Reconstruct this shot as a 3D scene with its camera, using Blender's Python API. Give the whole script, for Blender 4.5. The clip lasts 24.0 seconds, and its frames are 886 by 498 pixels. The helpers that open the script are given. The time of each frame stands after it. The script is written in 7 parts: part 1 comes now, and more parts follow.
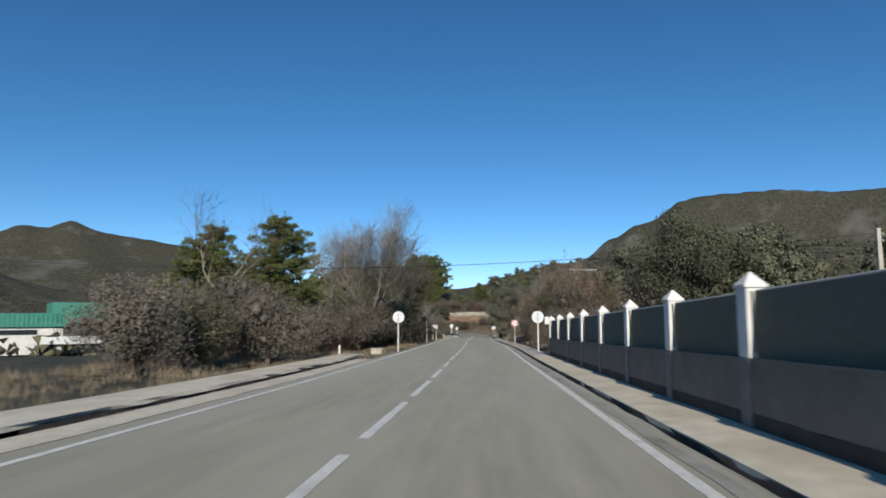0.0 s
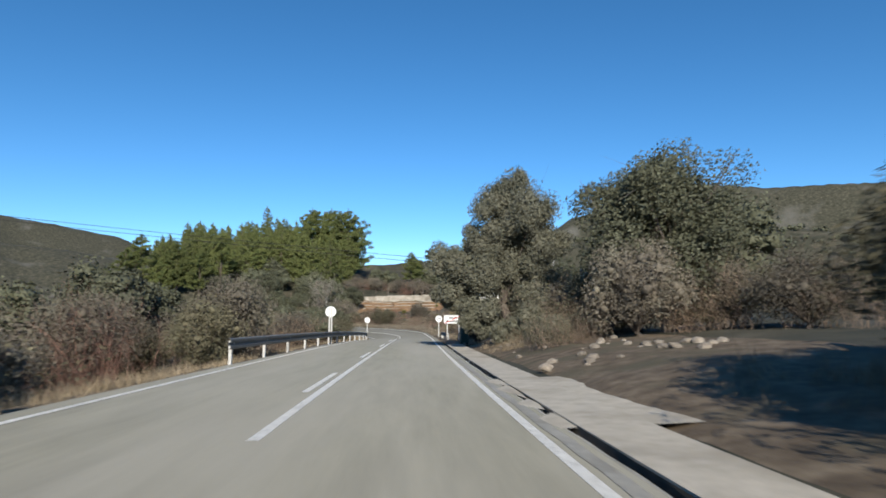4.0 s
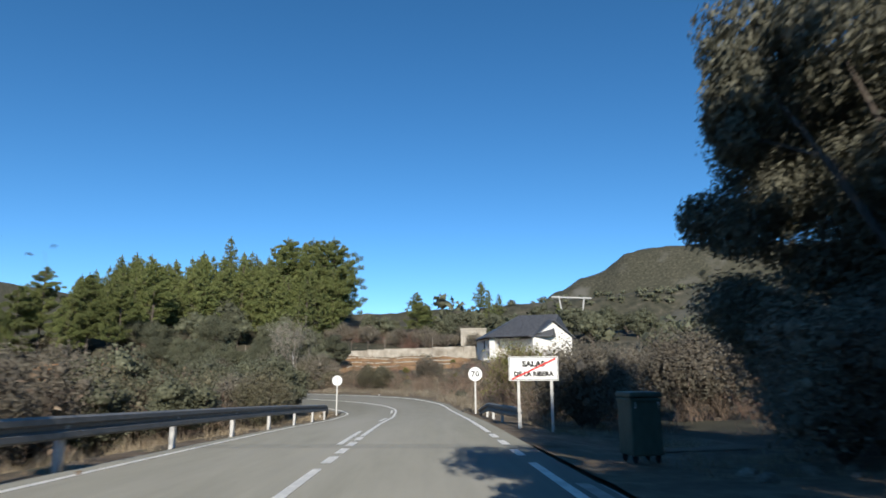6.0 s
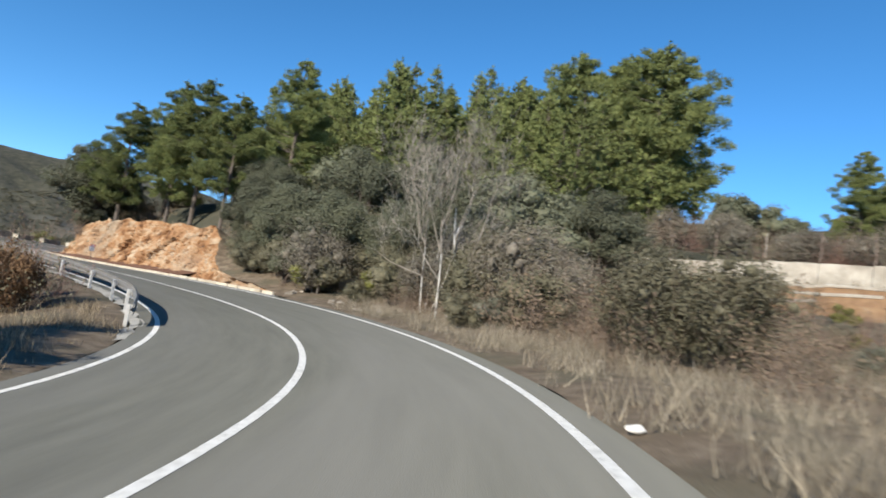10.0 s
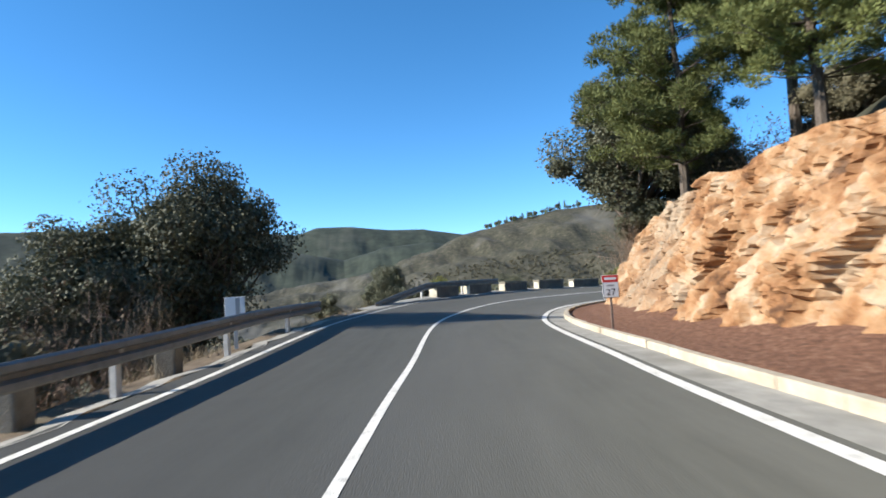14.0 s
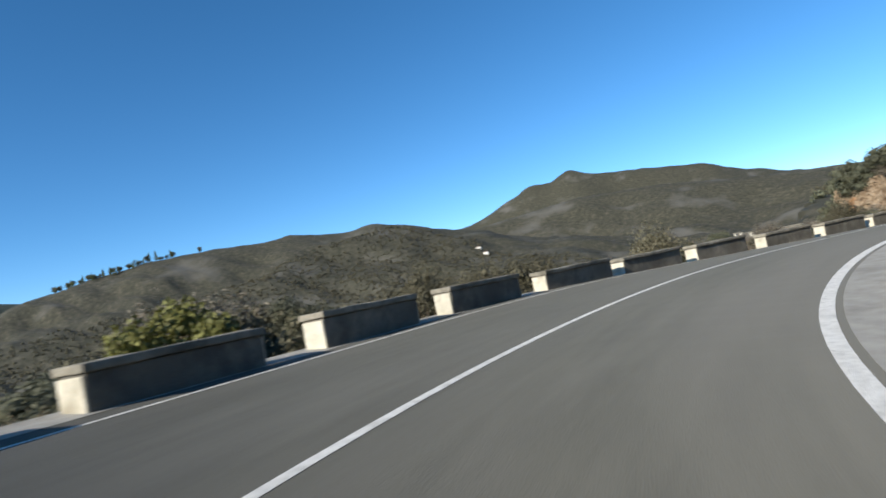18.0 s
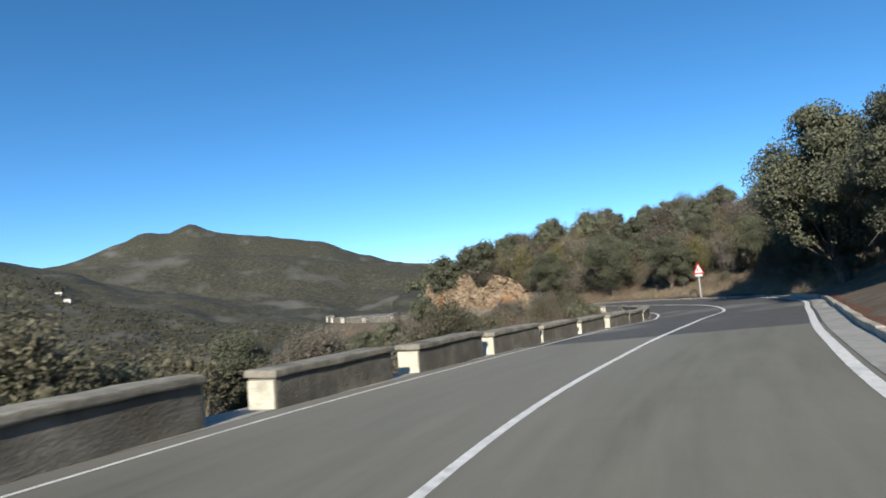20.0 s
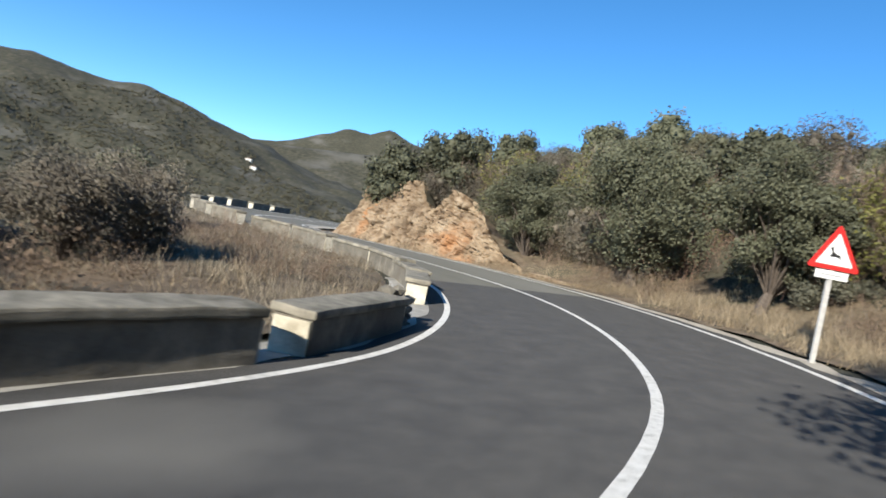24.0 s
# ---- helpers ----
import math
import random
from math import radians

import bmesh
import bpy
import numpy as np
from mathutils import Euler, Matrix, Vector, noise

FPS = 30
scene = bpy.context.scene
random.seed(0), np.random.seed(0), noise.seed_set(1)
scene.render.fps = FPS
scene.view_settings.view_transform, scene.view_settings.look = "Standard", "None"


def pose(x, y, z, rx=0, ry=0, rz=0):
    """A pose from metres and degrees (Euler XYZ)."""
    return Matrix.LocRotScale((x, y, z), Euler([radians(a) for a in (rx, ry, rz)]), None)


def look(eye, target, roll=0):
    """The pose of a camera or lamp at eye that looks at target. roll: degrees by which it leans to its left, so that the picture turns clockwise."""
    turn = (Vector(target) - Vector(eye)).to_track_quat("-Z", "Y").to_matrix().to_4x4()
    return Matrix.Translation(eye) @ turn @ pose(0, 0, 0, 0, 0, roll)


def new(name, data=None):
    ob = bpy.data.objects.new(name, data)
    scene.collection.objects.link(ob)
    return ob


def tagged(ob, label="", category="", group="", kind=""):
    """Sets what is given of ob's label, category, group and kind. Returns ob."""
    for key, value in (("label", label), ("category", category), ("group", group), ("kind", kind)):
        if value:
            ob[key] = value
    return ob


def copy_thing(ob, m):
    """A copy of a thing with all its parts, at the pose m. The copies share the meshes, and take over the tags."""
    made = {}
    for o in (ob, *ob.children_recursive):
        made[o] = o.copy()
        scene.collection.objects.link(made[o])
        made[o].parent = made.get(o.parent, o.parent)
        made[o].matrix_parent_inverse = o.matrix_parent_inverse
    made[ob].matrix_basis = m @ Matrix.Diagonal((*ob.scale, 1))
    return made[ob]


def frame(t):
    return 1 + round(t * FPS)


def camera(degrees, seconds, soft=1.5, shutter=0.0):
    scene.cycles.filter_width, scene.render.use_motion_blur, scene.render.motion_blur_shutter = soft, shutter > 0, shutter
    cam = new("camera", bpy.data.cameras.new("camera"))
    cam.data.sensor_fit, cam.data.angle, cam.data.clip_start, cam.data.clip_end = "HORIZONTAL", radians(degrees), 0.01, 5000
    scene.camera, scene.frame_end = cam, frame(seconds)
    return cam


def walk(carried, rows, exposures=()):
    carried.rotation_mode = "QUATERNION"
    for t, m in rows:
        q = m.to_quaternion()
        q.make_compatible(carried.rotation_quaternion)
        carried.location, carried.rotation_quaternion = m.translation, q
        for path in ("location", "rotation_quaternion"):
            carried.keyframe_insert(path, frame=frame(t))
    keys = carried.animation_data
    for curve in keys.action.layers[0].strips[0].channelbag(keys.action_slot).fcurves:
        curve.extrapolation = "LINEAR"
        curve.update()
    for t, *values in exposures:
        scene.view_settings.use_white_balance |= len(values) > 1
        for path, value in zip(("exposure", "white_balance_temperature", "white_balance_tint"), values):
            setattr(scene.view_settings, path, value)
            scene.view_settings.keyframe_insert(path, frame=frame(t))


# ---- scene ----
cam = camera(70.75, 24.0, soft=1.7, shutter=0.22)
# seconds, x, y, z, yaw, pitch, roll
ROWS = [
    (0, 12.932, -2.557, 6.222, 2.34, 5.93, 0.14),
    (0.5, 13.038, 5.480, 5.982, 1.95, 7.55, -0.79),
    (1, 13.197, 13.567, 5.731, 2.81, 7.84, -1.45),
    (1.5, 13.460, 21.811, 5.490, 4.75, 7.30, 2.20),
    (2, 13.760, 30.496, 5.256, 3.06, 7.99, 1.99),
    (2.5, 14.115, 39.475, 5.058, 0.68, 6.34, 1.00),
    (3, 14.263, 48.546, 4.849, -1.94, 6.21, 0.02),
    (3.5, 14.306, 57.599, 4.623, -3.44, 6.03, -0.41),
    (4, 14.297, 66.525, 4.377, -3.76, 5.39, -0.23),
    (4.5, 14.227, 75.194, 4.071, -2.76, 5.47, -0.07),
    (5, 14.414, 83.557, 3.775, 0.16, 8.93, -0.35),
    (5.5, 14.502, 91.618, 3.538, -2.68, 9.26, 0.71),
    (6, 14.767, 99.611, 3.316, -3.24, 11.26, 0.32),
    (6.5, 15.074, 107.522, 3.161, -1.32, 8.69, -2.13),
    (7, 15.343, 115.210, 2.971, 1.19, 8.05, -1.20),
    (7.5, 15.738, 122.591, 2.793, 5.15, 7.55, -2.66),
    (8, 15.585, 129.966, 2.522, 5.57, 8.72, -3.07),
    (8.5, 15.523, 136.477, 2.352, 10.28, 8.49, -6.26),
    (9, 15.643, 142.547, 2.287, 15.71, 5.68, -8.13),
    (9.5, 15.042, 148.306, 2.301, 18.50, 3.86, -5.67),
    (10, 13.428, 153.783, 2.253, 29.56, 4.83, -8.55),
    (10.5, 10.918, 158.600, 2.259, 41.18, 4.64, -10.41),
    (11, 8.375, 162.252, 2.245, 55.53, 3.93, -9.84),
    (11.5, 5.164, 165.543, 2.236, 63.86, 2.94, -8.80),
    (12, 1.471, 168.312, 2.246, 69.89, 2.95, -7.38),
    (12.5, -2.640, 170.576, 2.285, 74.67, 2.47, -5.14),
    (13, -7.114, 172.270, 2.338, 78.69, 1.54, -1.84),
    (13.5, -11.880, 173.392, 2.399, 81.60, 1.09, 1.95),
    (14, -16.799, 174.136, 2.451, 83.04, 3.74, 3.21),
    (14.5, -21.686, 174.927, 2.501, 86.51, 4.03, 5.19),
    (15, -26.593, 175.581, 2.526, 87.89, 6.05, 6.51),
    (15.5, -31.622, 176.694, 2.575, 85.74, 7.89, 8.68),
    (16, -36.729, 178.219, 2.621, 80.59, 7.07, 8.81),
    (16.5, -41.792, 180.442, 2.660, 71.32, 5.91, 9.91),
    (17, -46.118, 183.277, 2.653, 63.64, 4.62, 9.68),
    (17.5, -49.797, 186.634, 2.652, 55.91, 4.42, 10.40),
    (18, -52.774, 190.285, 2.629, 47.94, 3.62, 11.30),
    (18.5, -55.146, 194.482, 2.697, 37.07, 2.14, 11.36),
    (19, -56.656, 198.879, 2.767, 25.94, 1.54, 10.28),
    (19.5, -57.468, 203.025, 2.912, 17.49, 2.38, 7.43),
    (20, -57.605, 206.906, 3.001, 13.25, 4.64, 4.86),
    (20.5, -57.229, 210.718, 3.026, 10.90, 5.53, 2.68),
    (21, -56.433, 214.654, 3.019, 9.32, 4.78, 0.99),
    (21.5, -55.269, 218.900, 2.997, 9.38, 2.80, -0.14),
    (22, -53.764, 223.635, 2.959, 12.91, 2.56, -1.80),
    (22.5, -52.325, 228.439, 2.900, 16.40, 2.56, -4.20),
    (23, -51.052, 233.318, 2.793, 17.23, 2.43, -6.08),
    (23.5, -50.429, 238.147, 2.665, 20.77, 1.12, -8.23),
    (24, -50.341, 242.794, 2.553, 29.12, -1.31, -11.07)
]
walk(cam, [(t, pose(x, y, z, 90 + pitch, roll, yaw)) for t, x, y, z, yaw, pitch, roll in ROWS],
     exposures=[(0.0, -0.08), (2.5, 0.27), (5.0, 0.4), (7.0, 0.35), (9.0, 0.5), (11.0, 1.0), (14.0, 1.1), (17.0, 0.65), (19.5, 0.5), (22.0, 0.65), (24.0, 0.85)])

# ---- world and sun ----
SUN_EL, SUN_AZ = 27.0, (0.02, -0.9998)
world = bpy.data.worlds.new("sky")
scene.world = world
world.use_nodes = True
wn = world.node_tree
sky = wn.nodes.new("ShaderNodeTexSky")
sky.sky_type = "NISHITA"
sky.sun_disc = False
sky.sun_elevation = radians(SUN_EL)
sky.sun_rotation = math.atan2(SUN_AZ[0], SUN_AZ[1])
sky.altitude = 2400
sky.air_density, sky.dust_density, sky.ozone_density = 0.8, 0.0, 3.0
wn.nodes["Background"].inputs["Strength"].default_value = 0.13
deep = wn.nodes.new("ShaderNodeHueSaturation")
deep.inputs["Saturation"].default_value = 1.21
deep.inputs["Hue"].default_value = 0.494
wn.links.new(sky.outputs[0], deep.inputs["Color"])
wn.links.new(deep.outputs[0], wn.nodes["Background"].inputs["Color"])
sun = new("sun", bpy.data.lights.new("sun", "SUN"))
sun.data.energy, sun.data.angle, sun.data.color = 4.8, radians(0.53), (1.0, 0.93, 0.82)
ce = math.cos(radians(SUN_EL))
sun.matrix_world = look((SUN_AZ[0] * 500 * ce, SUN_AZ[1] * 500 * ce, 500 * math.sin(radians(SUN_EL))), (0, 0, 0))


# ---- materials ----
def ramp_mat(name, stops, scale=1.0, detail=8.0, rough=0.9, bump=0.0, bump_scale=None, second=None, per_object=0.0,
             per_island=0.0, coord="Object", metal=0.0, spec=0.3, stretch=None, translucent=0.0):
    """A material whose colour runs through stops by noise of a real-world scale, with a coarse second layer,
    relief, and a little variation from piece to piece."""
    m = bpy.data.materials.new(name)
    m.use_nodes = True
    nt = m.node_tree
    p = nt.nodes["Principled BSDF"]
    p.inputs["Roughness"].default_value = rough
    p.inputs["Metallic"].default_value = metal
    p.inputs["Specular IOR Level"].default_value = spec
    tc = nt.nodes.new("ShaderNodeTexCoord")
    vec = tc.outputs["Object" if coord == "World" else coord]
    if coord == "World":
        vec = nt.nodes.new("ShaderNodeNewGeometry").outputs["Position"]
    if stretch:
        mp = nt.nodes.new("ShaderNodeMapping")
        mp.inputs["Scale"].default_value = stretch
        nt.links.new(vec, mp.inputs["Vector"])
        vec = mp.outputs[0]
    n1 = nt.nodes.new("ShaderNodeTexNoise")
    n1.inputs["Scale"].default_value, n1.inputs["Detail"].default_value = scale, detail
    n1.inputs["Roughness"].default_value = 0.65
    nt.links.new(vec, n1.inputs["Vector"])
    cr = nt.nodes.new("ShaderNodeValToRGB")
    els = cr.color_ramp.elements
    while len(els) < len(stops):
        els.new(0.5)
    for e, (at, col) in zip(els, stops):
        e.position, e.color = at, (*col, 1)
    nt.links.new(n1.outputs["Fac"], cr.inputs[0])
    out = cr.outputs[0]
    if second:
        sc, col, lo, hi = second
        n2 = nt.nodes.new("ShaderNodeTexNoise")
        n2.inputs["Scale"].default_value, n2.inputs["Detail"].default_value = sc, 4
        nt.links.new(vec, n2.inputs["Vector"])
        mr = nt.nodes.new("ShaderNodeMapRange")
        mr.inputs["From Min"].default_value, mr.inputs["From Max"].default_value = lo, hi
        nt.links.new(n2.outputs["Fac"], mr.inputs[0])
        mx = nt.nodes.new("ShaderNodeMix")
        mx.data_type = "RGBA"
        nt.links.new(mr.outputs[0], mx.inputs["Factor"])
        nt.links.new(out, mx.inputs["A"])
        mx.inputs["B"].default_value = (*col, 1)
        out = mx.outputs["Result"]
    if per_object or per_island:
        hs = nt.nodes.new("ShaderNodeHueSaturation")
        add = None
        for amount, node, sock in ((per_object, "ShaderNodeObjectInfo", "Random"), (per_island, "ShaderNodeNewGeometry", "Random Per Island")):
            if amount:
                src = nt.nodes.new(node)
                mr = nt.nodes.new("ShaderNodeMapRange")
                mr.inputs["To Min"].default_value, mr.inputs["To Max"].default_value = 1 - amount, 1 + amount
                nt.links.new(src.outputs[sock], mr.inputs[0])
                if add is None:
                    add = mr.outputs[0]
                else:
                    mul = nt.nodes.new("ShaderNodeMath")
                    mul.operation = "MULTIPLY"
                    nt.links.new(add, mul.inputs[0])
                    nt.links.new(mr.outputs[0], mul.inputs[1])
                    add = mul.outputs[0]
        nt.links.new(add, hs.inputs["Value"])
        nt.links.new(out, hs.inputs["Color"])
        out = hs.outputs[0]
    nt.links.new(out, p.inputs["Base Color"])
    if bump:
        nb = nt.nodes.new("ShaderNodeTexNoise")
        nb.inputs["Scale"].default_value, nb.inputs["Detail"].default_value = bump_scale or scale * 4, 6
        nt.links.new(vec, nb.inputs["Vector"])
        bp = nt.nodes.new("ShaderNodeBump")
        bp.inputs["Strength"].default_value, bp.inputs["Distance"].default_value = min(bump, 1.0), 0.02 if bump <= 1 else 0.02 * bump
        nt.links.new(nb.outputs["Fac"], bp.inputs["Height"])
        nt.links.new(bp.outputs[0], p.inputs["Normal"])
    if translucent:
        tr = nt.nodes.new("ShaderNodeBsdfTranslucent")
        ms = nt.nodes.new("ShaderNodeMixShader")
        ms.inputs[0].default_value = translucent
        nt.links.new(out, tr.inputs["Color"])
        nt.links.new(p.outputs[0], ms.inputs[1])
        nt.links.new(tr.outputs[0], ms.inputs[2])
        nt.links.new(ms.outputs[0], nt.nodes["Material Output"].inputs["Surface"])
    return m


ASPHALT = ramp_mat("asphalt", [(0.3, (0.118, 0.117, 0.099)), (0.5, (0.142, 0.141, 0.119)), (0.7, (0.165, 0.163, 0.138))], 7, 10, 0.85, 0.25, 200,
                   second=(0.8, (0.18, 0.178, 0.161), 0.4, 0.75), coord="UV", stretch=(1.0, 0.05, 1.0))
NEW_ASPHALT = ramp_mat("newer_dark_asphalt", [(0.3, (0.034, 0.034, 0.034)), (0.5, (0.044, 0.044, 0.043)), (0.7, (0.056, 0.055, 0.053))], 5, 10, 0.8, 0.5, 200,
                       second=(0.3, (0.105, 0.103, 0.096), 0.56, 0.66), coord="UV", stretch=(1.0, 0.35, 1.0))
# the surface is paler by the village than out on the bends
nt = ASPHALT.node_tree
uv, split, fade, tone = (nt.nodes.new("ShaderNode" + k) for k in ("TexCoord", "SeparateXYZ", "MapRange", "HueSaturation"))
nt.links.new(uv.outputs["UV"], split.inputs[0])
nt.links.new(split.outputs["Y"], fade.inputs[0])
for key, val in (("From Min", 140.0), ("From Max", 225.0), ("To Min", 1.05), ("To Max", 0.55)):
    fade.inputs[key].default_value = val
link = nt.nodes["Principled BSDF"].inputs["Base Color"].links[0]
nt.links.new(link.from_socket, tone.inputs["Color"])
nt.links.new(fade.outputs[0], tone.inputs["Value"])
nt.links.new(tone.outputs[0], nt.nodes["Principled BSDF"].inputs["Base Color"])
for coarse in (ASPHALT, NEW_ASPHALT):
    coarse.node_tree.nodes["Principled BSDF"].inputs["Diffuse Roughness"].default_value = 1.0
PAINT = ramp_mat("road_paint", [(0.30, (0.36, 0.35, 0.31)), (0.42, (0.62, 0.605, 0.55)), (0.6, (0.76, 0.745, 0.69))], 9, 12, 0.7, 0.3, 120,
                 second=(1.3, (0.46, 0.45, 0.41), 0.6, 0.8), coord="World")
CONCRETE = ramp_mat("pale_concrete", [(0.3, (0.38, 0.34, 0.27)), (0.7, (0.56, 0.51, 0.42))], 3, 10, 0.9, 0.5, 60,
                    second=(0.6, (0.30, 0.26, 0.20), 0.5, 0.8), coord="World")
DUSTY_SLAB = ramp_mat("dusty_cream_concrete", [(0.3, (0.52, 0.46, 0.35)), (0.7, (0.72, 0.65, 0.52))], 3, 10, 0.9, 0.5, 60,
                      second=(0.6, (0.42, 0.36, 0.27), 0.5, 0.8), coord="World")
GROUND = ramp_mat("dry_scrub_ground", [(0.32, (0.024, 0.026, 0.016)), (0.46, (0.045, 0.045, 0.03)), (0.58, (0.066, 0.061, 0.042)), (0.75, (0.13, 0.115, 0.086))], 0.2, 15, 0.95, 1.0, 6,
                  second=(0.016, (0.105, 0.101, 0.085), 0.55, 0.7), coord="World")

# far woods; a bluish tint in the green stands for distance haze
FOREST = ramp_mat("far_hazy_green_woods", [(0.3, (0.020, 0.028, 0.021)), (0.5, (0.034, 0.045, 0.034)), (0.7, (0.056, 0.069, 0.050))], 0.03, 12, 0.95, 1.0, 1.5,
                  second=(0.006, (0.078, 0.084, 0.064), 0.52, 0.7), coord="World")

# ---- the road's line: knots along its middle, heights and cross slope ----
ROAD_XY = [(12.96, -44.83), (11.49, -14.84), (12.0, 15.16), (12.61, 45.16), (12.83, 75.18), (13.47, 105.11), (13.84, 120.12), (14.13, 133.2), (13.78, 143.57), (11.94, 152.01), (7.86, 159.97), (1.46, 166.4), (-6.41, 170.68), (-15.22, 172.96), (-25.04, 174.55), (-36.79, 176.71), (-46.02, 180.76), (-53.3, 187.41), (-57.57, 195.51), (-59.03, 203.27), (-58.6, 211.23), (-56.9, 219.05), (-54.46, 227.72), (-51.62, 238.47), (-51.45, 250.35), (-57.11, 260.33), (-65.55, 265.33), (-73.9, 267.9), (-80.4, 272.0), (-84.8, 278.2), (-87.6, 286.0), (-89.6, 295.0), (-91.0, 304.0)]
ROAD_Z = [6.16, 5.4, 4.52, 3.8, 2.97, 2.14, 1.7, 1.2, 0.99, 0.9, 0.88, 0.93, 1.05, 1.22, 1.34, 1.57, 1.74, 1.79, 1.81, 1.91, 1.87, 1.79, 1.67, 1.44, 1.3, 1.32, 1.36, 1.4, 1.44, 1.48, 1.52, 1.56, 1.6]
ROAD_K = [-0.001, 0.005, 0.002, -0.006, -0.017, -0.008, 0.029, 0.051, 0.096, 0.124, 0.115, 0.104, 0.09, 0.051, 0.006, -0.05, -0.103, -0.108, -0.076, -0.045, 0.003, 0.034, 0.053, 0.074, 0.074, 0.056, 0.034, 0.01, -0.02, -0.04, -0.04, -0.02, -0.01]
LANE = 3.03


def spline(knots, step=0.5):
    """Cubic line through the knots, by chord length."""
    q = np.array(knots, float)
    d = np.r_[0, np.cumsum(np.linalg.norm(np.diff(q[:, :2], axis=0), axis=1))]
    m = np.gradient(q, d, axis=0)
    s = np.arange(0, d[-1], step)
    i = np.clip(np.searchsorted(d, s, side="right") - 1, 0, len(d) - 2)
    h = (d[i + 1] - d[i])[:, None]
    t = ((s - d[i]) / h[:, 0])[:, None]
    return ((2 * t**3 - 3 * t**2 + 1) * q[i] + (t**3 - 2 * t**2 + t) * h * m[i] + (-2 * t**3 + 3 * t**2) * q[i + 1] + (t**3 - t**2) * h * m[i + 1])


MID = spline([(x, y, z, k) for (x, y), z, k in zip(ROAD_XY, ROAD_Z, ROAD_K)])
SLEN = np.r_[0, np.cumsum(np.linalg.norm(np.diff(MID[:, :2], axis=0), axis=1))]
TAN = np.gradient(MID[:, :2], axis=0)
TAN /= np.linalg.norm(TAN, axis=1)[:, None]
RIGHT = np.stack([TAN[:, 1], -TAN[:, 0]], -1)


def along(s):
    """x, y, z, bank and the way right at s metres along the road (arrays too)."""
    s = np.asarray(s, float)
    f = [np.interp(s, SLEN, MID[:, i]) for i in range(4)] + [np.interp(s, SLEN, RIGHT[:, i]) for i in range(2)]
    return f


def spot(s, u, lift=0.0):
    """The place u metres right of the road's middle at s, on the road's slope."""
    x, y, z, k, rx, ry = along(s)
    return Vector((x + rx * u, y + ry * u, z + k * max(-4.2, min(4.2, u)) + lift))


def heading(s):
    """Degrees by which the road at s turns left of the y axis."""
    x, y, z, k, rx, ry = along(s)
    return math.degrees(math.atan2(ry, rx))


def road_frame(x, y):
    """For arrays of places: s, u and the road's height and bank beside each."""
    x, y = np.asarray(x, float).ravel(), np.asarray(y, float).ravel()
    s, u, z, k = (np.empty(len(x)) for _ in range(4))
    c = MID[::2]
    for a in range(0, len(x), 4000):
        b = slice(a, a + 4000)
        dx, dy = x[b, None] - c[None, :, 0], y[b, None] - c[None, :, 1]
        j = (dx * dx + dy * dy).argmin(1) * 2
        rr = np.arange(len(j))
        px, py = x[b] - MID[j, 0], y[b] - MID[j, 1]
        side = px * RIGHT[j, 0] + py * RIGHT[j, 1]
        s[b], z[b], k[b] = SLEN[j], MID[j, 2], MID[j, 3]
        u[b] = np.where(side < 0, -1, 1) * np.hypot(px, py)
    return s, u, z, k


# heights over the road's edge, at 1.2, 3.5, 9, 24 and 70 m beyond it
OFFS = (1.2, 3.5, 9, 24, 70)
SIDE_R = {30: (0.08, 0.08, 0.1, 0.3, 1), 78: (0.08, 0.08, 0.1, 0.3, 2), 90: (0, 0.5, 1.2, 2, 4), 110: (0, 0.1, 0.5, 1.5, 4),
          125: (-0.1, 0.5, 1.0, 1.5, 4), 149: (-0.1, 0.5, 1.0, 1.5, 4), 151: (-0.2, -0.1, 0.6, 1.5, 4), 160: (-0.3, -0.6, -0.3, 1, 5), 178: (-0.2, -0.4, 0.0, 1.4, 7), 190: (-0.1, -0.1, 0.4, 1.9, 7), 205: (0, 0.15, 0.6, 2.6, 8),
          219: (-0.1, 0.2, 1.6, 5.0, 12), 228: (-0.15, 0.3, 2.4, 7.0, 16), 236: (-1.0, 0.6, 5.8, 10, 20), 256: (-1.0, 0.6, 5.8, 10, 20), 272: (-0.5, 0.3, 4, 10, 20), 280: (0.0, 1.0, 3.8, 10, 20),
          300: (0.1, 1.2, 3.5, 9, 18), 330: (0.1, 0.8, 3.5, 9, 16), 350: (0.1, 0.5, 3.5, 8, 14), 362: (-0.6, 0.2, 4.2, 8.5, 12), 371: (-0.6, 0.2, 3.8, 6.0, 6), 376: (-0.5, 0.1, 3.4, 6.0, 4), 384: (-0.3, 0.1, 2.5, 5, 4), 396: (-0.2, 0.2, 2, 4, 6)}
SIDE_L = {30: (-0.22, -0.2, -0.2, -0.3, -1), 74: (-0.22, -0.2, -0.3, -0.6, -2), 82: (-0.1, -0.2, -0.4, -0.8, -2), 125: (-0.3, -1, -1.8, -2, -3), 182: (-0.1, -0.5, -1, -2, -6),
          200: (0.1, 0.4, 0.3, -2, -10), 215: (0, -0.6, -2.5, -9, -25), 240: (-0.2, -1.2, -4, -13, -35), 270: (-0.2, -1.2, -4, -13, -35),
          300: (-0.2, -1.0, -3, -10, -30), 325: (-0.1, -0.5, -1.5, -5, -22), 345: (0.0, 0.1, 0.1, -0.3, -12), 356: (0.0, 0.0, -0.2, -1.5, -14), 372: (-0.1, -0.6, -2, -6, -25),
          385: (-0.2, -1, -4, -12, -30)}
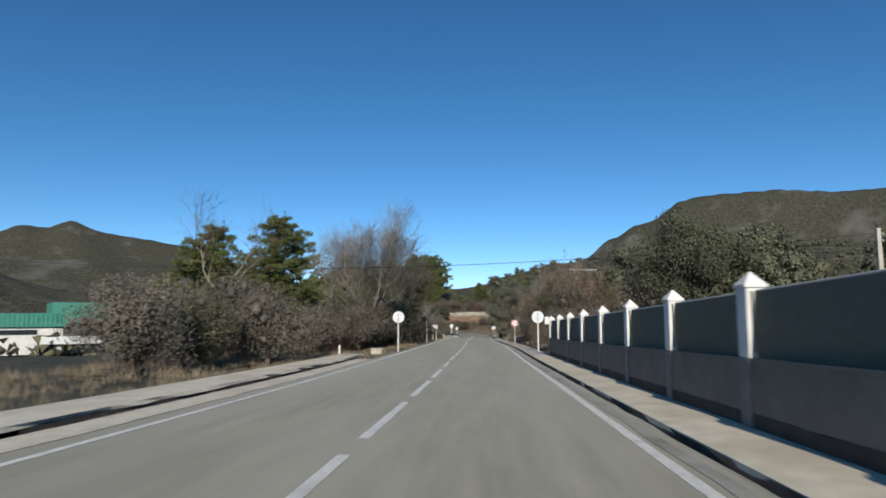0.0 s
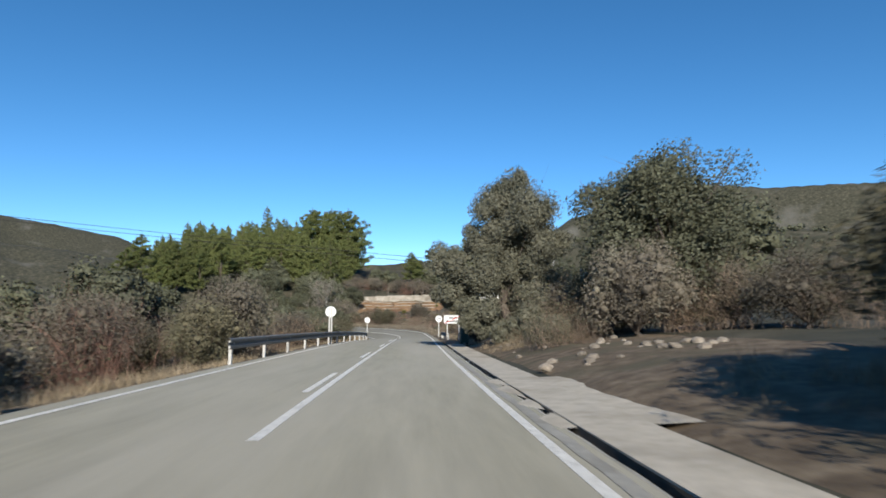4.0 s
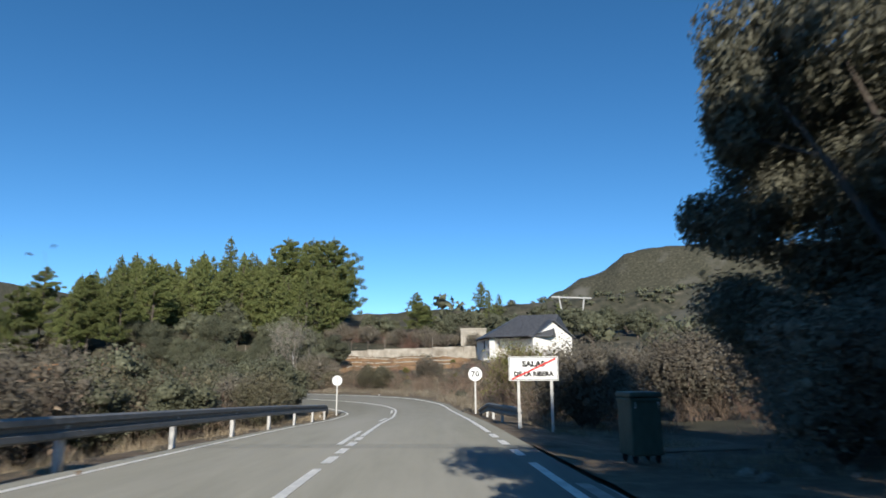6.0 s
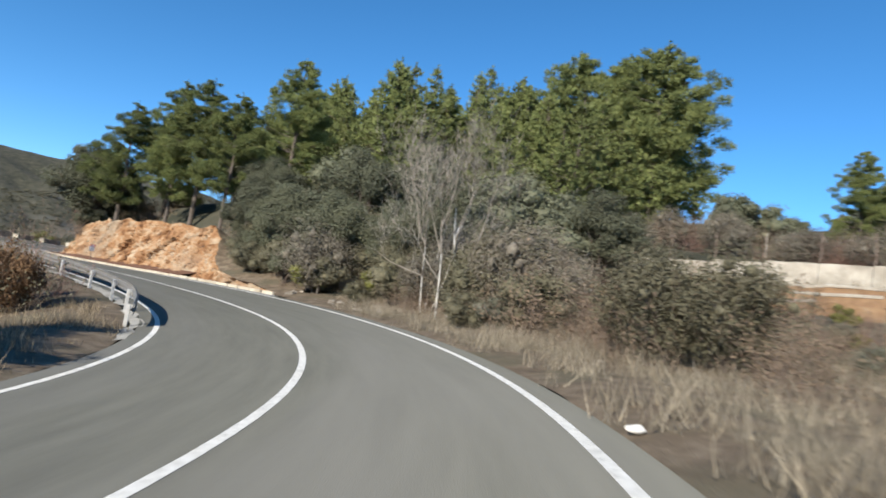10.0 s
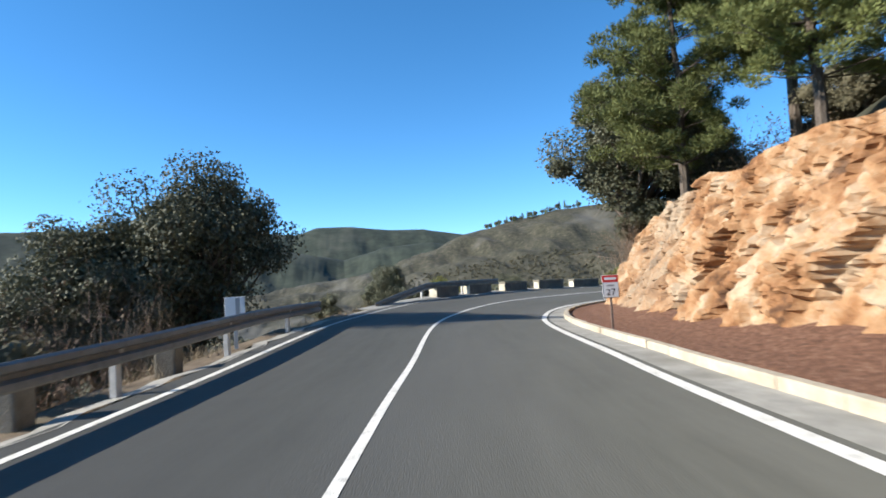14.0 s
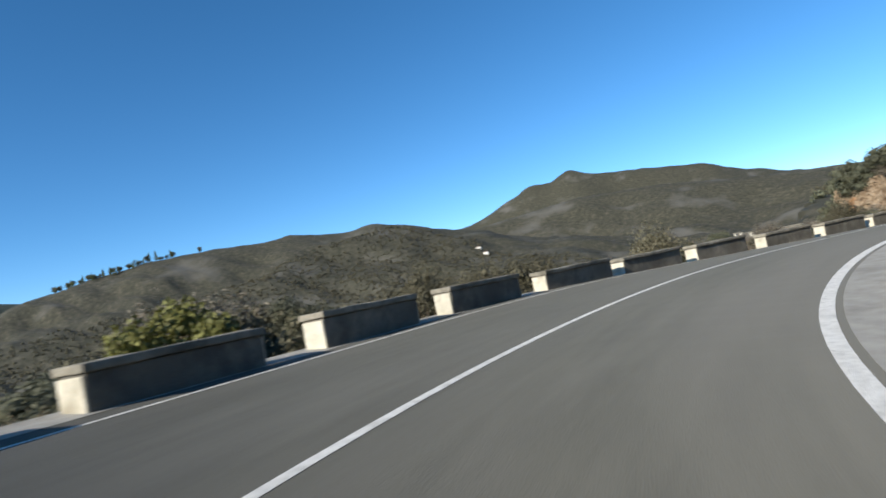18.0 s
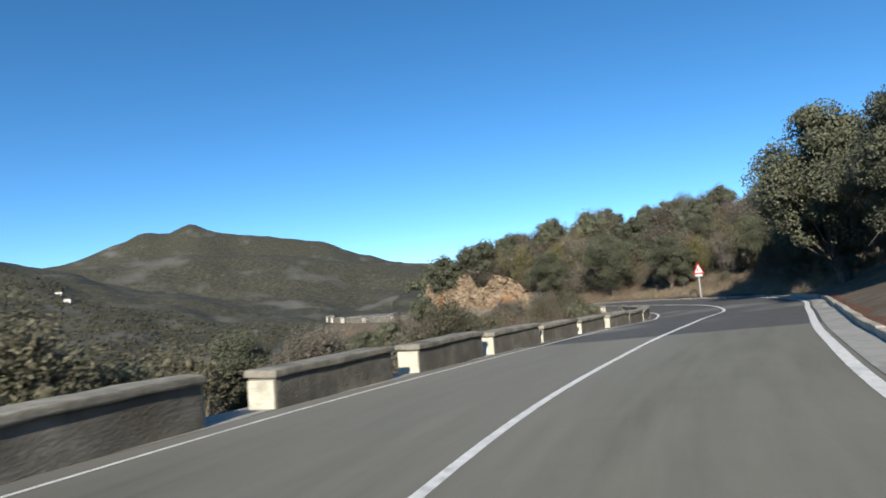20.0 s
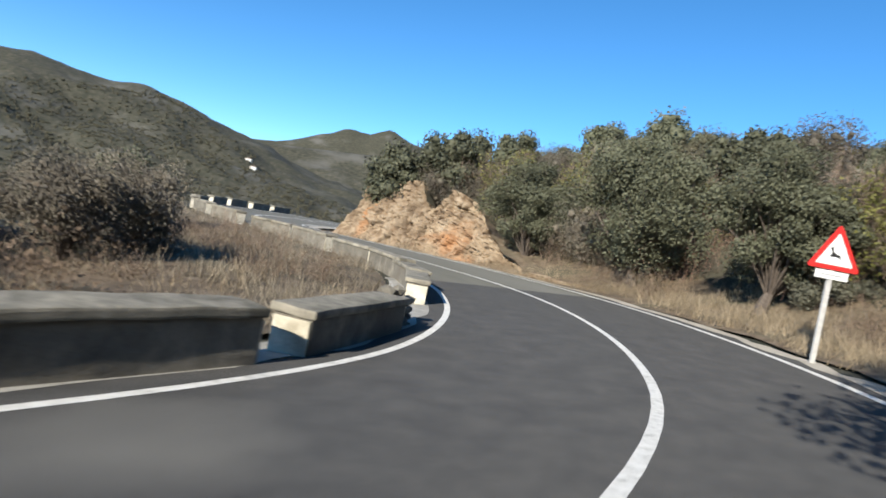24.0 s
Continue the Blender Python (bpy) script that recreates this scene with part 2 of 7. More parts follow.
# far crests: eye, distance, then (degrees left of the y axis, degrees up)
CRESTS = [
    ((-54, 224, 3), 2100, 0.15, [(62, 4.0), (50, 4.6), (44.8, 5.2), (42.6, 5.9), (40.6, 6.75), (38.6, 7.65), (37.1, 7.4), (35.2, 8.25), (33.4, 7.55), (32.2, 7.3), (29.1, 6.95), (26.6, 6.55), (24.4, 6.2), (22.4, 5.3), (20.5, 4.7), (17.6, 3.85), (14.9, 3.1), (5, 2.8)]),
    ((14.5, 83.6, 3.8), 1150, 0.16, [(50, 3.4), (40, 4.4), (34, 4.9), (28, 4.5), (22, 3.6), (15, 2.8)]),
    ((-46, 183, 2.6), 850, 0.26, [(92, 1.6), (85, 3.0), (80.4, 4.8), (78.8, 5.5), (75.8, 6.2), (72.1, 6.85), (66.9, 7.1), (62.7, 6.95), (60.5, 7.25), (57.5, 6.8), (55.3, 6.6), (53.2, 6.95), (50.7, 6.4), (46.5, 5.1), (42, 3.6), (36, 2.2)]),
    ((-30, 176, 2.6), 2500, 0.16, [(150, 5.0), (125, 5.8), (114, 6.3), (109.4, 5.8), (104, 5.9), (99.5, 5.95), (96.2, 5.6), (94, 6.2), (91.2, 6.2), (87.6, 5.75), (84.8, 5.65), (80.3, 4.9), (72, 4.4)]),
    ((-30, 176, 2.6), 1500, 0.13, [(118, 3.0), (108, 4.4), (101, 4.9), (97, 4.2), (92, 3.2), (88, 4.2), (84, 4.5), (79, 3.5)]),
    ((13, 0, 6), 1500, 0.12, [(-6, 1.5), (-11, 4.6), (-12.2, 5.7), (-13.3, 6.7), (-15.2, 7.7), (-17.1, 8.3), (-18.2, 9.0), (-19, 9.65), (-20.9, 9.95), (-26.4, 9.97), (-30.3, 9.4), (-35, 9.3), (-45, 8.5), (-70, 6)]),
    ((13, 0, 6), 480, 0.2, [(6, 1.6), (0, 2.6), (-2.1, 2.9), (-3.7, 3.5), (-7.8, 4.5), (-10.8, 4.7), (-14, 5.0), (-20, 5.4), (-30, 5.4)]),
]


def table(tab, s, d):
    """Height from one of the side tables, smoothly along s and out along d."""
    ks = np.array(list(tab), float)
    out = np.zeros(len(s))
    cols = [np.interp(s, ks, [0.0] * len(ks))] + [np.interp(s, ks, [v[i] for v in tab.values()]) for i in range(5)]
    offs = (0.0,) + OFFS
    out = cols[5].copy()
    for i in range(5):
        a, b = offs[i], offs[i + 1]
        m = (d >= a) & (d < b)
        t = (d - a) / (b - a)
        out = np.where(m, cols[i] + (cols[i + 1] - cols[i]) * t, out)
    return out


def fbm(x, y, scale, seed):
    """Cheap smooth noise of about -1 to 1, from a few turned waves."""
    r = np.random.RandomState(seed)
    v = np.zeros(np.shape(x))
    amp = 1.0
    for o in range(5):
        for _ in range(3):
            a, ph = r.uniform(0, math.tau), r.uniform(0, math.tau)
            v += amp / 3 * np.sin((x * math.cos(a) + y * math.sin(a)) / scale * math.tau * 1.9**o + ph + 1.5 * np.sin((x * math.sin(a) - y * math.cos(a)) / scale * 3 * 1.7**o))
        amp *= 0.52
    return v


def land(x, y):
    """Height of the ground at arrays of places."""
    shape = np.shape(x)
    x, y = np.asarray(x, float).ravel(), np.asarray(y, float).ravel()
    s, u, z, k = road_frame(x, y)
    d = np.maximum(np.abs(u) - LANE - 0.5, 0)
    edge = z + k * np.clip(u, -4.2, 4.2)
    h = np.where(u > 0, table(SIDE_R, s, d), table(SIDE_L, s, d))
    near = edge + h - np.where(d <= 0.3, 0.14, 0.02) + fbm(x, y, 5.0, 3) * 0.10 * np.clip(d / 2 - 0.4, 0, 1) + fbm(x, y, 23.0, 4) * 0.45 * np.clip((d - 5) / 15, 0, 1)
    far = np.full(len(x), -25.0) + fbm(x, y, 420, 5) * 12
    for eye, dist, width, pts in CRESTS:
        c = np.array([(eye[0] - math.sin(radians(a)) * dist, eye[1] + math.cos(radians(a)) * dist, eye[2] + math.tan(radians(e)) * dist) for a, e in pts])
        best = np.full(len(x), -1e9)
        rough = fbm(x, y, dist * 0.16, 7) * min(dist, 1000) * 0.007 + fbm(x, y, dist * 0.05, 8) * min(dist, 1000) * 0.002
        wd = dist * width
        for p, q in zip(c[:-1], c[1:]):
            v = q - p
            t = np.clip(((x - p[0]) * v[0] + (y - p[1]) * v[1]) / (v[0]**2 + v[1]**2), 0, 1)
            dd = np.hypot(x - p[0] - t * v[0], y - p[1] - t * v[1])
            dd = np.maximum(dd - dist * 0.005, 0)
            top = p[2] + t * v[2]
            hh = -30 + (top + 30) * np.exp(-(dd / wd)**1.3) + rough * np.clip(dd / wd * 3, 0, 1)
            best = np.maximum(best, hh)
        far = np.maximum(far, best)
    m = np.clip((d - 70) / 160, 0, 1)
    m = m * m * (3 - 2 * m)
    return (near * (1 - m) + far * m).reshape(shape)


def grid_lines(lo, hi, step, reach, grow=1.018):
    a = list(np.arange(lo, hi + step, step))
    w, p, q = step, a[0], a[-1]
    while p > -reach:
        w *= grow
        p -= w
        q += w
        a = [p] + a + [q]
    return np.array(a)


def mesh_ob(name, verts, faces, mat, smooth=False, parent=None, label=""):
    me = bpy.data.meshes.new(name)
    me.from_pydata([tuple(v) for v in verts], [], [tuple(f) for f in faces])
    me.update()
    if smooth:
        me.polygons.foreach_set("use_smooth", [True] * len(me.polygons))
    for m in (mat if isinstance(mat, (list, tuple)) else [mat]):
        me.materials.append(m)
    ob = new(name, me)
    if parent is not None:
        ob.parent = parent
    if label:
        tagged(ob, label)
    return ob


gx, gy = grid_lines(-118, 60, 1.5, 4000), grid_lines(-46, 320, 1.5, 4000)
X, Y = np.meshgrid(gx, gy)
Zg = land(X, Y)
nx, ny = len(gx), len(gy)
idx = np.arange(nx * ny).reshape(ny, nx)
faces = np.stack([idx[:-1, :-1], idx[:-1, 1:], idx[1:, 1:], idx[1:, :-1]], -1).reshape(-1, 4)
ground = mesh_ob("ground", np.stack([X, Y, Zg], -1).reshape(-1, 3).tolist(), faces.tolist(), GROUND, smooth=True)
ground.data.materials.append(FOREST)
fx, fy = X[:-1, :-1].ravel(), Y[:-1, :-1].ravel()
ground.data.polygons.foreach_set("material_index", (fx * 0.94 + (fy - 180) * 0.34 + fbm(fx, fy, 300, 9) * 60 < -1000).astype(np.int32))
tagged(ground, "dry scrubby hillsides and verges running to far mountains", "ground", kind="structure")


def strip(name, s0, s1, profile, mat, step=0.75, label="", category="", parent=None, wobble=0.0, seed=0):
    """A band along the road: profile is a row of (u, lift) points across it."""
    ss = np.arange(s0, s1 + 1e-6, (s1 - s0) / max(1, round((s1 - s0) / step)))
    r = random.Random(seed)
    vs, fs, n = [], [], len(profile)
    for s in ss:
        w = r.uniform(-wobble, wobble)
        vs += [spot(s, u + (w if j in (0, n - 1) else 0), l) for j, (u, l) in enumerate(profile)]
    for i in range(len(ss) - 1):
        fs += [(i * n + j, (i + 1) * n + j, (i + 1) * n + j + 1, i * n + j + 1) for j in range(n - 1)]
    ob = mesh_ob(name, vs, fs, mat, smooth=False, parent=parent)
    if label:
        tagged(ob, label, category, kind="structure")
    return ob


END = float(SLEN[-1]) - 1
E_ = LANE + 0.42
road = strip("road", 1, END, [(-E_ - 0.05, -0.3), (-E_, 0), (0, 0.0), (E_, 0), (E_ + 0.05, -0.3)], ASPHALT, label="grey worn asphalt two-lane road", category="road")
road.data.materials.append(NEW_ASPHALT)
for face in road.data.polygons:
    s_here = 1 + (face.vertices[0] // 5) * (END - 1) / round((END - 1) / 0.75)
    face.material_index = 1 if 311 < s_here < 352 else 0
across = road.data.uv_layers.new(name="across")
for loop in road.data.loops:
    across.data[loop.index].uv = ((loop.vertex_index % 5 - 2) * 1.72, (loop.vertex_index // 5) * 0.75)


def paint(name, s0, s1, u, width=0.12):
    return strip(name, s0, s1, [(u - width / 2, 0.004), (u + width / 2, 0.004)], PAINT, parent=road)


paint("edge_line", 1, 154, LANE, 0.13)
paint("edge_line", 160.2, 232, LANE, 0.12)
paint("edge_line", 232, END, LANE, 0.15)
for at_s in (155.0, 156.9, 158.6):
    paint("edge_dash", at_s, at_s + 1.0, LANE, 0.15)
paint("edge_line", 1, 252, -LANE, 0.12)
paint("edge_line", 252, 312, -LANE, 0.065)
paint("edge_line", 312, END, -LANE, 0.12)
paint("centre_line", 118, 153.5, 0.0, 0.13)
paint("centre_line", 160, 228, 0.0, 0.12)
paint("centre_line", 228, 310, 0.0, 0.095)
paint("centre_line", 310, END, 0.0, 0.12)
for at_s in (154.2, 155.7, 157.2, 158.7):
    paint("centre_dash", at_s, at_s + 1.0, 0.0, 0.16)

# ---- more materials ----
WHITE_PAINT = ramp_mat("white_plaster", [(0.3, (0.66, 0.64, 0.58)), (0.7, (0.82, 0.80, 0.75))], 2.5, 8, 0.8, 0.3, 40, second=(0.9, (0.5, 0.47, 0.4), 0.55, 0.85))
MAUVE_RENDER = ramp_mat("grey_mauve_render", [(0.3, (0.165, 0.145, 0.122)), (0.7, (0.225, 0.20, 0.17))], 3, 8, 0.9, 0.4, 60, second=(0.5, (0.14, 0.12, 0.11), 0.5, 0.8), coord="World")
PILLAR_GREY = ramp_mat("bare_grey_render", [(0.3, (0.19, 0.17, 0.155)), (0.7, (0.27, 0.245, 0.22))], 4, 8, 0.9, 0.3, 50, second=(0.8, (0.18, 0.165, 0.155), 0.5, 0.8), coord="World")
NET = ramp_mat("green_shade_net", [(0.3, (0.20, 0.20, 0.155)), (0.7, (0.29, 0.285, 0.225))], 14, 4, 0.8, 0.6, 120, second=(0.4, (0.23, 0.25, 0.225), 0.5, 0.8), translucent=0.4)
GALV = ramp_mat("galvanised_steel", [(0.3, (0.15, 0.147, 0.138)), (0.7, (0.24, 0.234, 0.218))], 6, 6, 0.6, 0.1, 60, second=(0.8, (0.24, 0.225, 0.20), 0.5, 0.8), metal=0.3, spec=0.35, coord="World")
POST_METAL = ramp_mat("dull_galvanised_post", [(0.3, (0.42, 0.42, 0.40)), (0.7, (0.60, 0.59, 0.56))], 8, 6, 0.6, 0.1, 60, metal=0.25, spec=0.4)
SIGN_BACK = ramp_mat("sign_back_grey", [(0.3, (0.62, 0.63, 0.62)), (0.7, (0.74, 0.75, 0.74))], 5, 6, 0.5, 0.0, second=(1.5, (0.5, 0.5, 0.48), 0.55, 0.85), metal=0.1)
SIGN_DARK = ramp_mat("sign_back_weathered", [(0.3, (0.06, 0.065, 0.06)), (0.7, (0.11, 0.115, 0.11))], 6, 6, 0.6)
SIGN_WHITE = ramp_mat("sign_white_sheet", [(0.3, (0.74, 0.75, 0.73)), (0.7, (0.83, 0.84, 0.82))], 6, 5, 0.45)
SIGN_RED = ramp_mat("sign_red_sheet", [(0.3, (0.52, 0.02, 0.02)), (0.7, (0.64, 0.035, 0.03))], 6, 5, 0.45)
SIGN_BLACK = ramp_mat("sign_black", [(0.3, (0.015, 0.015, 0.015)), (0.7, (0.03, 0.03, 0.03))], 6, 5, 0.5)
SIGN_GREY = ramp_mat("sign_faded_grey", [(0.3, (0.30, 0.31, 0.31)), (0.7, (0.38, 0.39, 0.39))], 6, 5, 0.5)
# Shade is in these colours: block sides dark, ends pale as if sunlit.
BLOCK_MAT = ramp_mat("weathered_parapet_concrete", [(0.25, (0.09, 0.082, 0.066)), (0.5, (0.17, 0.156, 0.126)), (0.75, (0.31, 0.283, 0.226))], 2.2, 12, 0.95, 1.0, 30,
                     second=(1.1, (0.13, 0.115, 0.09), 0.52, 0.74), per_object=0.12, coord="World")
END_MAT = ramp_mat("limewashed_block_end", [(0.25, (0.40, 0.37, 0.29)), (0.5, (0.58, 0.54, 0.43)), (0.75, (0.70, 0.66, 0.55))], 3.5, 12, 0.95, 0.8, 30,
                   second=(2.0, (0.30, 0.27, 0.2), 0.55, 0.75), per_object=0.1, coord="World")
COPING_MAT = ramp_mat("lichened_coping", [(0.3, (0.17, 0.155, 0.12)), (0.7, (0.36, 0.33, 0.26))], 5, 12, 0.95, 0.9, 50, second=(1.8, (0.09, 0.085, 0.065), 0.5, 0.75), per_object=0.1, coord="World")
ROCK = ramp_mat("ochre_rock", [(0.34, (0.085, 0.042, 0.021)), (0.42, (0.235, 0.115, 0.05)), (0.51, (0.315, 0.185, 0.094)), (0.62, (0.40, 0.305, 0.205))], 1.1, 15, 0.92, 1.0, 14,
                second=(0.22, (0.27, 0.225, 0.165), 0.52, 0.78), coord="World")
PALE_ROCK = ramp_mat("pale_tan_rock", [(0.25, (0.08, 0.055, 0.035)), (0.42, (0.21, 0.15, 0.095)), (0.58, (0.31, 0.24, 0.16)), (0.78, (0.42, 0.35, 0.26))], 1.4, 14, 0.92, 1.0, 14,
                     second=(0.3, (0.34, 0.18, 0.085), 0.55, 0.68), coord="World")
SOIL = ramp_mat("brown_verge_soil", [(0.3, (0.075, 0.055, 0.036)), (0.5, (0.135, 0.102, 0.068)), (0.72, (0.23, 0.185, 0.13))], 2.2, 14, 0.95, 1.0, 25,
                second=(0.5, (0.10, 0.088, 0.055), 0.5, 0.7), coord="World")
LITTER = ramp_mat("red_leaf_litter", [(0.3, (0.05, 0.026, 0.016)), (0.48, (0.14, 0.066, 0.038)), (0.62, (0.20, 0.11, 0.068)), (0.75, (0.30, 0.20, 0.14))], 11, 12, 0.95, 1.0, 40, coord="World")
GUTTER = ramp_mat("grey_gutter_concrete", [(0.3, (0.26, 0.25, 0.22)), (0.7, (0.40, 0.385, 0.34))], 4, 10, 0.9, 0.5, 60, second=(0.8, (0.18, 0.17, 0.14), 0.5, 0.8), coord="World")
KERB_MAT = ramp_mat("pale_kerb_stone", [(0.3, (0.36, 0.31, 0.23)), (0.7, (0.52, 0.46, 0.36))], 5, 8, 0.9, 0.5, 50, second=(0.9, (0.25, 0.21, 0.15), 0.5, 0.8), per_object=0.1, coord="World")
DITCH = ramp_mat("dark_ditch", [(0.3, (0.05, 0.042, 0.033)), (0.7, (0.10, 0.085, 0.065))], 5, 8, 0.95, 0.8, 40, coord="World")
SLATE = ramp_mat("dark_slate_roof", [(0.3, (0.035, 0.037, 0.042)), (0.7, (0.075, 0.078, 0.085))], 3, 6, 0.5, 0.4, 20, per_object=0.2)
GREEN_SHEET = ramp_mat("green_metal_sheet", [(0.3, (0.05, 0.22, 0.16)), (0.7, (0.08, 0.29, 0.215))], 1.2, 5, 0.5, 0.1, 20)
GLASS_DARK = ramp_mat("dark_glass", [(0.3, (0.02, 0.025, 0.03)), (0.7, (0.04, 0.045, 0.05))], 2, 3, 0.08, spec=0.6)
OLD_WALL = ramp_mat("old_pale_masonry", [(0.3, (0.25, 0.225, 0.18)), (0.5, (0.38, 0.345, 0.285)), (0.7, (0.46, 0.42, 0.35))], 1.3, 14, 0.95, 0.9, 14, second=(0.5, (0.2, 0.17, 0.13), 0.5, 0.75), coord="World")
RUST_POST = ramp_mat("rusty_post", [(0.3, (0.12, 0.085, 0.065)), (0.7, (0.22, 0.17, 0.14))], 8, 6, 0.8)
EARTH = ramp_mat("orange_earth", [(0.3, (0.13, 0.075, 0.038)), (0.55, (0.23, 0.14, 0.075)), (0.75, (0.32, 0.235, 0.14))], 1.2, 12, 0.95, 1.0, 12, coord="World")
BIN_GREEN = ramp_mat("dark_green_plastic", [(0.3, (0.05, 0.075, 0.055)), (0.7, (0.075, 0.105, 0.08))], 4, 4, 0.5, 0.05, 40)
RUBBER = ramp_mat("black_rubber", [(0.3, (0.015, 0.015, 0.015)), (0.7, (0.03, 0.03, 0.03))], 6, 4, 0.8)
PLASTIC_WHITE = ramp_mat("white_vehicle_paint", [(0.3, (0.68, 0.68, 0.66)), (0.7, (0.78, 0.78, 0.76))], 2, 4, 0.3, spec=0.5)
STONE_MAT = ramp_mat("pale_field_stone", [(0.3, (0.15, 0.125, 0.098)), (0.7, (0.34, 0.30, 0.245))], 3, 10, 0.95, 0.8, 20, per_object=0.25)
BARK = ramp_mat("grey_brown_bark", [(0.3, (0.06, 0.048, 0.038)), (0.7, (0.17, 0.14, 0.115))], 5, 10, 0.95, 1.0, 20, stretch=(3, 3, 0.6))
PALE_BARK = ramp_mat("pale_dry_bark", [(0.3, (0.20, 0.17, 0.14)), (0.7, (0.38, 0.34, 0.29))], 5, 10, 0.95, 0.8, 20, stretch=(3, 3, 0.6))
TWIG = ramp_mat("bare_brown_twigs", [(0.3, (0.120, 0.084, 0.060)), (0.7, (0.264, 0.198, 0.150))], 2.0, 4, 0.9, per_object=0.3, per_island=0.35)
GREY_TWIG = ramp_mat("grey_bare_twigs", [(0.3, (0.165, 0.145, 0.118)), (0.7, (0.30, 0.268, 0.222))], 2.0, 4, 0.9, per_object=0.2, per_island=0.3)
RED_TWIG = ramp_mat("reddish_bare_twigs", [(0.3, (0.14, 0.075, 0.055)), (0.7, (0.25, 0.15, 0.115))], 2.0, 4, 0.9, per_object=0.25, per_island=0.3)
BIRCH_BARK = ramp_mat("white_peeling_bark", [(0.36, (0.10, 0.085, 0.07)), (0.46, (0.42, 0.40, 0.36)), (0.7, (0.58, 0.56, 0.51))], 2.5, 8, 0.8, 0.3, 20)
ORANGE_LEAF = ramp_mat("rusty_orange_leaves", [(0.3, (0.13, 0.078, 0.042)), (0.7, (0.26, 0.155, 0.08))], 0.9, 6, 0.8, per_object=0.2, per_island=0.4, translucent=0.2)
PINE_LEAF = ramp_mat("pine_needles", [(0.3, (0.088, 0.108, 0.034)), (0.7, (0.20, 0.222, 0.076))], 0.8, 6, 0.75, per_object=0.22, per_island=0.3, translucent=0.2)
OAK_LEAF = ramp_mat("holm_oak_leaves", [(0.3, (0.068, 0.073, 0.043)), (0.7, (0.138, 0.142, 0.086))], 0.9, 6, 0.7, per_object=0.22, per_island=0.25, spec=0.4, translucent=0.12)
GREY_LEAF = ramp_mat("grey_green_leaves", [(0.3, (0.098, 0.100, 0.068)), (0.7, (0.19, 0.185, 0.135))], 0.9, 6, 0.7, per_object=0.15, per_island=0.25, spec=0.4, translucent=0.2)
YELLOW_LEAF = ramp_mat("yellow_green_leaves", [(0.3, (0.115, 0.12, 0.03)), (0.7, (0.235, 0.23, 0.07))], 0.9, 6, 0.6, per_object=0.2, per_island=0.4, translucent=0.25)
BROWN_LEAF = ramp_mat("dead_brown_leaves", [(0.3, (0.115, 0.082, 0.056)), (0.7, (0.24, 0.178, 0.122))], 0.9, 6, 0.8, per_object=0.25, per_island=0.4, translucent=0.15)
SCRUB_LEAF = ramp_mat("dull_scrub_leaves", [(0.3, (0.08, 0.078, 0.046)), (0.7, (0.168, 0.150, 0.096))], 0.9, 6, 0.8, per_object=0.3, per_island=0.3, translucent=0.12)
MIXED_LEAF = ramp_mat("brown_olive_brush", [(0.3, (0.112, 0.096, 0.073)), (0.5, (0.158, 0.138, 0.106)), (0.7, (0.178, 0.172, 0.124))], 0.7, 6, 0.85, per_object=0.3, per_island=0.3, translucent=0.12)
GREY_GRASS = ramp_mat("grey_brown_dead_grass", [(0.3, (0.14, 0.118, 0.085)), (0.7, (0.33, 0.285, 0.21))], 0.5, 8, 0.9, per_island=0.5, translucent=0.2, coord="World")
DRY_GRASS = ramp_mat("dry_straw_grass", [(0.3, (0.16, 0.125, 0.08)), (0.7, (0.38, 0.31, 0.21))], 0.5, 8, 0.9, per_island=0.45, translucent=0.2, coord="World")


# ---- small mesh helpers ----
def part(name, bm, material, parent, label=""):
    me = bpy.data.meshes.new(name)
    bm.to_mesh(me)
    bm.free()
    me.materials.append(material)
    ob = new(name, me)
    if parent is not None:
        ob.parent = parent
    if label:
        tagged(ob, label)
    return ob


def box(sx, sy, sz, at=(0, 0, 0), bevel=0.0, bm=None, turn=0.0, taper=1.0):
    """A bevelled box whose base is centred on at."""
    out = bm or bmesh.new()
    r = bmesh.ops.create_cube(out, size=1)
    vs = r["verts"]
    for v in vs:
        k = taper if v.co.z > 0 else 1.0
        v.co = Vector((v.co.x * sx * k, v.co.y * sy * k, (v.co.z + 0.5) * sz))
    if bevel:
        es = list({e for v in vs for e in v.link_edges})
        vs = list({v for f in bmesh.ops.bevel(out, geom=es, offset=bevel, segments=2, affect="EDGES", profile=0.6)["faces"] for v in f.verts} | {v for v in vs if v.is_valid})
    m = Matrix.Translation(at) @ Matrix.Rotation(turn, 4, "Z")
    for v in vs:
        v.co = m @ v.co
    return out


def tube(points, radii, sides=6, bm=None):
    """A round tapered tube through points."""
    out = bm or bmesh.new()
    rings = []
    n = len(points)
    for i, (p, r) in enumerate(zip(points, radii)):
        p = Vector(p)
        d = (Vector(points[min(i + 1, n - 1)]) - Vector(points[max(i - 1, 0)])).normalized()
        a = d.orthogonal().normalized()
        b = d.cross(a)
        rings.append([out.verts.new(p + (a * math.cos(k * math.tau / sides) + b * math.sin(k * math.tau / sides)) * r) for k in range(sides)])
    for q, w in zip(rings, rings[1:]):
        for k in range(sides):
            out.faces.new((q[k], q[(k + 1) % sides], w[(k + 1) % sides], w[k]))
    out.faces.new(list(reversed(rings[0])))
    out.faces.new(rings[-1])
    return out


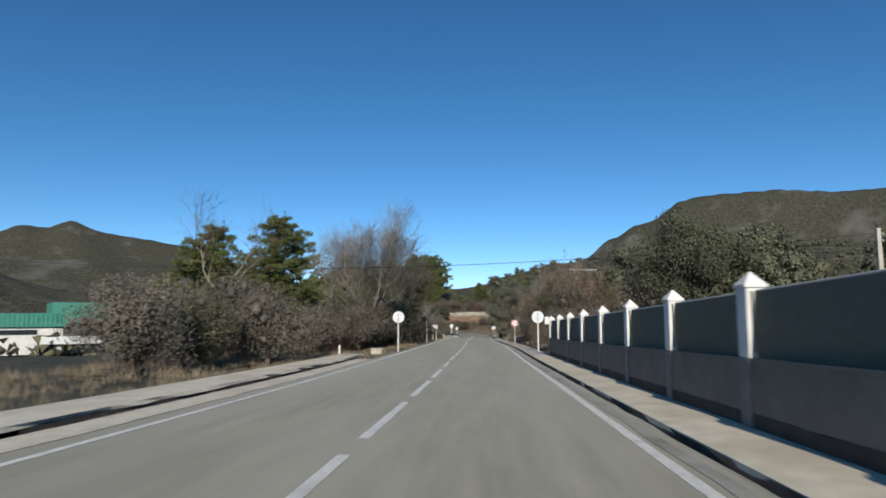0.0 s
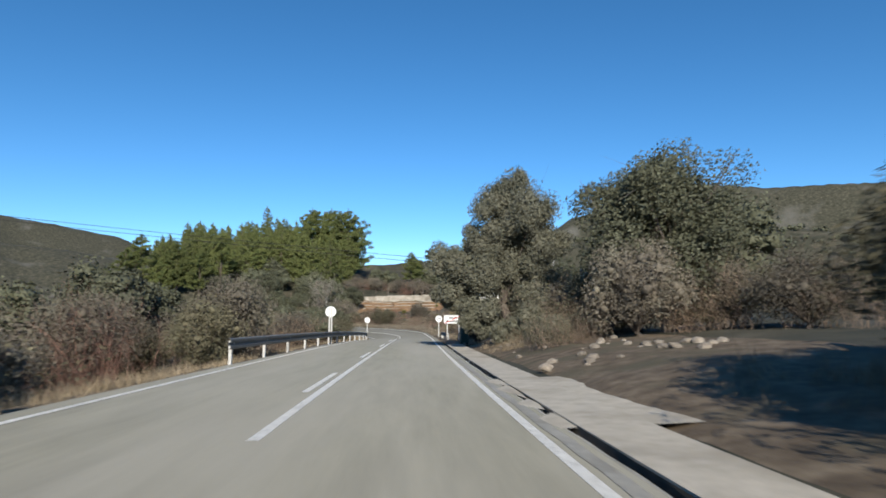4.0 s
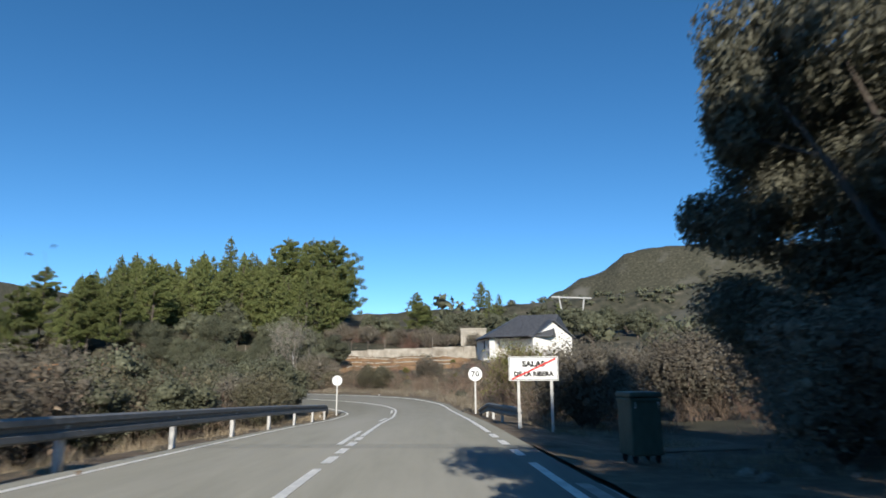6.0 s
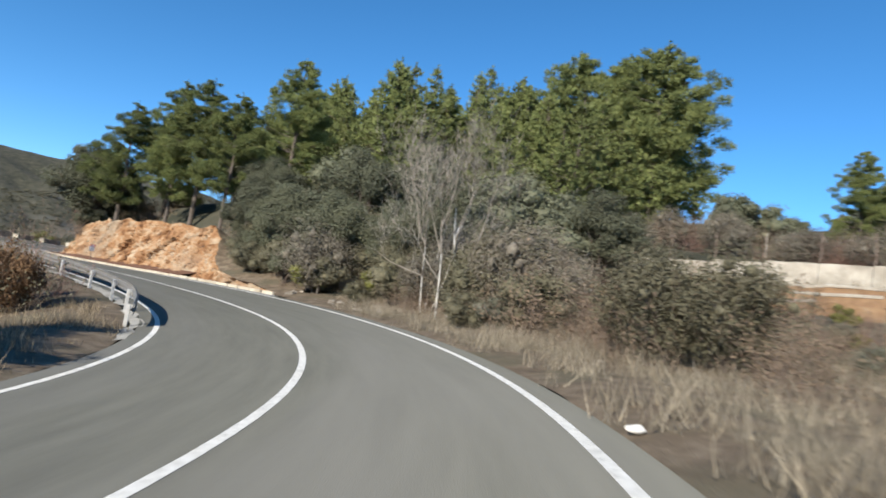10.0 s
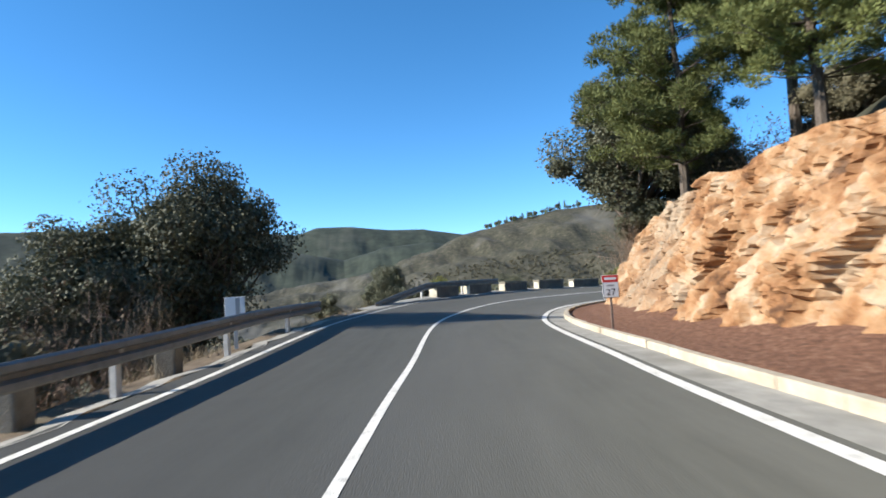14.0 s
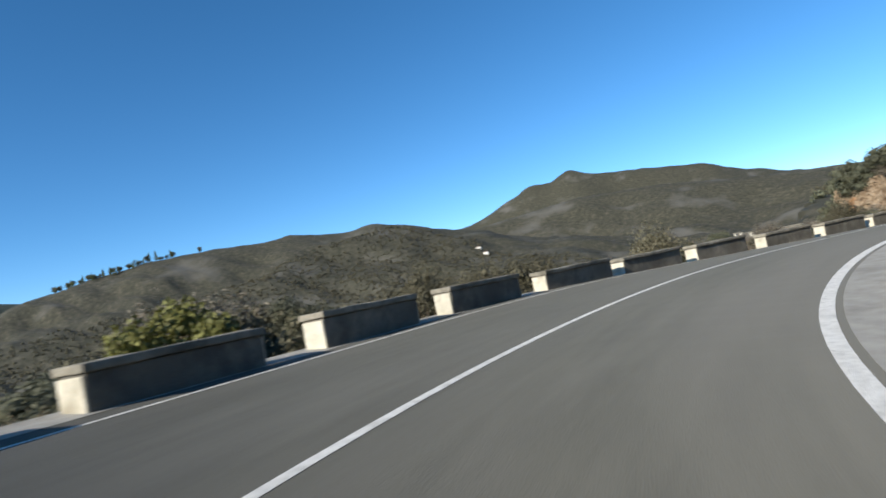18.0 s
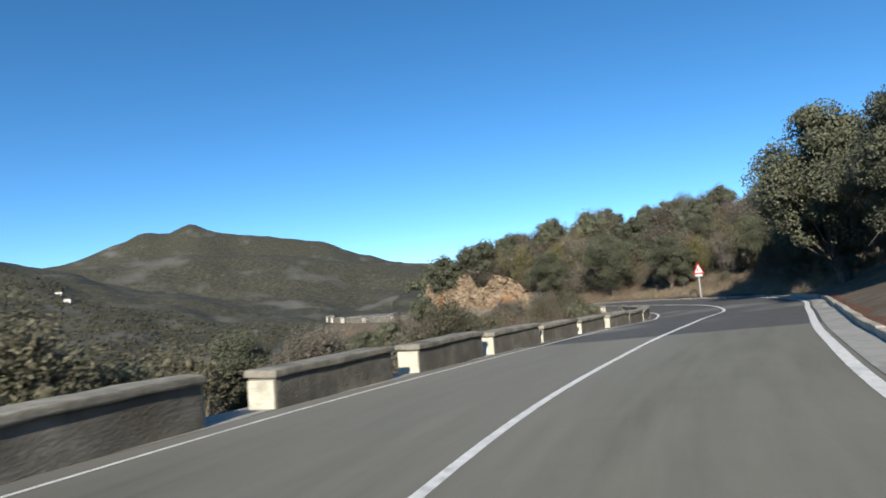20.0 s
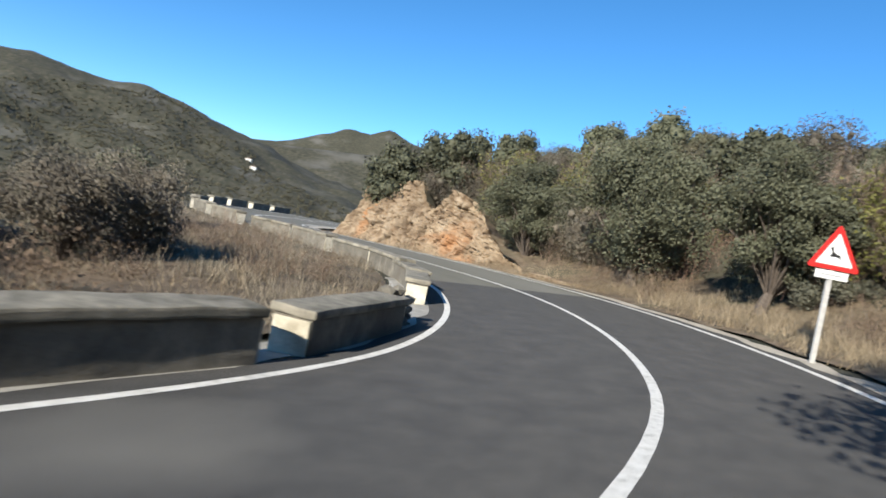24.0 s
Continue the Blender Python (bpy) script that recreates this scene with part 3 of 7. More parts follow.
def disc(r, thick, sides=40, y=0.0, z=0.0, bm=None, inner=0.0):
    """A disc or ring that faces the y axis both ways, thick from y - thick to y."""
    out = bm or bmesh.new()
    rows = []
    for yy in (y - thick, y):
        rows.append([[out.verts.new((math.cos(k * math.tau / sides) * rr, yy, z + math.sin(k * math.tau / sides) * rr)) for k in range(sides)] for rr in ((r, inner) if inner else (r,))])
    for k in range(sides):
        j = (k + 1) % sides
        out.faces.new((rows[0][0][k], rows[0][0][j], rows[1][0][j], rows[1][0][k]))
        if inner:
            out.faces.new((rows[0][1][j], rows[0][1][k], rows[1][1][k], rows[1][1][j]))
            for q, flip in ((rows[0], False), (rows[1], True)):
                f = (q[0][k], q[1][k], q[1][j], q[0][j])
                out.faces.new(tuple(reversed(f)) if flip else f)
    if not inner:
        out.faces.new(list(reversed(rows[0][0])))
        out.faces.new(rows[1][0])
    bmesh.ops.recalc_face_normals(out, faces=out.faces)
    return out


def poly_plate(pts, thick, y=0.0, bm=None):
    """A flat plate with the outline pts (x, z), from y - thick to y."""
    out = bm or bmesh.new()
    a = [out.verts.new((x, y - thick, z)) for x, z in pts]
    b = [out.verts.new((x, y, z)) for x, z in pts]
    n = len(pts)
    new_f = [out.faces.new(a), out.faces.new(list(reversed(b)))]
    for k in range(n):
        new_f.append(out.faces.new((a[(k + 1) % n], a[k], b[k], b[(k + 1) % n])))
    bmesh.ops.recalc_face_normals(out, faces=new_f)
    return out


def empty(name, m, label, category, group="", kind=""):
    ob = new(name)
    ob.matrix_world = m
    ob.empty_display_size = 0.2
    return tagged(ob, label, category, group, kind)


def at_road(s, u, lift=0.0, turn=0.0):
    p = spot(s, u, lift)
    return pose(p.x, p.y, p.z, 0, 0, heading(s) + turn)


def text_part(name, body, size, x, z, y, parent, mat, width=1.0, bold=0.0):
    c = bpy.data.curves.new(name, "FONT")
    c.body, c.size, c.align_x, c.align_y, c.extrude, c.resolution_u, c.offset = body, size, "CENTER", "CENTER", 0.0015, 3, bold
    tmp = bpy.data.objects.new(name, c)
    me = bpy.data.meshes.new_from_object(tmp)
    bpy.data.objects.remove(tmp)
    me.transform(Matrix.Translation((x, y, z)) @ Matrix.Rotation(math.pi / 2, 4, "X") @ Matrix.Diagonal((width, 1, 1, 1)))
    me.materials.clear()
    me.materials.append(mat)
    ob = new(name, me)
    ob.parent = parent
    return ob


# ---- road edges, pavements and markings ----
for i in range(24):
    s0 = 2.4 + 4.71 * i
    if s0 < 115:
        paint("lane_dash", s0, s0 + 3.75, 0.0, 0.13)
for i in range(6):
    s0 = 122.6 + 11.67 * i
    paint("lane_dash", s0, s0 + 4.4, -0.24, 0.12)

strip("gutter", 1, 152, [(E_ - 0.27, 0.006), (E_ + 0.04, -0.005)], GUTTER, wobble=0.02, seed=3, label="pale concrete strip beside the road edge", category="gutter")
strip("ditch", 1, 150, [(E_ + 0.02, -0.01), (E_ + 0.04, -0.07), (E_ + 0.13, -0.07), (E_ + 0.15, 0.03)], DITCH, wobble=0.02, seed=13, label="narrow dark drainage channel along the pavement", category="channel")
strip("pavement", 1, 72.5, [(E_ + 0.13, -0.2), (E_ + 0.16, 0.04), (E_ + 1.1, 0.10), (E_ + 1.12, -0.2)], DUSTY_SLAB, wobble=0.03, seed=4, label="pale dusty concrete pavement under the garden wall", category="pavement")
strip("pavement", 72.5, 150, [(E_ + 0.13, -0.2), (E_ + 0.16, 0.04), (E_ + 1.05, 0.08), (E_ + 1.08, -0.2)], CONCRETE, wobble=0.06, seed=14, label="greyish concrete pavement beside the road", category="pavement")
strip("pavement", 1, 73, [(-E_ - 2.3, -0.2), (-E_ - 2.25, 0.06), (-E_ - 1.05, 0.06), (-E_ - 1.0, 0.0)], DUSTY_SLAB, wobble=0.08, seed=5, label="pale concrete footway by dry grass", category="pavement")
strip("ditch", 50, 69, [(-E_ - 1.02, 0.0), (-E_ - 1.0, -0.06), (-E_ - 0.62, -0.06), (-E_ - 0.6, 0.02)], DITCH, label="dark sunken drain beside the footway", category="channel")
strip("verge_slab", 1, 69, [(-E_ - 0.64, 0.012), (-E_ + 0.02, 0.008)], DUSTY_SLAB, wobble=0.03, seed=6, label="pale concrete edge strip along the asphalt", category="verge")
strip("forecourt", 119, 126, [(E_ + 0.1, 0.0), (E_ + 2.2, 0.10), (E_ + 5.5, 0.12), (E_ + 8.5, 0.05)], CONCRETE, wobble=0.4, seed=7, label="dusty concrete entrance beside the road", category="paving")
strip("gutter", 226, 334, [(E_ - 0.27, 0.008), (E_ + 0.22, 0.0)], GUTTER, label="grey concrete gutter round the bend", category="gutter")
strip("verge_litter", 237, 334, [(E_ + 0.32, 0.04), (E_ + 0.6, 0.08), (E_ + 1.0, 0.12), (E_ + 1.5, 0.22), (E_ + 2.1, 0.38)], LITTER, wobble=0.1, seed=9, label="reddish fallen leaves at the rock foot", category="verge")
strip("verge_slab", 212, 258, [(-E_ - 0.3, -0.03), (-E_ + 0.02, 0.004)], GUTTER, wobble=0.16, seed=10, label="broken pale concrete edge under the rail", category="verge")
strip("verge_slab", 258, 352, [(-E_ - 0.9, -0.1), (-E_ - 0.7, 0.0), (-E_ + 0.02, 0.004)], GUTTER, wobble=0.08, seed=11, label="narrow gravelly strip under the parapet blocks", category="verge")
strip("verge_slab", 318, 398, [(E_ - 0.05, 0.008), (E_ + 0.55, -0.02)], CONCRETE, wobble=0.15, seed=12, label="pale gravelly road edge below dry grass", category="verge")

kerb = empty("kerb", Matrix(), "pale kerb stones round the inside of the bend", "kerb", kind="structure")
rk = random.Random(2)
km = None
for i in range(104):
    s = 227 + i * 1.03
    if km is None:
        bm = box(0.14, 1.0, 0.26, (0, 0, -0.14), 0.02)
        km = part("kerb_stone", bm, KERB_MAT, kerb)
        stone = km
    else:
        stone = new("kerb_stone", km.data)
        stone.parent = kerb
    stone.matrix_world = at_road(s, E_ + 0.28 + rk.uniform(-0.015, 0.015), rk.uniform(-0.01, 0.01), rk.uniform(-1, 1))


# ---- garden wall ----
def garden_wall():
    wall = empty("wall_east", Matrix(), "rendered garden wall with white pillars and green shade netting", "wall", kind="structure")
    U, first, pitch, n = 4.52, 3.43, 3.1034, 23
    shaft_me = cap_me = bar_me = foot_me = None
    for i in range(n):
        s = first + pitch * i
        m = at_road(s, U, -0.05)
        if shaft_me is None:
            bm = box(0.225, 0.30, 0.82, (0, 0, 0.93), 0.012)
            for k in range(5):
                box(0.235, 0.31, 0.012, (0, 0, 1.08 + 0.155 * k), 0, bm)
            shaft_me = part("pillar", bm, WHITE_PAINT, wall)
            a = shaft_me
            bm = box(0.27, 0.345, 0.045, (0, 0, 1.745), 0.01)
            box(0.255, 0.33, 0.15, (0, 0, 1.785), 0.0, bm, taper=0.06)
            cap_me = part("pillar_cap", bm, WHITE_PAINT, a)
            bm = tube([(-0.05, -0.16, 1.0), (-0.05, -0.16, 1.7)], [0.012, 0.012], 6)
            bar_me = part("pillar_rod", bm, SIGN_BLACK, a, "thin dark steel rod")
            foot_me = part("pillar_foot", box(0.24, 0.30, 1.1, (0, 0, -0.17), 0.01), PILLAR_GREY, a, "unpainted grey rendered foot")
        else:
            a = new("pillar", shaft_me.data)
            a.parent = wall
            for src in (cap_me, bar_me, foot_me):
                c = new(src.name.split(".")[0], src.data)
                c.parent = a
        a.matrix_world = m
        if i < n - 1:
            t = 0.15
            strip("wall_base", s + t, s + pitch - t, [(U - 0.095, -0.3), (U - 0.095, 0.83), (U - 0.11, 0.83), (U - 0.11, 0.88), (U + 0.11, 0.88), (U + 0.11, -0.3)], MAUVE_RENDER, parent=wall)
            # dark band low along the wall face
            strip("foot_band", s + t, s + pitch - t, [(U - 0.098, 0.08), (U - 0.105, 0.12), (U - 0.105, 0.24), (U - 0.097, 0.26)], DITCH, step=0.4, parent=wall, wobble=0.012, seed=40 + i)
            strip("net_panel", s + t, s + pitch - t, [(U - 0.012, 0.88), (U - 0.02, 1.25), (U - 0.008, 1.64), (U + 0.008, 1.64), (U + 0.01, 1.25), (U + 0.012, 0.88)], NET, step=0.3, parent=wall, wobble=0.008, seed=i)
            part("net_rail", tube([spot(s + t + q * (pitch - 2 * t) / 4, U, 1.65) for q in range(5)], [0.014] * 5, 6), POST_METAL, wall)
    # meter box on the end pillar
    part("meter_box", box(0.2, 0.18, 0.34, tuple(spot(first + pitch * (n - 1), U - 0.22, 1.5)), 0.02), WHITE_PAINT, wall)
    return wall


garden_wall()


# ---- guard rails ----
def guard_rail(s0, s1, u, label, flare0=0.0, flare1=0.0, low0=0.0, low1=0.0, post_step=4.0, posts_out=0.12, drop=0.0):
    side = -1 if u < 0 else 1
    rail = empty("guard_rail", at_road(s0, u), label, "guard rail")
    inv = rail.matrix_world.inverted()

    def off(s):
        a, b = max(0, 1 - (s - s0) / 5), max(0, 1 - (s1 - s) / 5)
        return side * (flare0 * a * a + flare1 * b * b), -drop - low0 * a - low1 * b
    prof = [(0.0, 0.42), (0.045, 0.45), (0.045, 0.52), (-0.03, 0.555), (-0.03, 0.60), (0.045, 0.635), (0.045, 0.705), (0.0, 0.735), (-0.012, 0.735)]
    s = s0
    while s < s1 - 0.5:
        e = min(s + 4.0, s1)
        ss = np.linspace(s, e + 0.06, 6)
        vs, fs = [], []
        for q in ss:
            du, dz = off(min(q, s1))
            vs += [inv @ spot(q, u + du - side * x, z + dz) for x, z in prof]
        k = len(prof)
        for i in range(len(ss) - 1):
            fs += [(i * k + j, (i + 1) * k + j, (i + 1) * k + j + 1, i * k + j + 1) for j in range(k - 1)]
        b = mesh_ob("rail_beam", vs, fs, GALV, smooth=False, parent=rail)
        sol = b.modifiers.new("thick", "SOLIDIFY")
        sol.thickness = 0.006
        s = e
    pm = None
    s = s0 + 0.6
    while s < s1 - 0.3:
        du, dz = off(s)
        if pm is None:
            bm = box(0.09, 0.13, 1.15, (0, 0, -0.5), 0.008)
            pm = part("rail_post", bm, POST_METAL, rail)
            o = pm
            bm = box(0.07, 0.10, 0.18, (-side * 0.06, 0, 0.46), 0.008)
            sp = part("spacer", bm, POST_METAL, o)
        else:
            o = new("rail_post", pm.data)
            o.parent = rail
            c = new("spacer", sp.data)
            c.parent = o
        o.matrix_world = at_road(s, u + du + side * posts_out, dz)
        s += post_step
    return rail


guard_rail(129, 182, -3.42, "galvanised steel guard rail along the straight road", low1=0.55, flare1=0.9)
guard_rail(163.6, 175.3, 4.02, "short steel guard rail beside the town sign", flare0=0.35, low1=0.35, flare1=0.1, low0=0.05, post_step=2.6, drop=0.24)
guard_rail(214.5, 253.4, -3.62, "steel guard rail round the bend above the valley", low0=0.15, low1=0.1)
guard_rail(259.4, 271.6, -3.70, "steel guard rail standing before the parapet blocks", low0=0.62, flare0=0.25)


# ---- parapet blocks ----
def parapet_block(seed, length, height, width):
    r = random.Random(seed)
    ob = empty("parapet_block", Matrix(), "weathered concrete parapet block with a lichened coping", "parapet", "parapet blocks along the bend")
    bm = box(width, length, height, (0, 0, -0.25), 0.03)
    bmesh.ops.subdivide_edges(bm, edges=[e for e in bm.edges if e.calc_length() > 0.2], cuts=5, use_grid_fill=True)
    for v in bm.verts:
        v.co += Vector((noise.noise(v.co * 4 + Vector((seed, 0, 0))), noise.noise(v.co * 4 + Vector((0, seed, 9))), noise.noise(v.co * 4 + Vector((5, 0, seed))))) * 0.014
    body = part("block_body", bm, BLOCK_MAT, ob)
    # pale skins on both ends carry the sun's brightness in their colour
    for y in (-1, 1):
        part("block_end", box(width - 0.03, 0.03, height - 0.04, (0, y * (length / 2 + 0.008), -0.24), 0.008), END_MAT, body, "pale end coloured as if sunlit")
    bm = box(width + 0.08, length + 0.06, 0.10, (0, 0, height - 0.25), 0.025)
    bmesh.ops.subdivide_edges(bm, edges=[e for e in bm.edges if e.calc_length() > 0.3], cuts=7, use_grid_fill=True)
    for v in bm.verts:
        v.co += Vector((0, 0, noise.noise(v.co * 3 + Vector((seed * 3.1, 0, 0))))) * 0.02
    part("coping", bm, COPING_MAT, ob)
    return ob


kinds = [parapet_block(11 + i, 2.5 if i % 2 else 2.95, 0.70, 0.46) for i in range(4)]
rb = random.Random(5)
spots = [264.8, 268.1, 271.7, 275.0, 278.2, 281.8, 285.15, 288.4, 291.75, 295.05, 298.75, 302.6, 306.4, 309.8, 313.2, 316.8, 320.4, 323.5, 327.0, 330.7, 334.1, 338.6]
spots += [346.4, 349.4, 352.5, 356.0, 359.9, 363.9, 367.8, 371.6, 375.2, 378.8, 382.4, 386.0, 389.6, 393.2]
seen = set()
for i, s in enumerate(spots):
    kind = (i % 2) * 2 + (0 if s > 291 else 1)
    m = at_road(s + (1.475 if s > 291 else 1.25), -3.72 + rb.uniform(-0.03, 0.03), -0.02 + rb.uniform(-0.03, 0.03), rb.uniform(-1.5, 1.5))
    if kind not in seen:
        seen.add(kind)
        kinds[kind].matrix_world = m
    else:
        copy_thing(kinds[kind], m)


def rubble_block():
    ob = empty("broken_parapet_block", at_road(342.6, -3.7, -0.05, 4), "broken pale parapet block with exposed stones", "parapet")
    r = random.Random(9)
    for k in range(26):
        bm = bmesh.new()
        bmesh.ops.create_icosphere(bm, subdivisions=1, radius=1)
        for v in bm.verts:
            v.co = Vector((v.co.x * r.uniform(0.1, 0.17), v.co.y * r.uniform(0.1, 0.2), v.co.z * r.uniform(0.06, 0.12))) * (1 + 0.2 * noise.noise(v.co * 3 + Vector((k, 0, 0))))
            v.co += Vector((((k * 7) % 3 - 1) * 0.14, ((k * 5) % 4 - 1.5) * 0.17, 0.05 + (k // 6) * 0.13))
        part("rubble_stone", bm, BLOCK_MAT, ob)
    return ob


rubble_block()


# ---- road signs ----
def sign_post(parent, h, x=0.0, wide=0.08, deep=0.04, y=0.03):
    return part("post", box(wide, deep, h + 0.3, (x, y, -0.3), 0.005), POST_METAL, parent)


def round_sign(s, u, h, face, label, back=SIGN_BACK, r=0.32, turn=0.0, facing=True, lift=0.0, posts=1):
    """facing: its face looks back along the road to the driver; else its back does."""
    ob = empty("round_sign", at_road(s, u, lift, turn), label, "road sign")
    y0 = 0.0
    for k in range(posts):
        sign_post(ob, h + (0.18 if facing else 0.24), x=0.14 * (k - (posts - 1) / 2), y=0.05 if facing else -0.05)
    plate = part("plate", disc(r, 0.02, 44, 0.02, h), back if face == "back" else SIGN_WHITE, ob)
    part("rim", disc(r + 0.006, 0.035, 44, 0.025, h, inner=r - 0.02), back, plate)
    f = -0.002
    if face == "back":
        for dz in (-0.12, 0.12):
            part("clamp", box(0.22, 0.03, 0.035, (0, -0.03, h + dz), 0.004), POST_METAL, plate)
    if back == SIGN_DARK:
        part("worn_face", disc(r * 0.7, 0.004, 36, -0.006, h), RUST_POST, plate, "rust-brown worn middle")
    if face == "no_overtaking":
        part("red_ring", disc(r * 0.99, 0.004, 44, f, h, inner=r * 0.74), SIGN_RED, plate, "red ring")
        for x, mat in ((-0.10, SIGN_RED), (0.10, SIGN_BLACK)):
            part("car_symbol", poly_plate([(x - 0.075, h - 0.03), (x + 0.075, h - 0.03), (x + 0.07, h + 0.01), (x + 0.04, h + 0.015), (x + 0.025, h + 0.05), (x - 0.025, h + 0.05), (x - 0.04, h + 0.015), (x - 0.07, h + 0.01)], 0.003, f), mat, plate)
    if face == "end_70":
        for k, c in enumerate("70"):
            text_part("numeral", c, 0.36, -0.105 + 0.21 * k, h, f - 0.001, plate, SIGN_BLACK, 1.05, 0.008)
        for k in range(-2, 3):
            o = k * 0.035
            a, L = math.radians(45), r * 0.93
            c, n = (math.cos(a), math.sin(a)), (-math.sin(a), math.cos(a))
            pts = [(c[0] * q + n[0] * (o + w), h + c[1] * q + n[1] * (o + w)) for q, w in ((-L, -0.004), (L, -0.004), (L, 0.004), (-L, 0.004))]
            part("stripe", poly_plate(pts, 0.003, f - 0.003), SIGN_GREY, plate)
    return ob


round_sign(77.5, -3.4, 1.93, "back", "pale grey back of a round road sign on a single post", facing=False)
round_sign(77.0, 4.35, 1.93, "back", "grey back of a round road sign beside the pavement", facing=False)
round_sign(101.5, 4.55, 1.9, "no_overtaking", "round red-ringed white no-overtaking sign", lift=-0.02)
round_sign(105.5, -4.0, 1.85, "back", "dark weathered back of a round road sign", back=SIGN_DARK, facing=False)
round_sign(150.0, -3.5, 1.95, "back", "white back of a round road sign behind the guard rail", facing=False, posts=2)
round_sign(186.9, -3.75, 2.2, "back", "pale back of a round road sign inside the bend", facing=False)
round_sign(175.3, 3.95, 1.8, "end_70", "white end-of-limit sign with faded numerals and stripes", r=0.33)


def board_back(s, u, w, h, z, label):
    ob = empty("direction_board", at_road(s, u, 0, -4), label, "road sign")
    for x in (-w * 0.22, w * 0.28):
        sign_post(ob, z + h, x, 0.09, 0.05, -0.06)
    b = part("board", box(w, 0.03, h, (0, 0.01, z), 0.006), SIGN_BACK, ob)
    for k in range(3):
        part("batten", box(w * 0.97, 0.03, 0.035, (0, -0.022, z + h * (0.16 + 0.33 * k)), 0.004), POST_METAL, b)
    return ob


board_back(117.1, -3.95, 0.82, 0.46, 1.35, "pale back of a rectangular road board on posts")


def town_sign():
    ob = empty("town_sign", at_road(163.2, 4.7, 0.0, -3), "white end-of-town sign with black lettering and red diagonal", "road sign")
    w, h, z = 1.46, 0.70, 1.22
    for x in (-0.45, 0.52):
        sign_post(ob, z + 0.3, x, 0.08, 0.05, 0.05)
    b = part("board", box(w, 0.03, h, (0, 0.01, z), 0.012), SIGN_WHITE, ob)
    for sx, sz, x, zz in ((w - 0.05, 0.016, 0, z + 0.022), (w - 0.05, 0.016, 0, z + h - 0.038), (0.016, h - 0.05, -w / 2 + 0.03, z + 0.025), (0.016, h - 0.05, w / 2 - 0.03, z + 0.025)):
        part("border", box(sx, 0.003, sz, (x, -0.0065, zz), 0), SIGN_BLACK, b)
    text_part("lettering", "SALAS", 0.22, 0.0, z + 0.48, -0.0075, b, SIGN_BLACK, 1.1, 0.013)
    text_part("lettering", "DE LA RIBERA", 0.185, 0.0, z + 0.19, -0.0075, b, SIGN_BLACK, 1.02, 0.011)
    part("red_diagonal", poly_plate([(-w / 2 + 0.05, z + 0.05), (-w / 2 + 0.12, z + 0.03), (w / 2 - 0.05, z + h - 0.08), (w / 2 - 0.1, z + h - 0.04)], 0.003, -0.012), SIGN_RED, b, "red diagonal stripe")
    return ob


town_sign()


def triangle_sign(s, u, h):
    ob = empty("warning_sign", at_road(s, u, 0.02, 2), "red-bordered triangular deer warning sign with a plate below", "road sign")
    sign_post(ob, h + 0.3, 0, 0.09, 0.05, 0.05)
    a = 0.98

    def tri(k):
        R = a / math.sqrt(3) * k
        return [(R * math.cos(t), h + R * math.sin(t)) for t in (math.radians(90), math.radians(90) + math.tau / 3, math.radians(90) + 2 * math.tau / 3)]

    def rounded(k, cut=0.07):
        p = tri(k)
        out = []
        for i in range(3):
            A, B, C = Vector(p[i - 1]), Vector(p[i]), Vector(p[(i + 1) % 3])
            out += [tuple(B + (A - B).normalized() * cut), tuple(B + ((A - B).normalized() + (C - B).normalized()) * cut * 0.28), tuple(B + (C - B).normalized() * cut)]
        return out
    p = part("red_triangle", poly_plate(rounded(1.0), 0.02, 0.02), SIGN_RED, ob, "red triangular plate")
    part("white_triangle", poly_plate(rounded(0.70, 0.03), 0.003, -0.001), SIGN_WHITE, p)
    deer = [(-0.057, 0.149), (-0.034, 0.118), (0.03, 0.165), (-0.007, 0.112), (-0.003, 0.047), (0.05, -0.007), (0.115, -0.027), (0.125, -0.084), (0.158, -0.18), (0.100, -0.088), (0.037, -0.054),
            (-0.03, -0.052), (-0.08, -0.074), (-0.045, -0.04), (-0.1, -0.016), (-0.044, -0.006), (-0.037, 0.034), (-0.047, 0.098), (-0.066, 0.112)]
    c, n = math.cos(radians(10)), math.sin(radians(10))
    part("deer_symbol", poly_plate([((x - 0.034) * c - (z + 0.027) * n, h - 0.02 + (x - 0.034) * n + (z + 0.027) * c) for x, z in deer], 0.003, -0.005), SIGN_BLACK, p)
    part("plate", box(0.6, 0.02, 0.15, (0, 0.01, h - 0.46), 0.006), SIGN_WHITE, ob)
    part("plate_bar", box(0.42, 0.003, 0.03, (0, -0.002, h - 0.40), 0), SIGN_GREY, ob)
    return ob


triangle_sign(344.9, 3.72, 2.0)


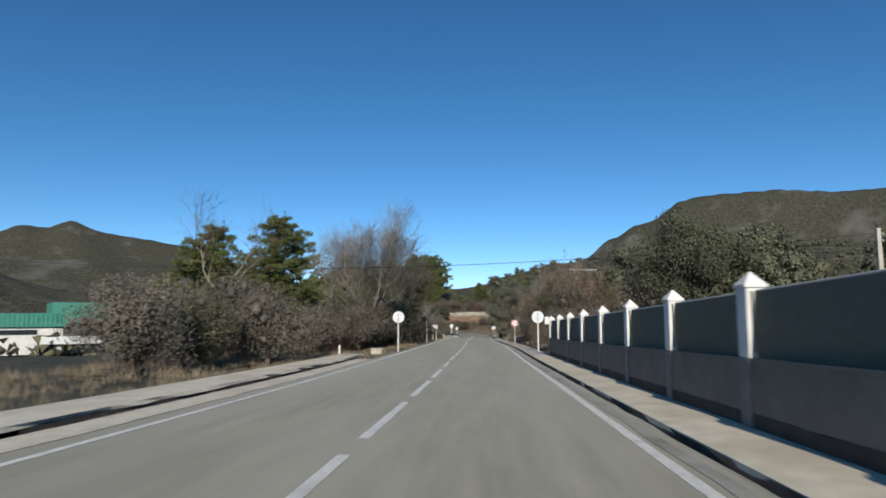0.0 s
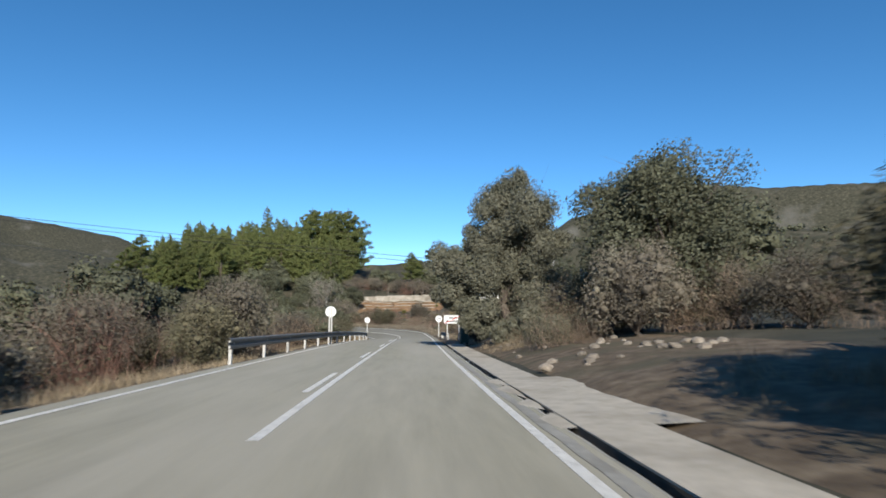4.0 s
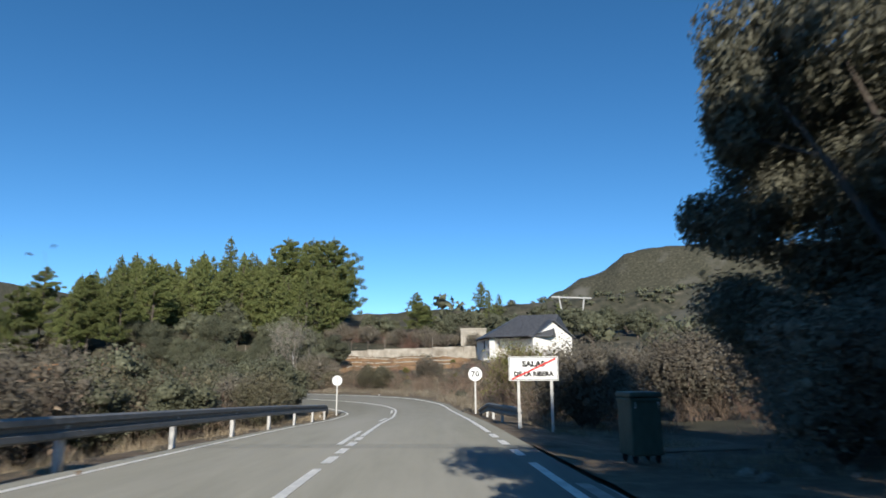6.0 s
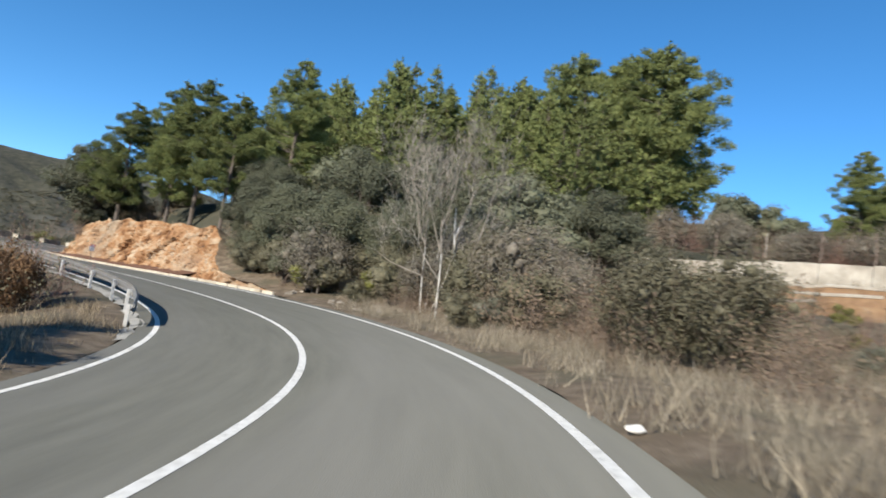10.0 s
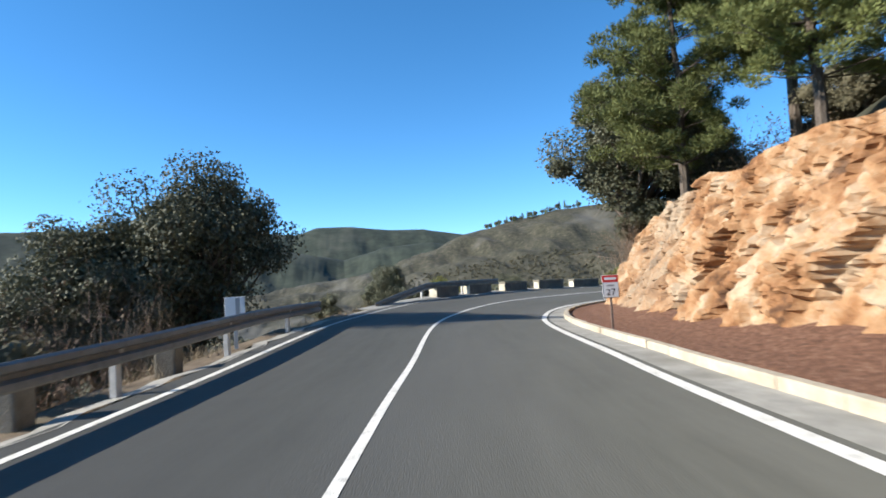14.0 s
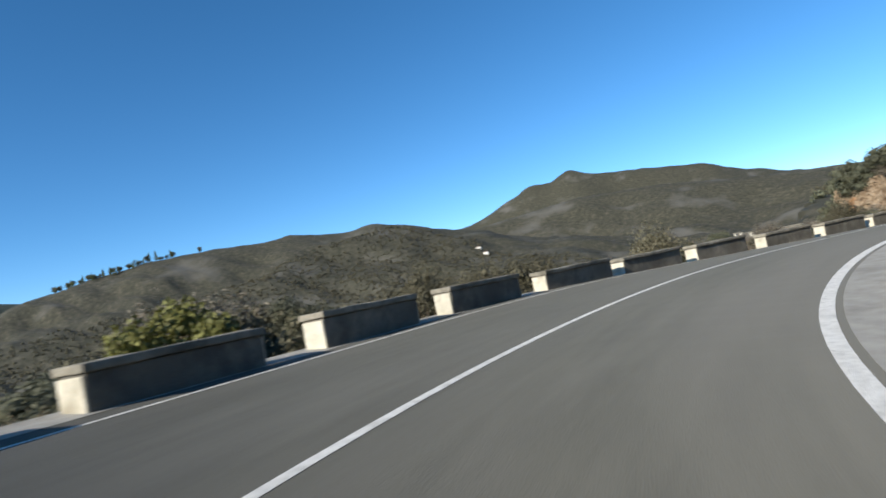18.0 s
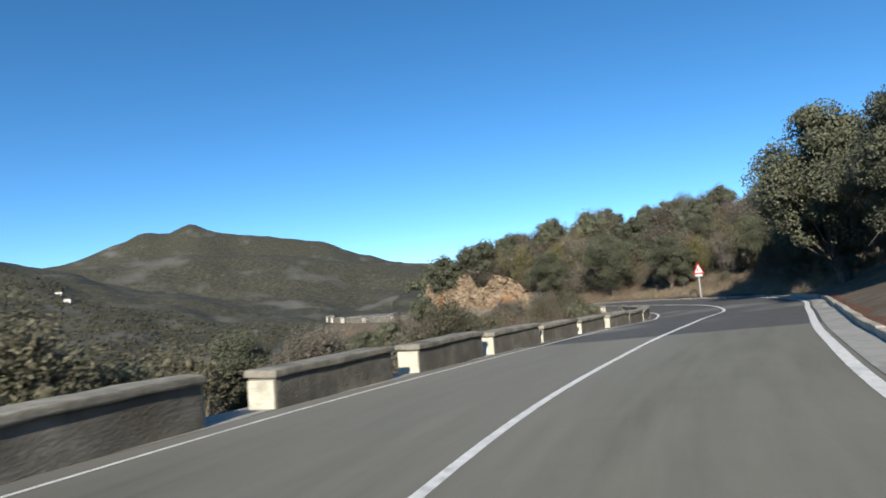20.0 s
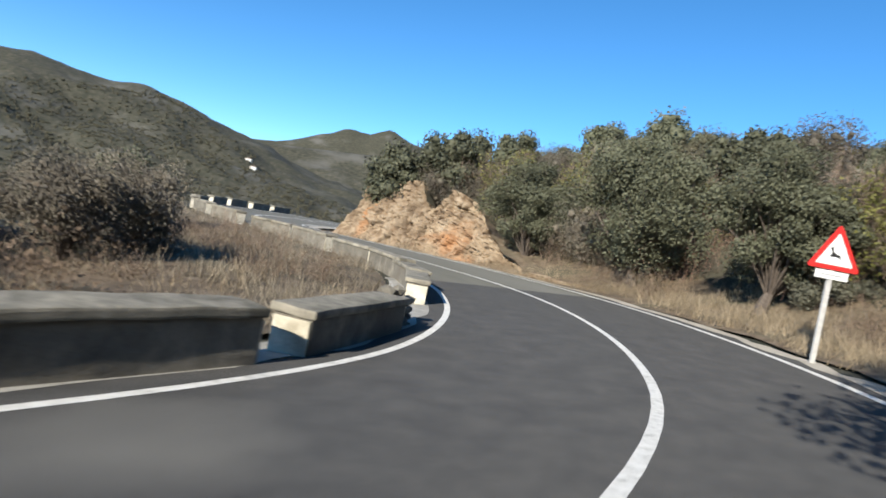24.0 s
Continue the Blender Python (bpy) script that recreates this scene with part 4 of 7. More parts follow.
def km_sign(s, u):
    ob = empty("kilometre_sign", at_road(s, u, 0.02, 3), "small kilometre marker with a red header on a rusty post", "road sign")
    part("post", box(0.06, 0.035, 1.75, (0, 0.04, -0.3), 0.005), RUST_POST, ob)
    b = part("board", box(0.48, 0.02, 0.66, (0, 0.01, 0.98), 0.006), SIGN_WHITE, ob)
    part("header", box(0.47, 0.004, 0.20, (0, -0.003, 1.43), 0), SIGN_RED, b, "red header band")
    part("header_bar", box(0.34, 0.003, 0.07, (0, -0.008, 1.50), 0), SIGN_WHITE, b)
    part("line_bar", box(0.22, 0.003, 0.05, (0, -0.003, 1.31), 0), SIGN_GREY, b)
    text_part("numerals", "27", 0.26, 0, 1.14, -0.0025, b, SIGN_BLACK, 1.1)
    for sx, sz, x, z in ((0.47, 0.014, 0, 0.985), (0.014, 0.65, -0.228, 0.985), (0.014, 0.65, 0.228, 0.985)):
        part("border", box(sx, 0.003, sz, (x, -0.0015, z), 0), SIGN_BLACK, b)
    return ob


km_sign(248.15, 3.95).scale = (0.72, 0.72, 0.72)


def chevron_back(s, u):
    ob = empty("marker_board", at_road(s, u, -0.1, 10), "small white marker board behind the guard rail", "road sign")
    part("post", box(0.08, 0.04, 1.2, (0, 0.03, -0.4), 0.005), POST_METAL, ob)
    b = part("board", box(0.42, 0.02, 0.55, (0, 0, 0.6), 0.006), SIGN_WHITE, ob)
    part("grey_stripe", box(0.09, 0.003, 0.5, (0.06, -0.011, 0.62), 0), SIGN_GREY, b)
    return ob


chevron_back(248.3, -4.0)
for s, u, k in ((236.0, -4.25, 0.45), (238.6, -4.2, 0.4), (241.8, -4.15, 0.5), (245.4, -4.1, 0.42)):
    ob = empty("marker_stone", at_road(s, u, -0.25, 6), "low whitish concrete block under the guard rail", "block", "blocks under the guard rail")
    part("stone", box(0.35, 0.4, 0.62 * k / 0.42, (0, 0, 0), 0.04), BLOCK_MAT, ob)

# ---- kerbside bits on the straight ----
ob = empty("concrete_box", at_road(75.6, -4.3, -0.05, 5), "small pale concrete box on the verge", "box")
part("box_body", box(0.6, 0.45, 0.34, (0, 0, -0.08), 0.03), CONCRETE, ob)
part("box_lid", box(0.66, 0.5, 0.05, (0, 0, 0.26), 0.015), CONCRETE, ob)
ob = empty("marker_post", at_road(74.5, -6.05, 0.0), "short white marker post on dry grass", "post")
part("post_body", box(0.1, 0.1, 0.55, (0, 0, -0.1), 0.015), WHITE_PAINT, ob)


def waste_bin(s, u):
    ob = empty("waste_bin", at_road(s, u, -0.15, 8), "dark green wheeled waste container under the tree", "bin")
    body = part("bin_body", box(1.1, 0.85, 1.05, (0, 0, 0.14), 0.05, taper=1.0), BIN_GREEN, ob)
    part("lid", box(1.18, 0.95, 0.10, (0, -0.02, 1.19), 0.04), BIN_GREEN, ob)
    part("lip", box(1.16, 0.92, 0.05, (0, 0, 1.12), 0.01), BIN_GREEN, body)
    for x in (-0.42, 0.42):
        for y in (-0.3, 0.3):
            bm = disc(0.09, 0.05, 16, y + 0.025, 0.09)
            bmesh.ops.translate(bm, verts=bm.verts, vec=(x, 0, 0))
            part("wheel", bm, RUBBER, ob)
        part("handle", tube([(x, -0.47, 1.0), (x, -0.52, 1.05), (x, -0.47, 1.1)], [0.015] * 3, 6), POST_METAL, ob)
    return ob


waste_bin(155.2, 5.05).scale = (0.48, 0.6, 0.88)


# ---- rock cuttings ----
def rock_face(name, s0, s1, toes, tops, heights, label, seed, toe_lift=-0.1, mat=ROCK, rugged=1.0):
    """heights: (s, metres) along the cutting. Broken slabs lean across the face."""
    ss = np.arange(s0, s1, 0.08)
    rows = 64
    hk, hv = [h[0] for h in heights], [h[1] for h in heights]
    vs, fs = [], []

    def rnd(i, j, k):
        return noise.cell(Vector((i * 1.37 + 0.5, j * 2.11 + 0.5, k * 3.7 + seed)))
    for s in ss:
        H = float(np.interp(s, hk, hv)) + noise.noise(Vector((s * 0.5, seed, 0))) * 0.35
        toe, top_u = (float(np.interp(s, [q[0] for q in rows_], [q[1] for q in rows_])) for rows_ in (toes, tops))
        lean = top_u - toe
        for j in range(rows):
            t = j / (rows - 1)
            h = t * H
            wob = Vector((noise.noise(Vector((s * 0.8, h * 0.8, seed))), noise.noise(Vector((s * 0.8, h * 0.8, seed + 9))), 0)) * 0.35
            d = 0.0
            # slabs that climb across the face, each stepping out over the next, and cross joints
            for lay, (fs_, fh, amp, cut) in enumerate(((0.75, 0.5, 0.27, 0.35), (1.9, 1.1, 0.12, 0.8), (3.4, 2.3, 0.085, 1.5))):
                q = s * fs_ + h * fh + wob.x * (0.8 + lay)
                i = math.floor(q)
                along_q = (h * fs_ - s * fh) * cut + 3.3 * rnd(i, lay, 1) + wob.y
                j = math.floor(along_q)
                e = min(q - i, 1 - q + i, (along_q - j) * 1.2, (1 - along_q + j) * 1.2)
                d += rugged * amp * (rnd(i, j, lay) - 0.5 + 0.55 * (q - i)) - rugged * amp * 0.45 * max(0.0, 1 - e / 0.09)
            d += noise.noise(Vector((s * 0.25, h * 0.4, seed))) * 0.45 + noise.noise(Vector((s * 6, h * 4, seed))) * 0.06
            fade = max(0.0, min(1, (s - s0) / 2.5, (s1 - s) / 2.0)) * (1 - max(0, (t - 0.92) / 0.08) * 0.7)
            u = toe + lean * (t ** 0.9) * min(1.0, H / 2.6) - d * fade * (0.3 + 0.7 * min(1, t * 4))
            vs.append(spot(s, max(u, toe - 0.45), toe_lift + h))
        g = spot(s, top_u + 2.2)
        vs.append(Vector((g.x, g.y, ground_at(g.x, g.y) - 0.25)))
    n = rows + 1
    for i in range(len(ss) - 1):
        fs += [(i * n + j, (i + 1) * n + j, (i + 1) * n + j + 1, i * n + j + 1) for j in range(n - 1)]
    ob = mesh_ob(name, vs, fs, mat)
    # earth over the top of the rock
    ob.data.materials.append(SOIL)
    for i, face in enumerate(ob.data.polygons):
        face.material_index = 1 if i % (n - 1) == n - 2 else 0
    return tagged(ob, label, "rock", kind="structure")


def ground_at(x, y):
    """Ground height by the built grid."""
    i = int(np.clip(np.searchsorted(gx, x) - 1, 0, nx - 2))
    j = int(np.clip(np.searchsorted(gy, y) - 1, 0, ny - 2))
    tx, ty = (x - gx[i]) / (gx[i + 1] - gx[i]), (y - gy[j]) / (gy[j + 1] - gy[j])
    return float(Zg[j, i] * (1 - tx) * (1 - ty) + Zg[j, i + 1] * tx * (1 - ty) + Zg[j + 1, i] * (1 - tx) * ty + Zg[j + 1, i + 1] * tx * ty)


rock_face("rock_cutting", 228, 280, [(228, 4.9), (258, 4.9), (266, 4.7)], [(228, 7.2), (258, 7.2), (268, 6.3)],
          [(228, 0.1), (232, 0.4), (235, 0.8), (236.5, 1.4), (237.6, 2.4), (239, 3.4), (246, 3.7), (254, 3.5), (260, 3.5), (265, 3.0), (268, 2.8), (272, 2.0), (276, 1.1), (280, 0.4)], "bright ochre rock cutting with slanting slabs beside the road", 3, rugged=1.15)
rock_face("rock_cutting", 355, 381, [(355, 5.0), (362, 5.3), (366, 5.6), (371, 5.7), (381, 5.0)], [(355, 6.2), (362, 6.8), (366, 7.6), (371, 8.0), (381, 7.0)],
          [(355, 0.2), (359, 0.3), (361, 0.9), (362.8, 1.8), (364.2, 3.4), (366, 3.8), (367.3, 2.6), (368.6, 2.9), (370, 4.0), (374, 4.3), (378, 4.0), (381, 2.4)], "pale tan rock outcrop beyond the bend", 5, mat=PALE_ROCK, rugged=1.9)


# ---- bare soil along the verges ----
def verge_soil(s0, s1, u0, u1, label, seed, mat=None):
    r = random.Random(seed)
    ss = np.linspace(s0, s1, int((s1 - s0) / 0.8) + 1)
    cols = 9
    vs, fs = [], []
    for s in ss:
        w = r.uniform(-0.5, 0.5) + 0.6 * math.sin(s * 0.7 + seed)
        for j in range(cols):
            u = u0 + (u1 - u0 + (w if j == cols - 1 else w * j / cols)) * j / (cols - 1)
            p = spot(s, u)
            z = ground_at(p.x, p.y) + (-0.05 if j == cols - 1 else 0.11 if j else 0.07)
            if j == 0 and seed == 1:
                z = p.z - 0.08
            vs.append(Vector((p.x, p.y, z + 0.02 * noise.noise(Vector((p.x * 2, p.y * 2, 0))))))
    for i in range(len(ss) - 1):
        fs += [(i * cols + j, (i + 1) * cols + j, (i + 1) * cols + j + 1, i * cols + j + 1) for j in range(cols - 1)]
    return tagged(mesh_ob("verge_soil", vs, fs, mat or SOIL, smooth=True), label, "verge", kind="structure")


verge_soil(92, 149.5, 4.55, 11, "brown stony soil above the pavement", 1)
verge_soil(73.2, 92.4, 4.55, 10, "brown stony earth beside the garden wall", 1)
verge_soil(149, 158.6, 3.75, 11, "trodden gravelly earth under the tree", 8)
verge_soil(158, 226, 3.5, 9.5, "brown bare soil under dry grass", 2)
verge_soil(225, 238, 4.5, 6.6, "brown soil at the foot of the bushes", 7)
verge_soil(300, 385, 3.95, 8.5, "brown soil on the bank round the bend", 3)
verge_soil(66, 214, -3.55, -8.0, "brown soil along the road edge", 4)
verge_soil(334, 380, -4.35, -9.5, "brown soil on the mound inside the bend", 5)
verge_soil(214, 334, -3.75, -8, "brown soil behind the rail and parapet", 6)


# ---- buildings ----
def gable_house():
    """The white house with a dark roof above the road."""
    base, slab_z, eave = 3.2, 5.15, 7.65
    ob = empty("house", pose(0, 0, 0), "white rendered house with a dark slate roof", "house")

    def prism(name, foot, z0, z1, mat, label=""):
        bm = bmesh.new()
        lo, hi = [bm.verts.new((x, y, z0)) for x, y in foot], [bm.verts.new((x, y, z1)) for x, y in foot]
        bm.faces.new(list(reversed(lo)))
        bm.faces.new(hi)
        n = len(foot)
        for i in range(n):
            bm.faces.new((lo[i], lo[(i + 1) % n], hi[(i + 1) % n], hi[i]))
        bmesh.ops.recalc_face_normals(bm, faces=bm.faces)
        return part(name, bm, mat, ob, label)

    def slab(name, pts, thick=0.14, mat=SLATE):
        bm = bmesh.new()
        f = bm.faces.new([bm.verts.new(p) for p in pts])
        ext = bmesh.ops.extrude_face_region(bm, geom=[f])
        bmesh.ops.translate(bm, verts=[v for v in ext["geom"] if isinstance(v, bmesh.types.BMVert)], vec=(0, 0, thick))
        bmesh.ops.recalc_face_normals(bm, faces=bm.faces)
        return part(name, bm, mat, ob)
    A, C, B = Vector((24.3, 185.4, 0)), Vector((25.2, 179.2, 0)), Vector((29.9, 176.3, 0))
    front = (B - C).normalized()
    inn = Vector((-front.y, front.x, 0))
    side = (A - C).normalized()
    back = B + inn * 9.0
    # the recessed terrace is open between the left room and the wing
    room = C + front * 0.7
    prism("wall", [tuple(v[:2]) for v in (C, room, room + inn * 1.7, B + inn * 1.7, B + inn * 9.0, A)], base, eave, WHITE_PAINT)
    prism("terrace_slab", [tuple(v[:2]) for v in (room - front * 1.45 - inn * 0.12, B - inn * 0.12, B + inn * 1.68, room + inn * 1.68)], slab_z - 0.22, slab_z, WHITE_PAINT)
    prism("undercroft", [tuple(v[:2]) for v in (room + inn * 1.2, B + inn * 1.2, B + inn * 1.66, room + inn * 1.66)], base, slab_z - 0.23, OLD_WALL, "bare masonry below the terrace")
    # balustrade along the terrace
    rail = part("balustrade", tube([room + Vector((0, 0, slab_z + 0.86)), B + Vector((0, 0, slab_z + 0.86))], [0.06, 0.06], 6), WHITE_PAINT, ob)
    prof = [(0.035, 0), (0.05, 0.12), (0.075, 0.3), (0.04, 0.55), (0.045, 0.84)]
    bl, n = None, 16
    for k in range(n):
        if bl is None:
            bl = part("baluster", tube([(0, 0, z) for r, z in prof], [r for r, z in prof], 8), WHITE_PAINT, rail)
            q = bl
        else:
            q = new("baluster", bl.data)
            q.parent = rail
        q.matrix_local = Matrix.Translation(room.lerp(B, (k + 0.5) / n) + Vector((0, 0, slab_z)))
    for k in (0.0, 0.5, 1.0):
        p = room.lerp(B, k)
        part("pier", box(0.2, 0.2, 1.0, (p.x, p.y, slab_z), 0.01, turn=math.atan2(front.y, front.x)), WHITE_PAINT, rail)
    # wing with its gable towards the road
    w = Vector((0.965, 0.26, 0))
    wi = Vector((-w.y, w.x, 0))
    G = B + w * 0.1 - wi * 0.5
    G2 = G + w * 5.4
    prism("wing_wall", [tuple(v[:2]) for v in (G, G2, G2 + wi * 7.0, G + wi * 7.0)], base, eave, WHITE_PAINT)
    bm = bmesh.new()
    mid = (G + G2) / 2
    f = bm.faces.new([bm.verts.new(v) for v in (G + Vector((0, 0, eave)), G2 + Vector((0, 0, eave)), mid + Vector((0, 0, eave + 1.85)))])
    ext = bmesh.ops.extrude_face_region(bm, geom=[f])
    bmesh.ops.translate(bm, verts=[v for v in ext["geom"] if isinstance(v, bmesh.types.BMVert)], vec=wi * 6.0)
    bmesh.ops.recalc_face_normals(bm, faces=bm.faces)
    part("gable", bm, WHITE_PAINT, ob)
    up = Vector((0, 0, 1))
    for a, b in ((G - w * 0.35, mid), (G2 + w * 0.35, mid)):
        lo, hi = a + up * (eave - 0.2), b + up * (eave + 1.98)
        slab("wing_roof", [lo - wi * 0.4, hi - wi * 0.4, hi + wi * 6.4, lo + wi * 6.4])
    # hipped main roof
    e0, e1, e2, e3 = C - front * 0.45 - inn * 0.55, B + front * 2.6 - inn * 0.55 + inn * 1.2, back + inn * 0.4 + front * 2.6, A - front * 0.5 + inn * 0.4
    r0, r1 = C + front * 2.7 + inn * 3.6, B + front * 2.2 + inn * 4.4
    lift, top = up * eave, up * (eave + 2.9)
    slab("roof", [e0 + lift, B - inn * 0.55 + lift, e1 + lift, r1 + top, r0 + top])
    slab("roof", [e2 + lift, e3 + lift, r0 + top, r1 + top])
    slab("roof", [e3 + lift, e0 + lift, r0 + top])
    slab("roof", [e1 + lift, e2 + lift, r1 + top])
    gut = part("gutter_pipe", tube([e3 + lift + up * 0.05, e0 + lift + up * 0.05, B - inn * 0.6 + lift + up * 0.05], [0.06] * 3, 6), SIGN_BLACK, ob)
    part("downpipe", tube([C - front * 0.08 + up * eave, C - front * 0.08 + up * base], [0.05, 0.05], 8), SLATE, gut)
    # shuttered window on the side wall
    wc = C.lerp(A, 0.45) + Vector((-side.y, side.x, 0)) * 0.02
    win = part("window", box(1.25, 0.12, 1.2, (wc.x, wc.y, slab_z + 1.0), 0.01, turn=math.atan2(side.y, side.x)), SLATE, ob, "dark window surround")
    wc = wc + Vector((-side.y, side.x, 0)) * 0.07
    part("shutter", box(1.0, 0.05, 0.98, (wc.x, wc.y, slab_z + 1.11), 0, turn=math.atan2(side.y, side.x)), SIGN_WHITE, win, "closed white shutter")
    for k in range(7):
        p = G + w * (1.0 + 0.6 * k) - wi * 0.02
        part("stone_patch", box(0.5, 0.06, 0.3, (p.x, p.y, slab_z + 0.2 + 0.4 * (k % 4)), 0.02, turn=math.atan2(w.y, w.x)), OLD_WALL, ob)
    return ob


gable_house()


def shed(x, y, z, w, d, h, turn, label, mat):
    ob = empty("shed", pose(x, y, z, 0, 0, turn), label, "shed")
    part("wall", box(w, d, h, (0, 0, -0.6), 0.03), mat, ob)
    part("roof", box(w + 0.2, d + 0.2, 0.14, (0, 0, h - 0.6), 0.02), CONCRETE, ob)
    return ob


shed(25.1, 197.0, 8.0, 3.9, 3.2, 2.5, -8, "small grey concrete shed by the retaining wall", OLD_WALL)


def retaining_wall():
    ob = empty("retaining_wall", Matrix(), "long pale retaining wall topped by rusty fence posts", "wall", kind="structure")
    line = [Vector(p) for p in ((24.7, 185.9, 7.0), (14.0, 188.6, 6.75), (6.8, 190.2, 6.45), (0.8, 186.6, 6.0), (-3.8, 181.8, 5.6), (-7.5, 179.5, 5.3))]
    r = random.Random(3)
    for a, b in zip(line, line[1:]):
        d = b - a
        n = max(1, round(math.hypot(d.x, d.y) / 2.3))
        turn = math.atan2(d.y, d.x)
        L = math.hypot(d.x, d.y) / n
        for i in range(n):
            p, q = a + d * ((i + 0.5) / n), a + d * (i / n)
            bm = box(L - 0.02, 0.35, 3.4 + r.uniform(-0.05, 0.05), (0, 0, -3.4), 0.02)
            bmesh.ops.subdivide_edges(bm, edges=[e for e in bm.edges if e.calc_length() > 0.5], cuts=4, use_grid_fill=True)
            for v in bm.verts:
                v.co += Vector((0, noise.noise(v.co * 1.5 + q) * 0.05, noise.noise(v.co * 1.1 + q * 1.7) * 0.05))
            w = part("wall_panel", bm, OLD_WALL, ob)
            w.matrix_world = Matrix.Translation(p) @ Matrix.Rotation(turn, 4, "Z")
            f = part("fence_post", tube([(0, 0, -0.3), (0.02, 0, 0.7), (r.uniform(-0.06, 0.06), 0, 1.5)], [0.03] * 3, 6), PALE_BARK if i % 2 else RUST_POST, ob)
            f.matrix_world = Matrix.Translation(q)
        for k in range(3):
            part("fence_wire", tube([a + Vector((0, 0, 0.5 + 0.42 * k)), (a + b) / 2 + Vector((0, 0, 0.47 + 0.42 * k)), b + Vector((0, 0, 0.5 + 0.42 * k))], [0.007] * 3, 4), RUST_POST, ob)
    return ob


retaining_wall()

# earth terraces held by pale boards below the wall
terrace = empty("earth_terraces", Matrix(), "orange bare earth terraces below the retaining wall", "terrace", kind="structure")
FOOT = [Vector(p) for p in ((23.6, 184.2, 0), (14.0, 187.6, 0), (6.8, 189.4, 0), (1.4, 185.8, 0))]
DOWN = [Vector(p).normalized() for p in ((-0.3, -1, 0), (-0.3, -1, 0), (0.15, -1, 0), (0.5, -0.9, 0))]
vs, fs = [], []
n, cols = 60, 25
for i in range(n + 1):
    t = i / n * 2.9999
    k = int(t)
    p, d = FOOT[k].lerp(FOOT[k + 1], t - k), DOWN[k].lerp(DOWN[k + 1], t - k)
    for j in range(cols):
        q = p + d * (j / (cols - 1) * 7.6)
        step = (j % 8) / 8
        z = ground_at(q.x, q.y) + (-0.3 if j == cols - 1 or i in (0, n) else 0.16 + 0.34 * step + 0.07 * noise.noise(q * 0.9) + 0.03 * noise.noise(q * 4))
        vs.append(Vector((q.x, q.y, z)))
for i in range(n):
    fs += [(i * cols + j, (i + 1) * cols + j, (i + 1) * cols + j + 1, i * cols + j + 1) for j in range(cols - 1)]
mesh_ob("earth_bank", vs, fs, EARTH, parent=terrace)
rt = random.Random(8)
for j in (7, 15, 23):
    i = 3
    while i < n - 4:
        m = rt.randint(5, 9)
        pts = [vs[k * cols + j] + Vector((0, 0, 0.04)) for k in range(i, min(n, i + m) + 1, 2)]
        if len(pts) > 1 and rt.random() < 0.8:
            part("board", tube(pts, [0.075] * len(pts), 5), OLD_WALL, terrace, "pale weathered edging board")
        i += m + rt.randint(0, 2)


def warehouse():
    ob = empty("warehouse", pose(-33, 66, 1.9, 0, 0, 38), "low white industrial building with a green metal roof", "building")
    part("wall", box(13, 9, 3.0, (-6, 4, 0), 0.02), WHITE_PAINT, ob)
    # the shade inside the open bay is a solid dark box
    part("bay_shade", box(6.0, 9, 3.4, (2.5, 4, 0), 0.02), GLASS_DARK, ob, "solid dark box for the shade in the open bay")
    part("roof", box(13.4, 9.6, 1.5, (-6, 4, 3.0), 0.03), GREEN_SHEET, ob, "green corrugated metal fascia")
    part("tall_roof", box(6.4, 9.6, 2.3, (2.5, 4, 3.4), 0.03), GREEN_SHEET, ob, "green corrugated metal fascia")
    part("window_band", box(4.0, 0.1, 0.5, (-4, -0.55, 2.2), 0.01), GLASS_DARK, ob)
    for k in range(30):
        part("rib", box(0.05, 0.06, 1.45, (-12.3 + 0.43 * k, -0.83, 3.02), 0), GREEN_SHEET, ob)
    return ob


warehouse()


def truck():
    ob = empty("flatbed_truck", pose(-27.0, 60.6, 2.35, 0, 0, 33), "white flatbed truck parked by the green-roofed building", "truck")
    bm = box(2.2, 2.2, 1.9, (3.2, 0, 0.75), 0.15)
    cab = part("cab", bm, PLASTIC_WHITE, ob)
    part("windscreen", box(0.05, 1.9, 0.75, (4.31, 0, 1.7), 0.01), GLASS_DARK, cab)
    part("side_window", box(1.0, 0.05, 0.65, (3.4, -1.11, 1.75), 0.01), GLASS_DARK, cab)
    part("bed", box(5.2, 2.3, 0.18, (-0.6, 0, 0.95), 0.02), PLASTIC_WHITE, ob)
    for y in (-1.12, 1.12):
        part("side_board", box(5.2, 0.06, 0.55, (-0.6, y, 1.12), 0.01), PLASTIC_WHITE, ob)
    part("chassis", box(7.0, 0.9, 0.25, (0.6, 0, 0.65), 0.02), SIGN_BLACK, ob)
    for x in (-1.8, 3.1):
        for y in (-0.95, 0.95):
            bm = disc(0.48, 0.28, 24, y + 0.14, 0.48)
            bmesh.ops.translate(bm, verts=bm.verts, vec=(x, 0, 0))
            w = part("wheel", bm, RUBBER, ob)
            bm = disc(0.24, 0.3, 20, y + 0.15, 0.48)
            bmesh.ops.translate(bm, verts=bm.verts, vec=(x, 0, 0))
            part("rim", bm, POST_METAL, w)
    return ob


truck()


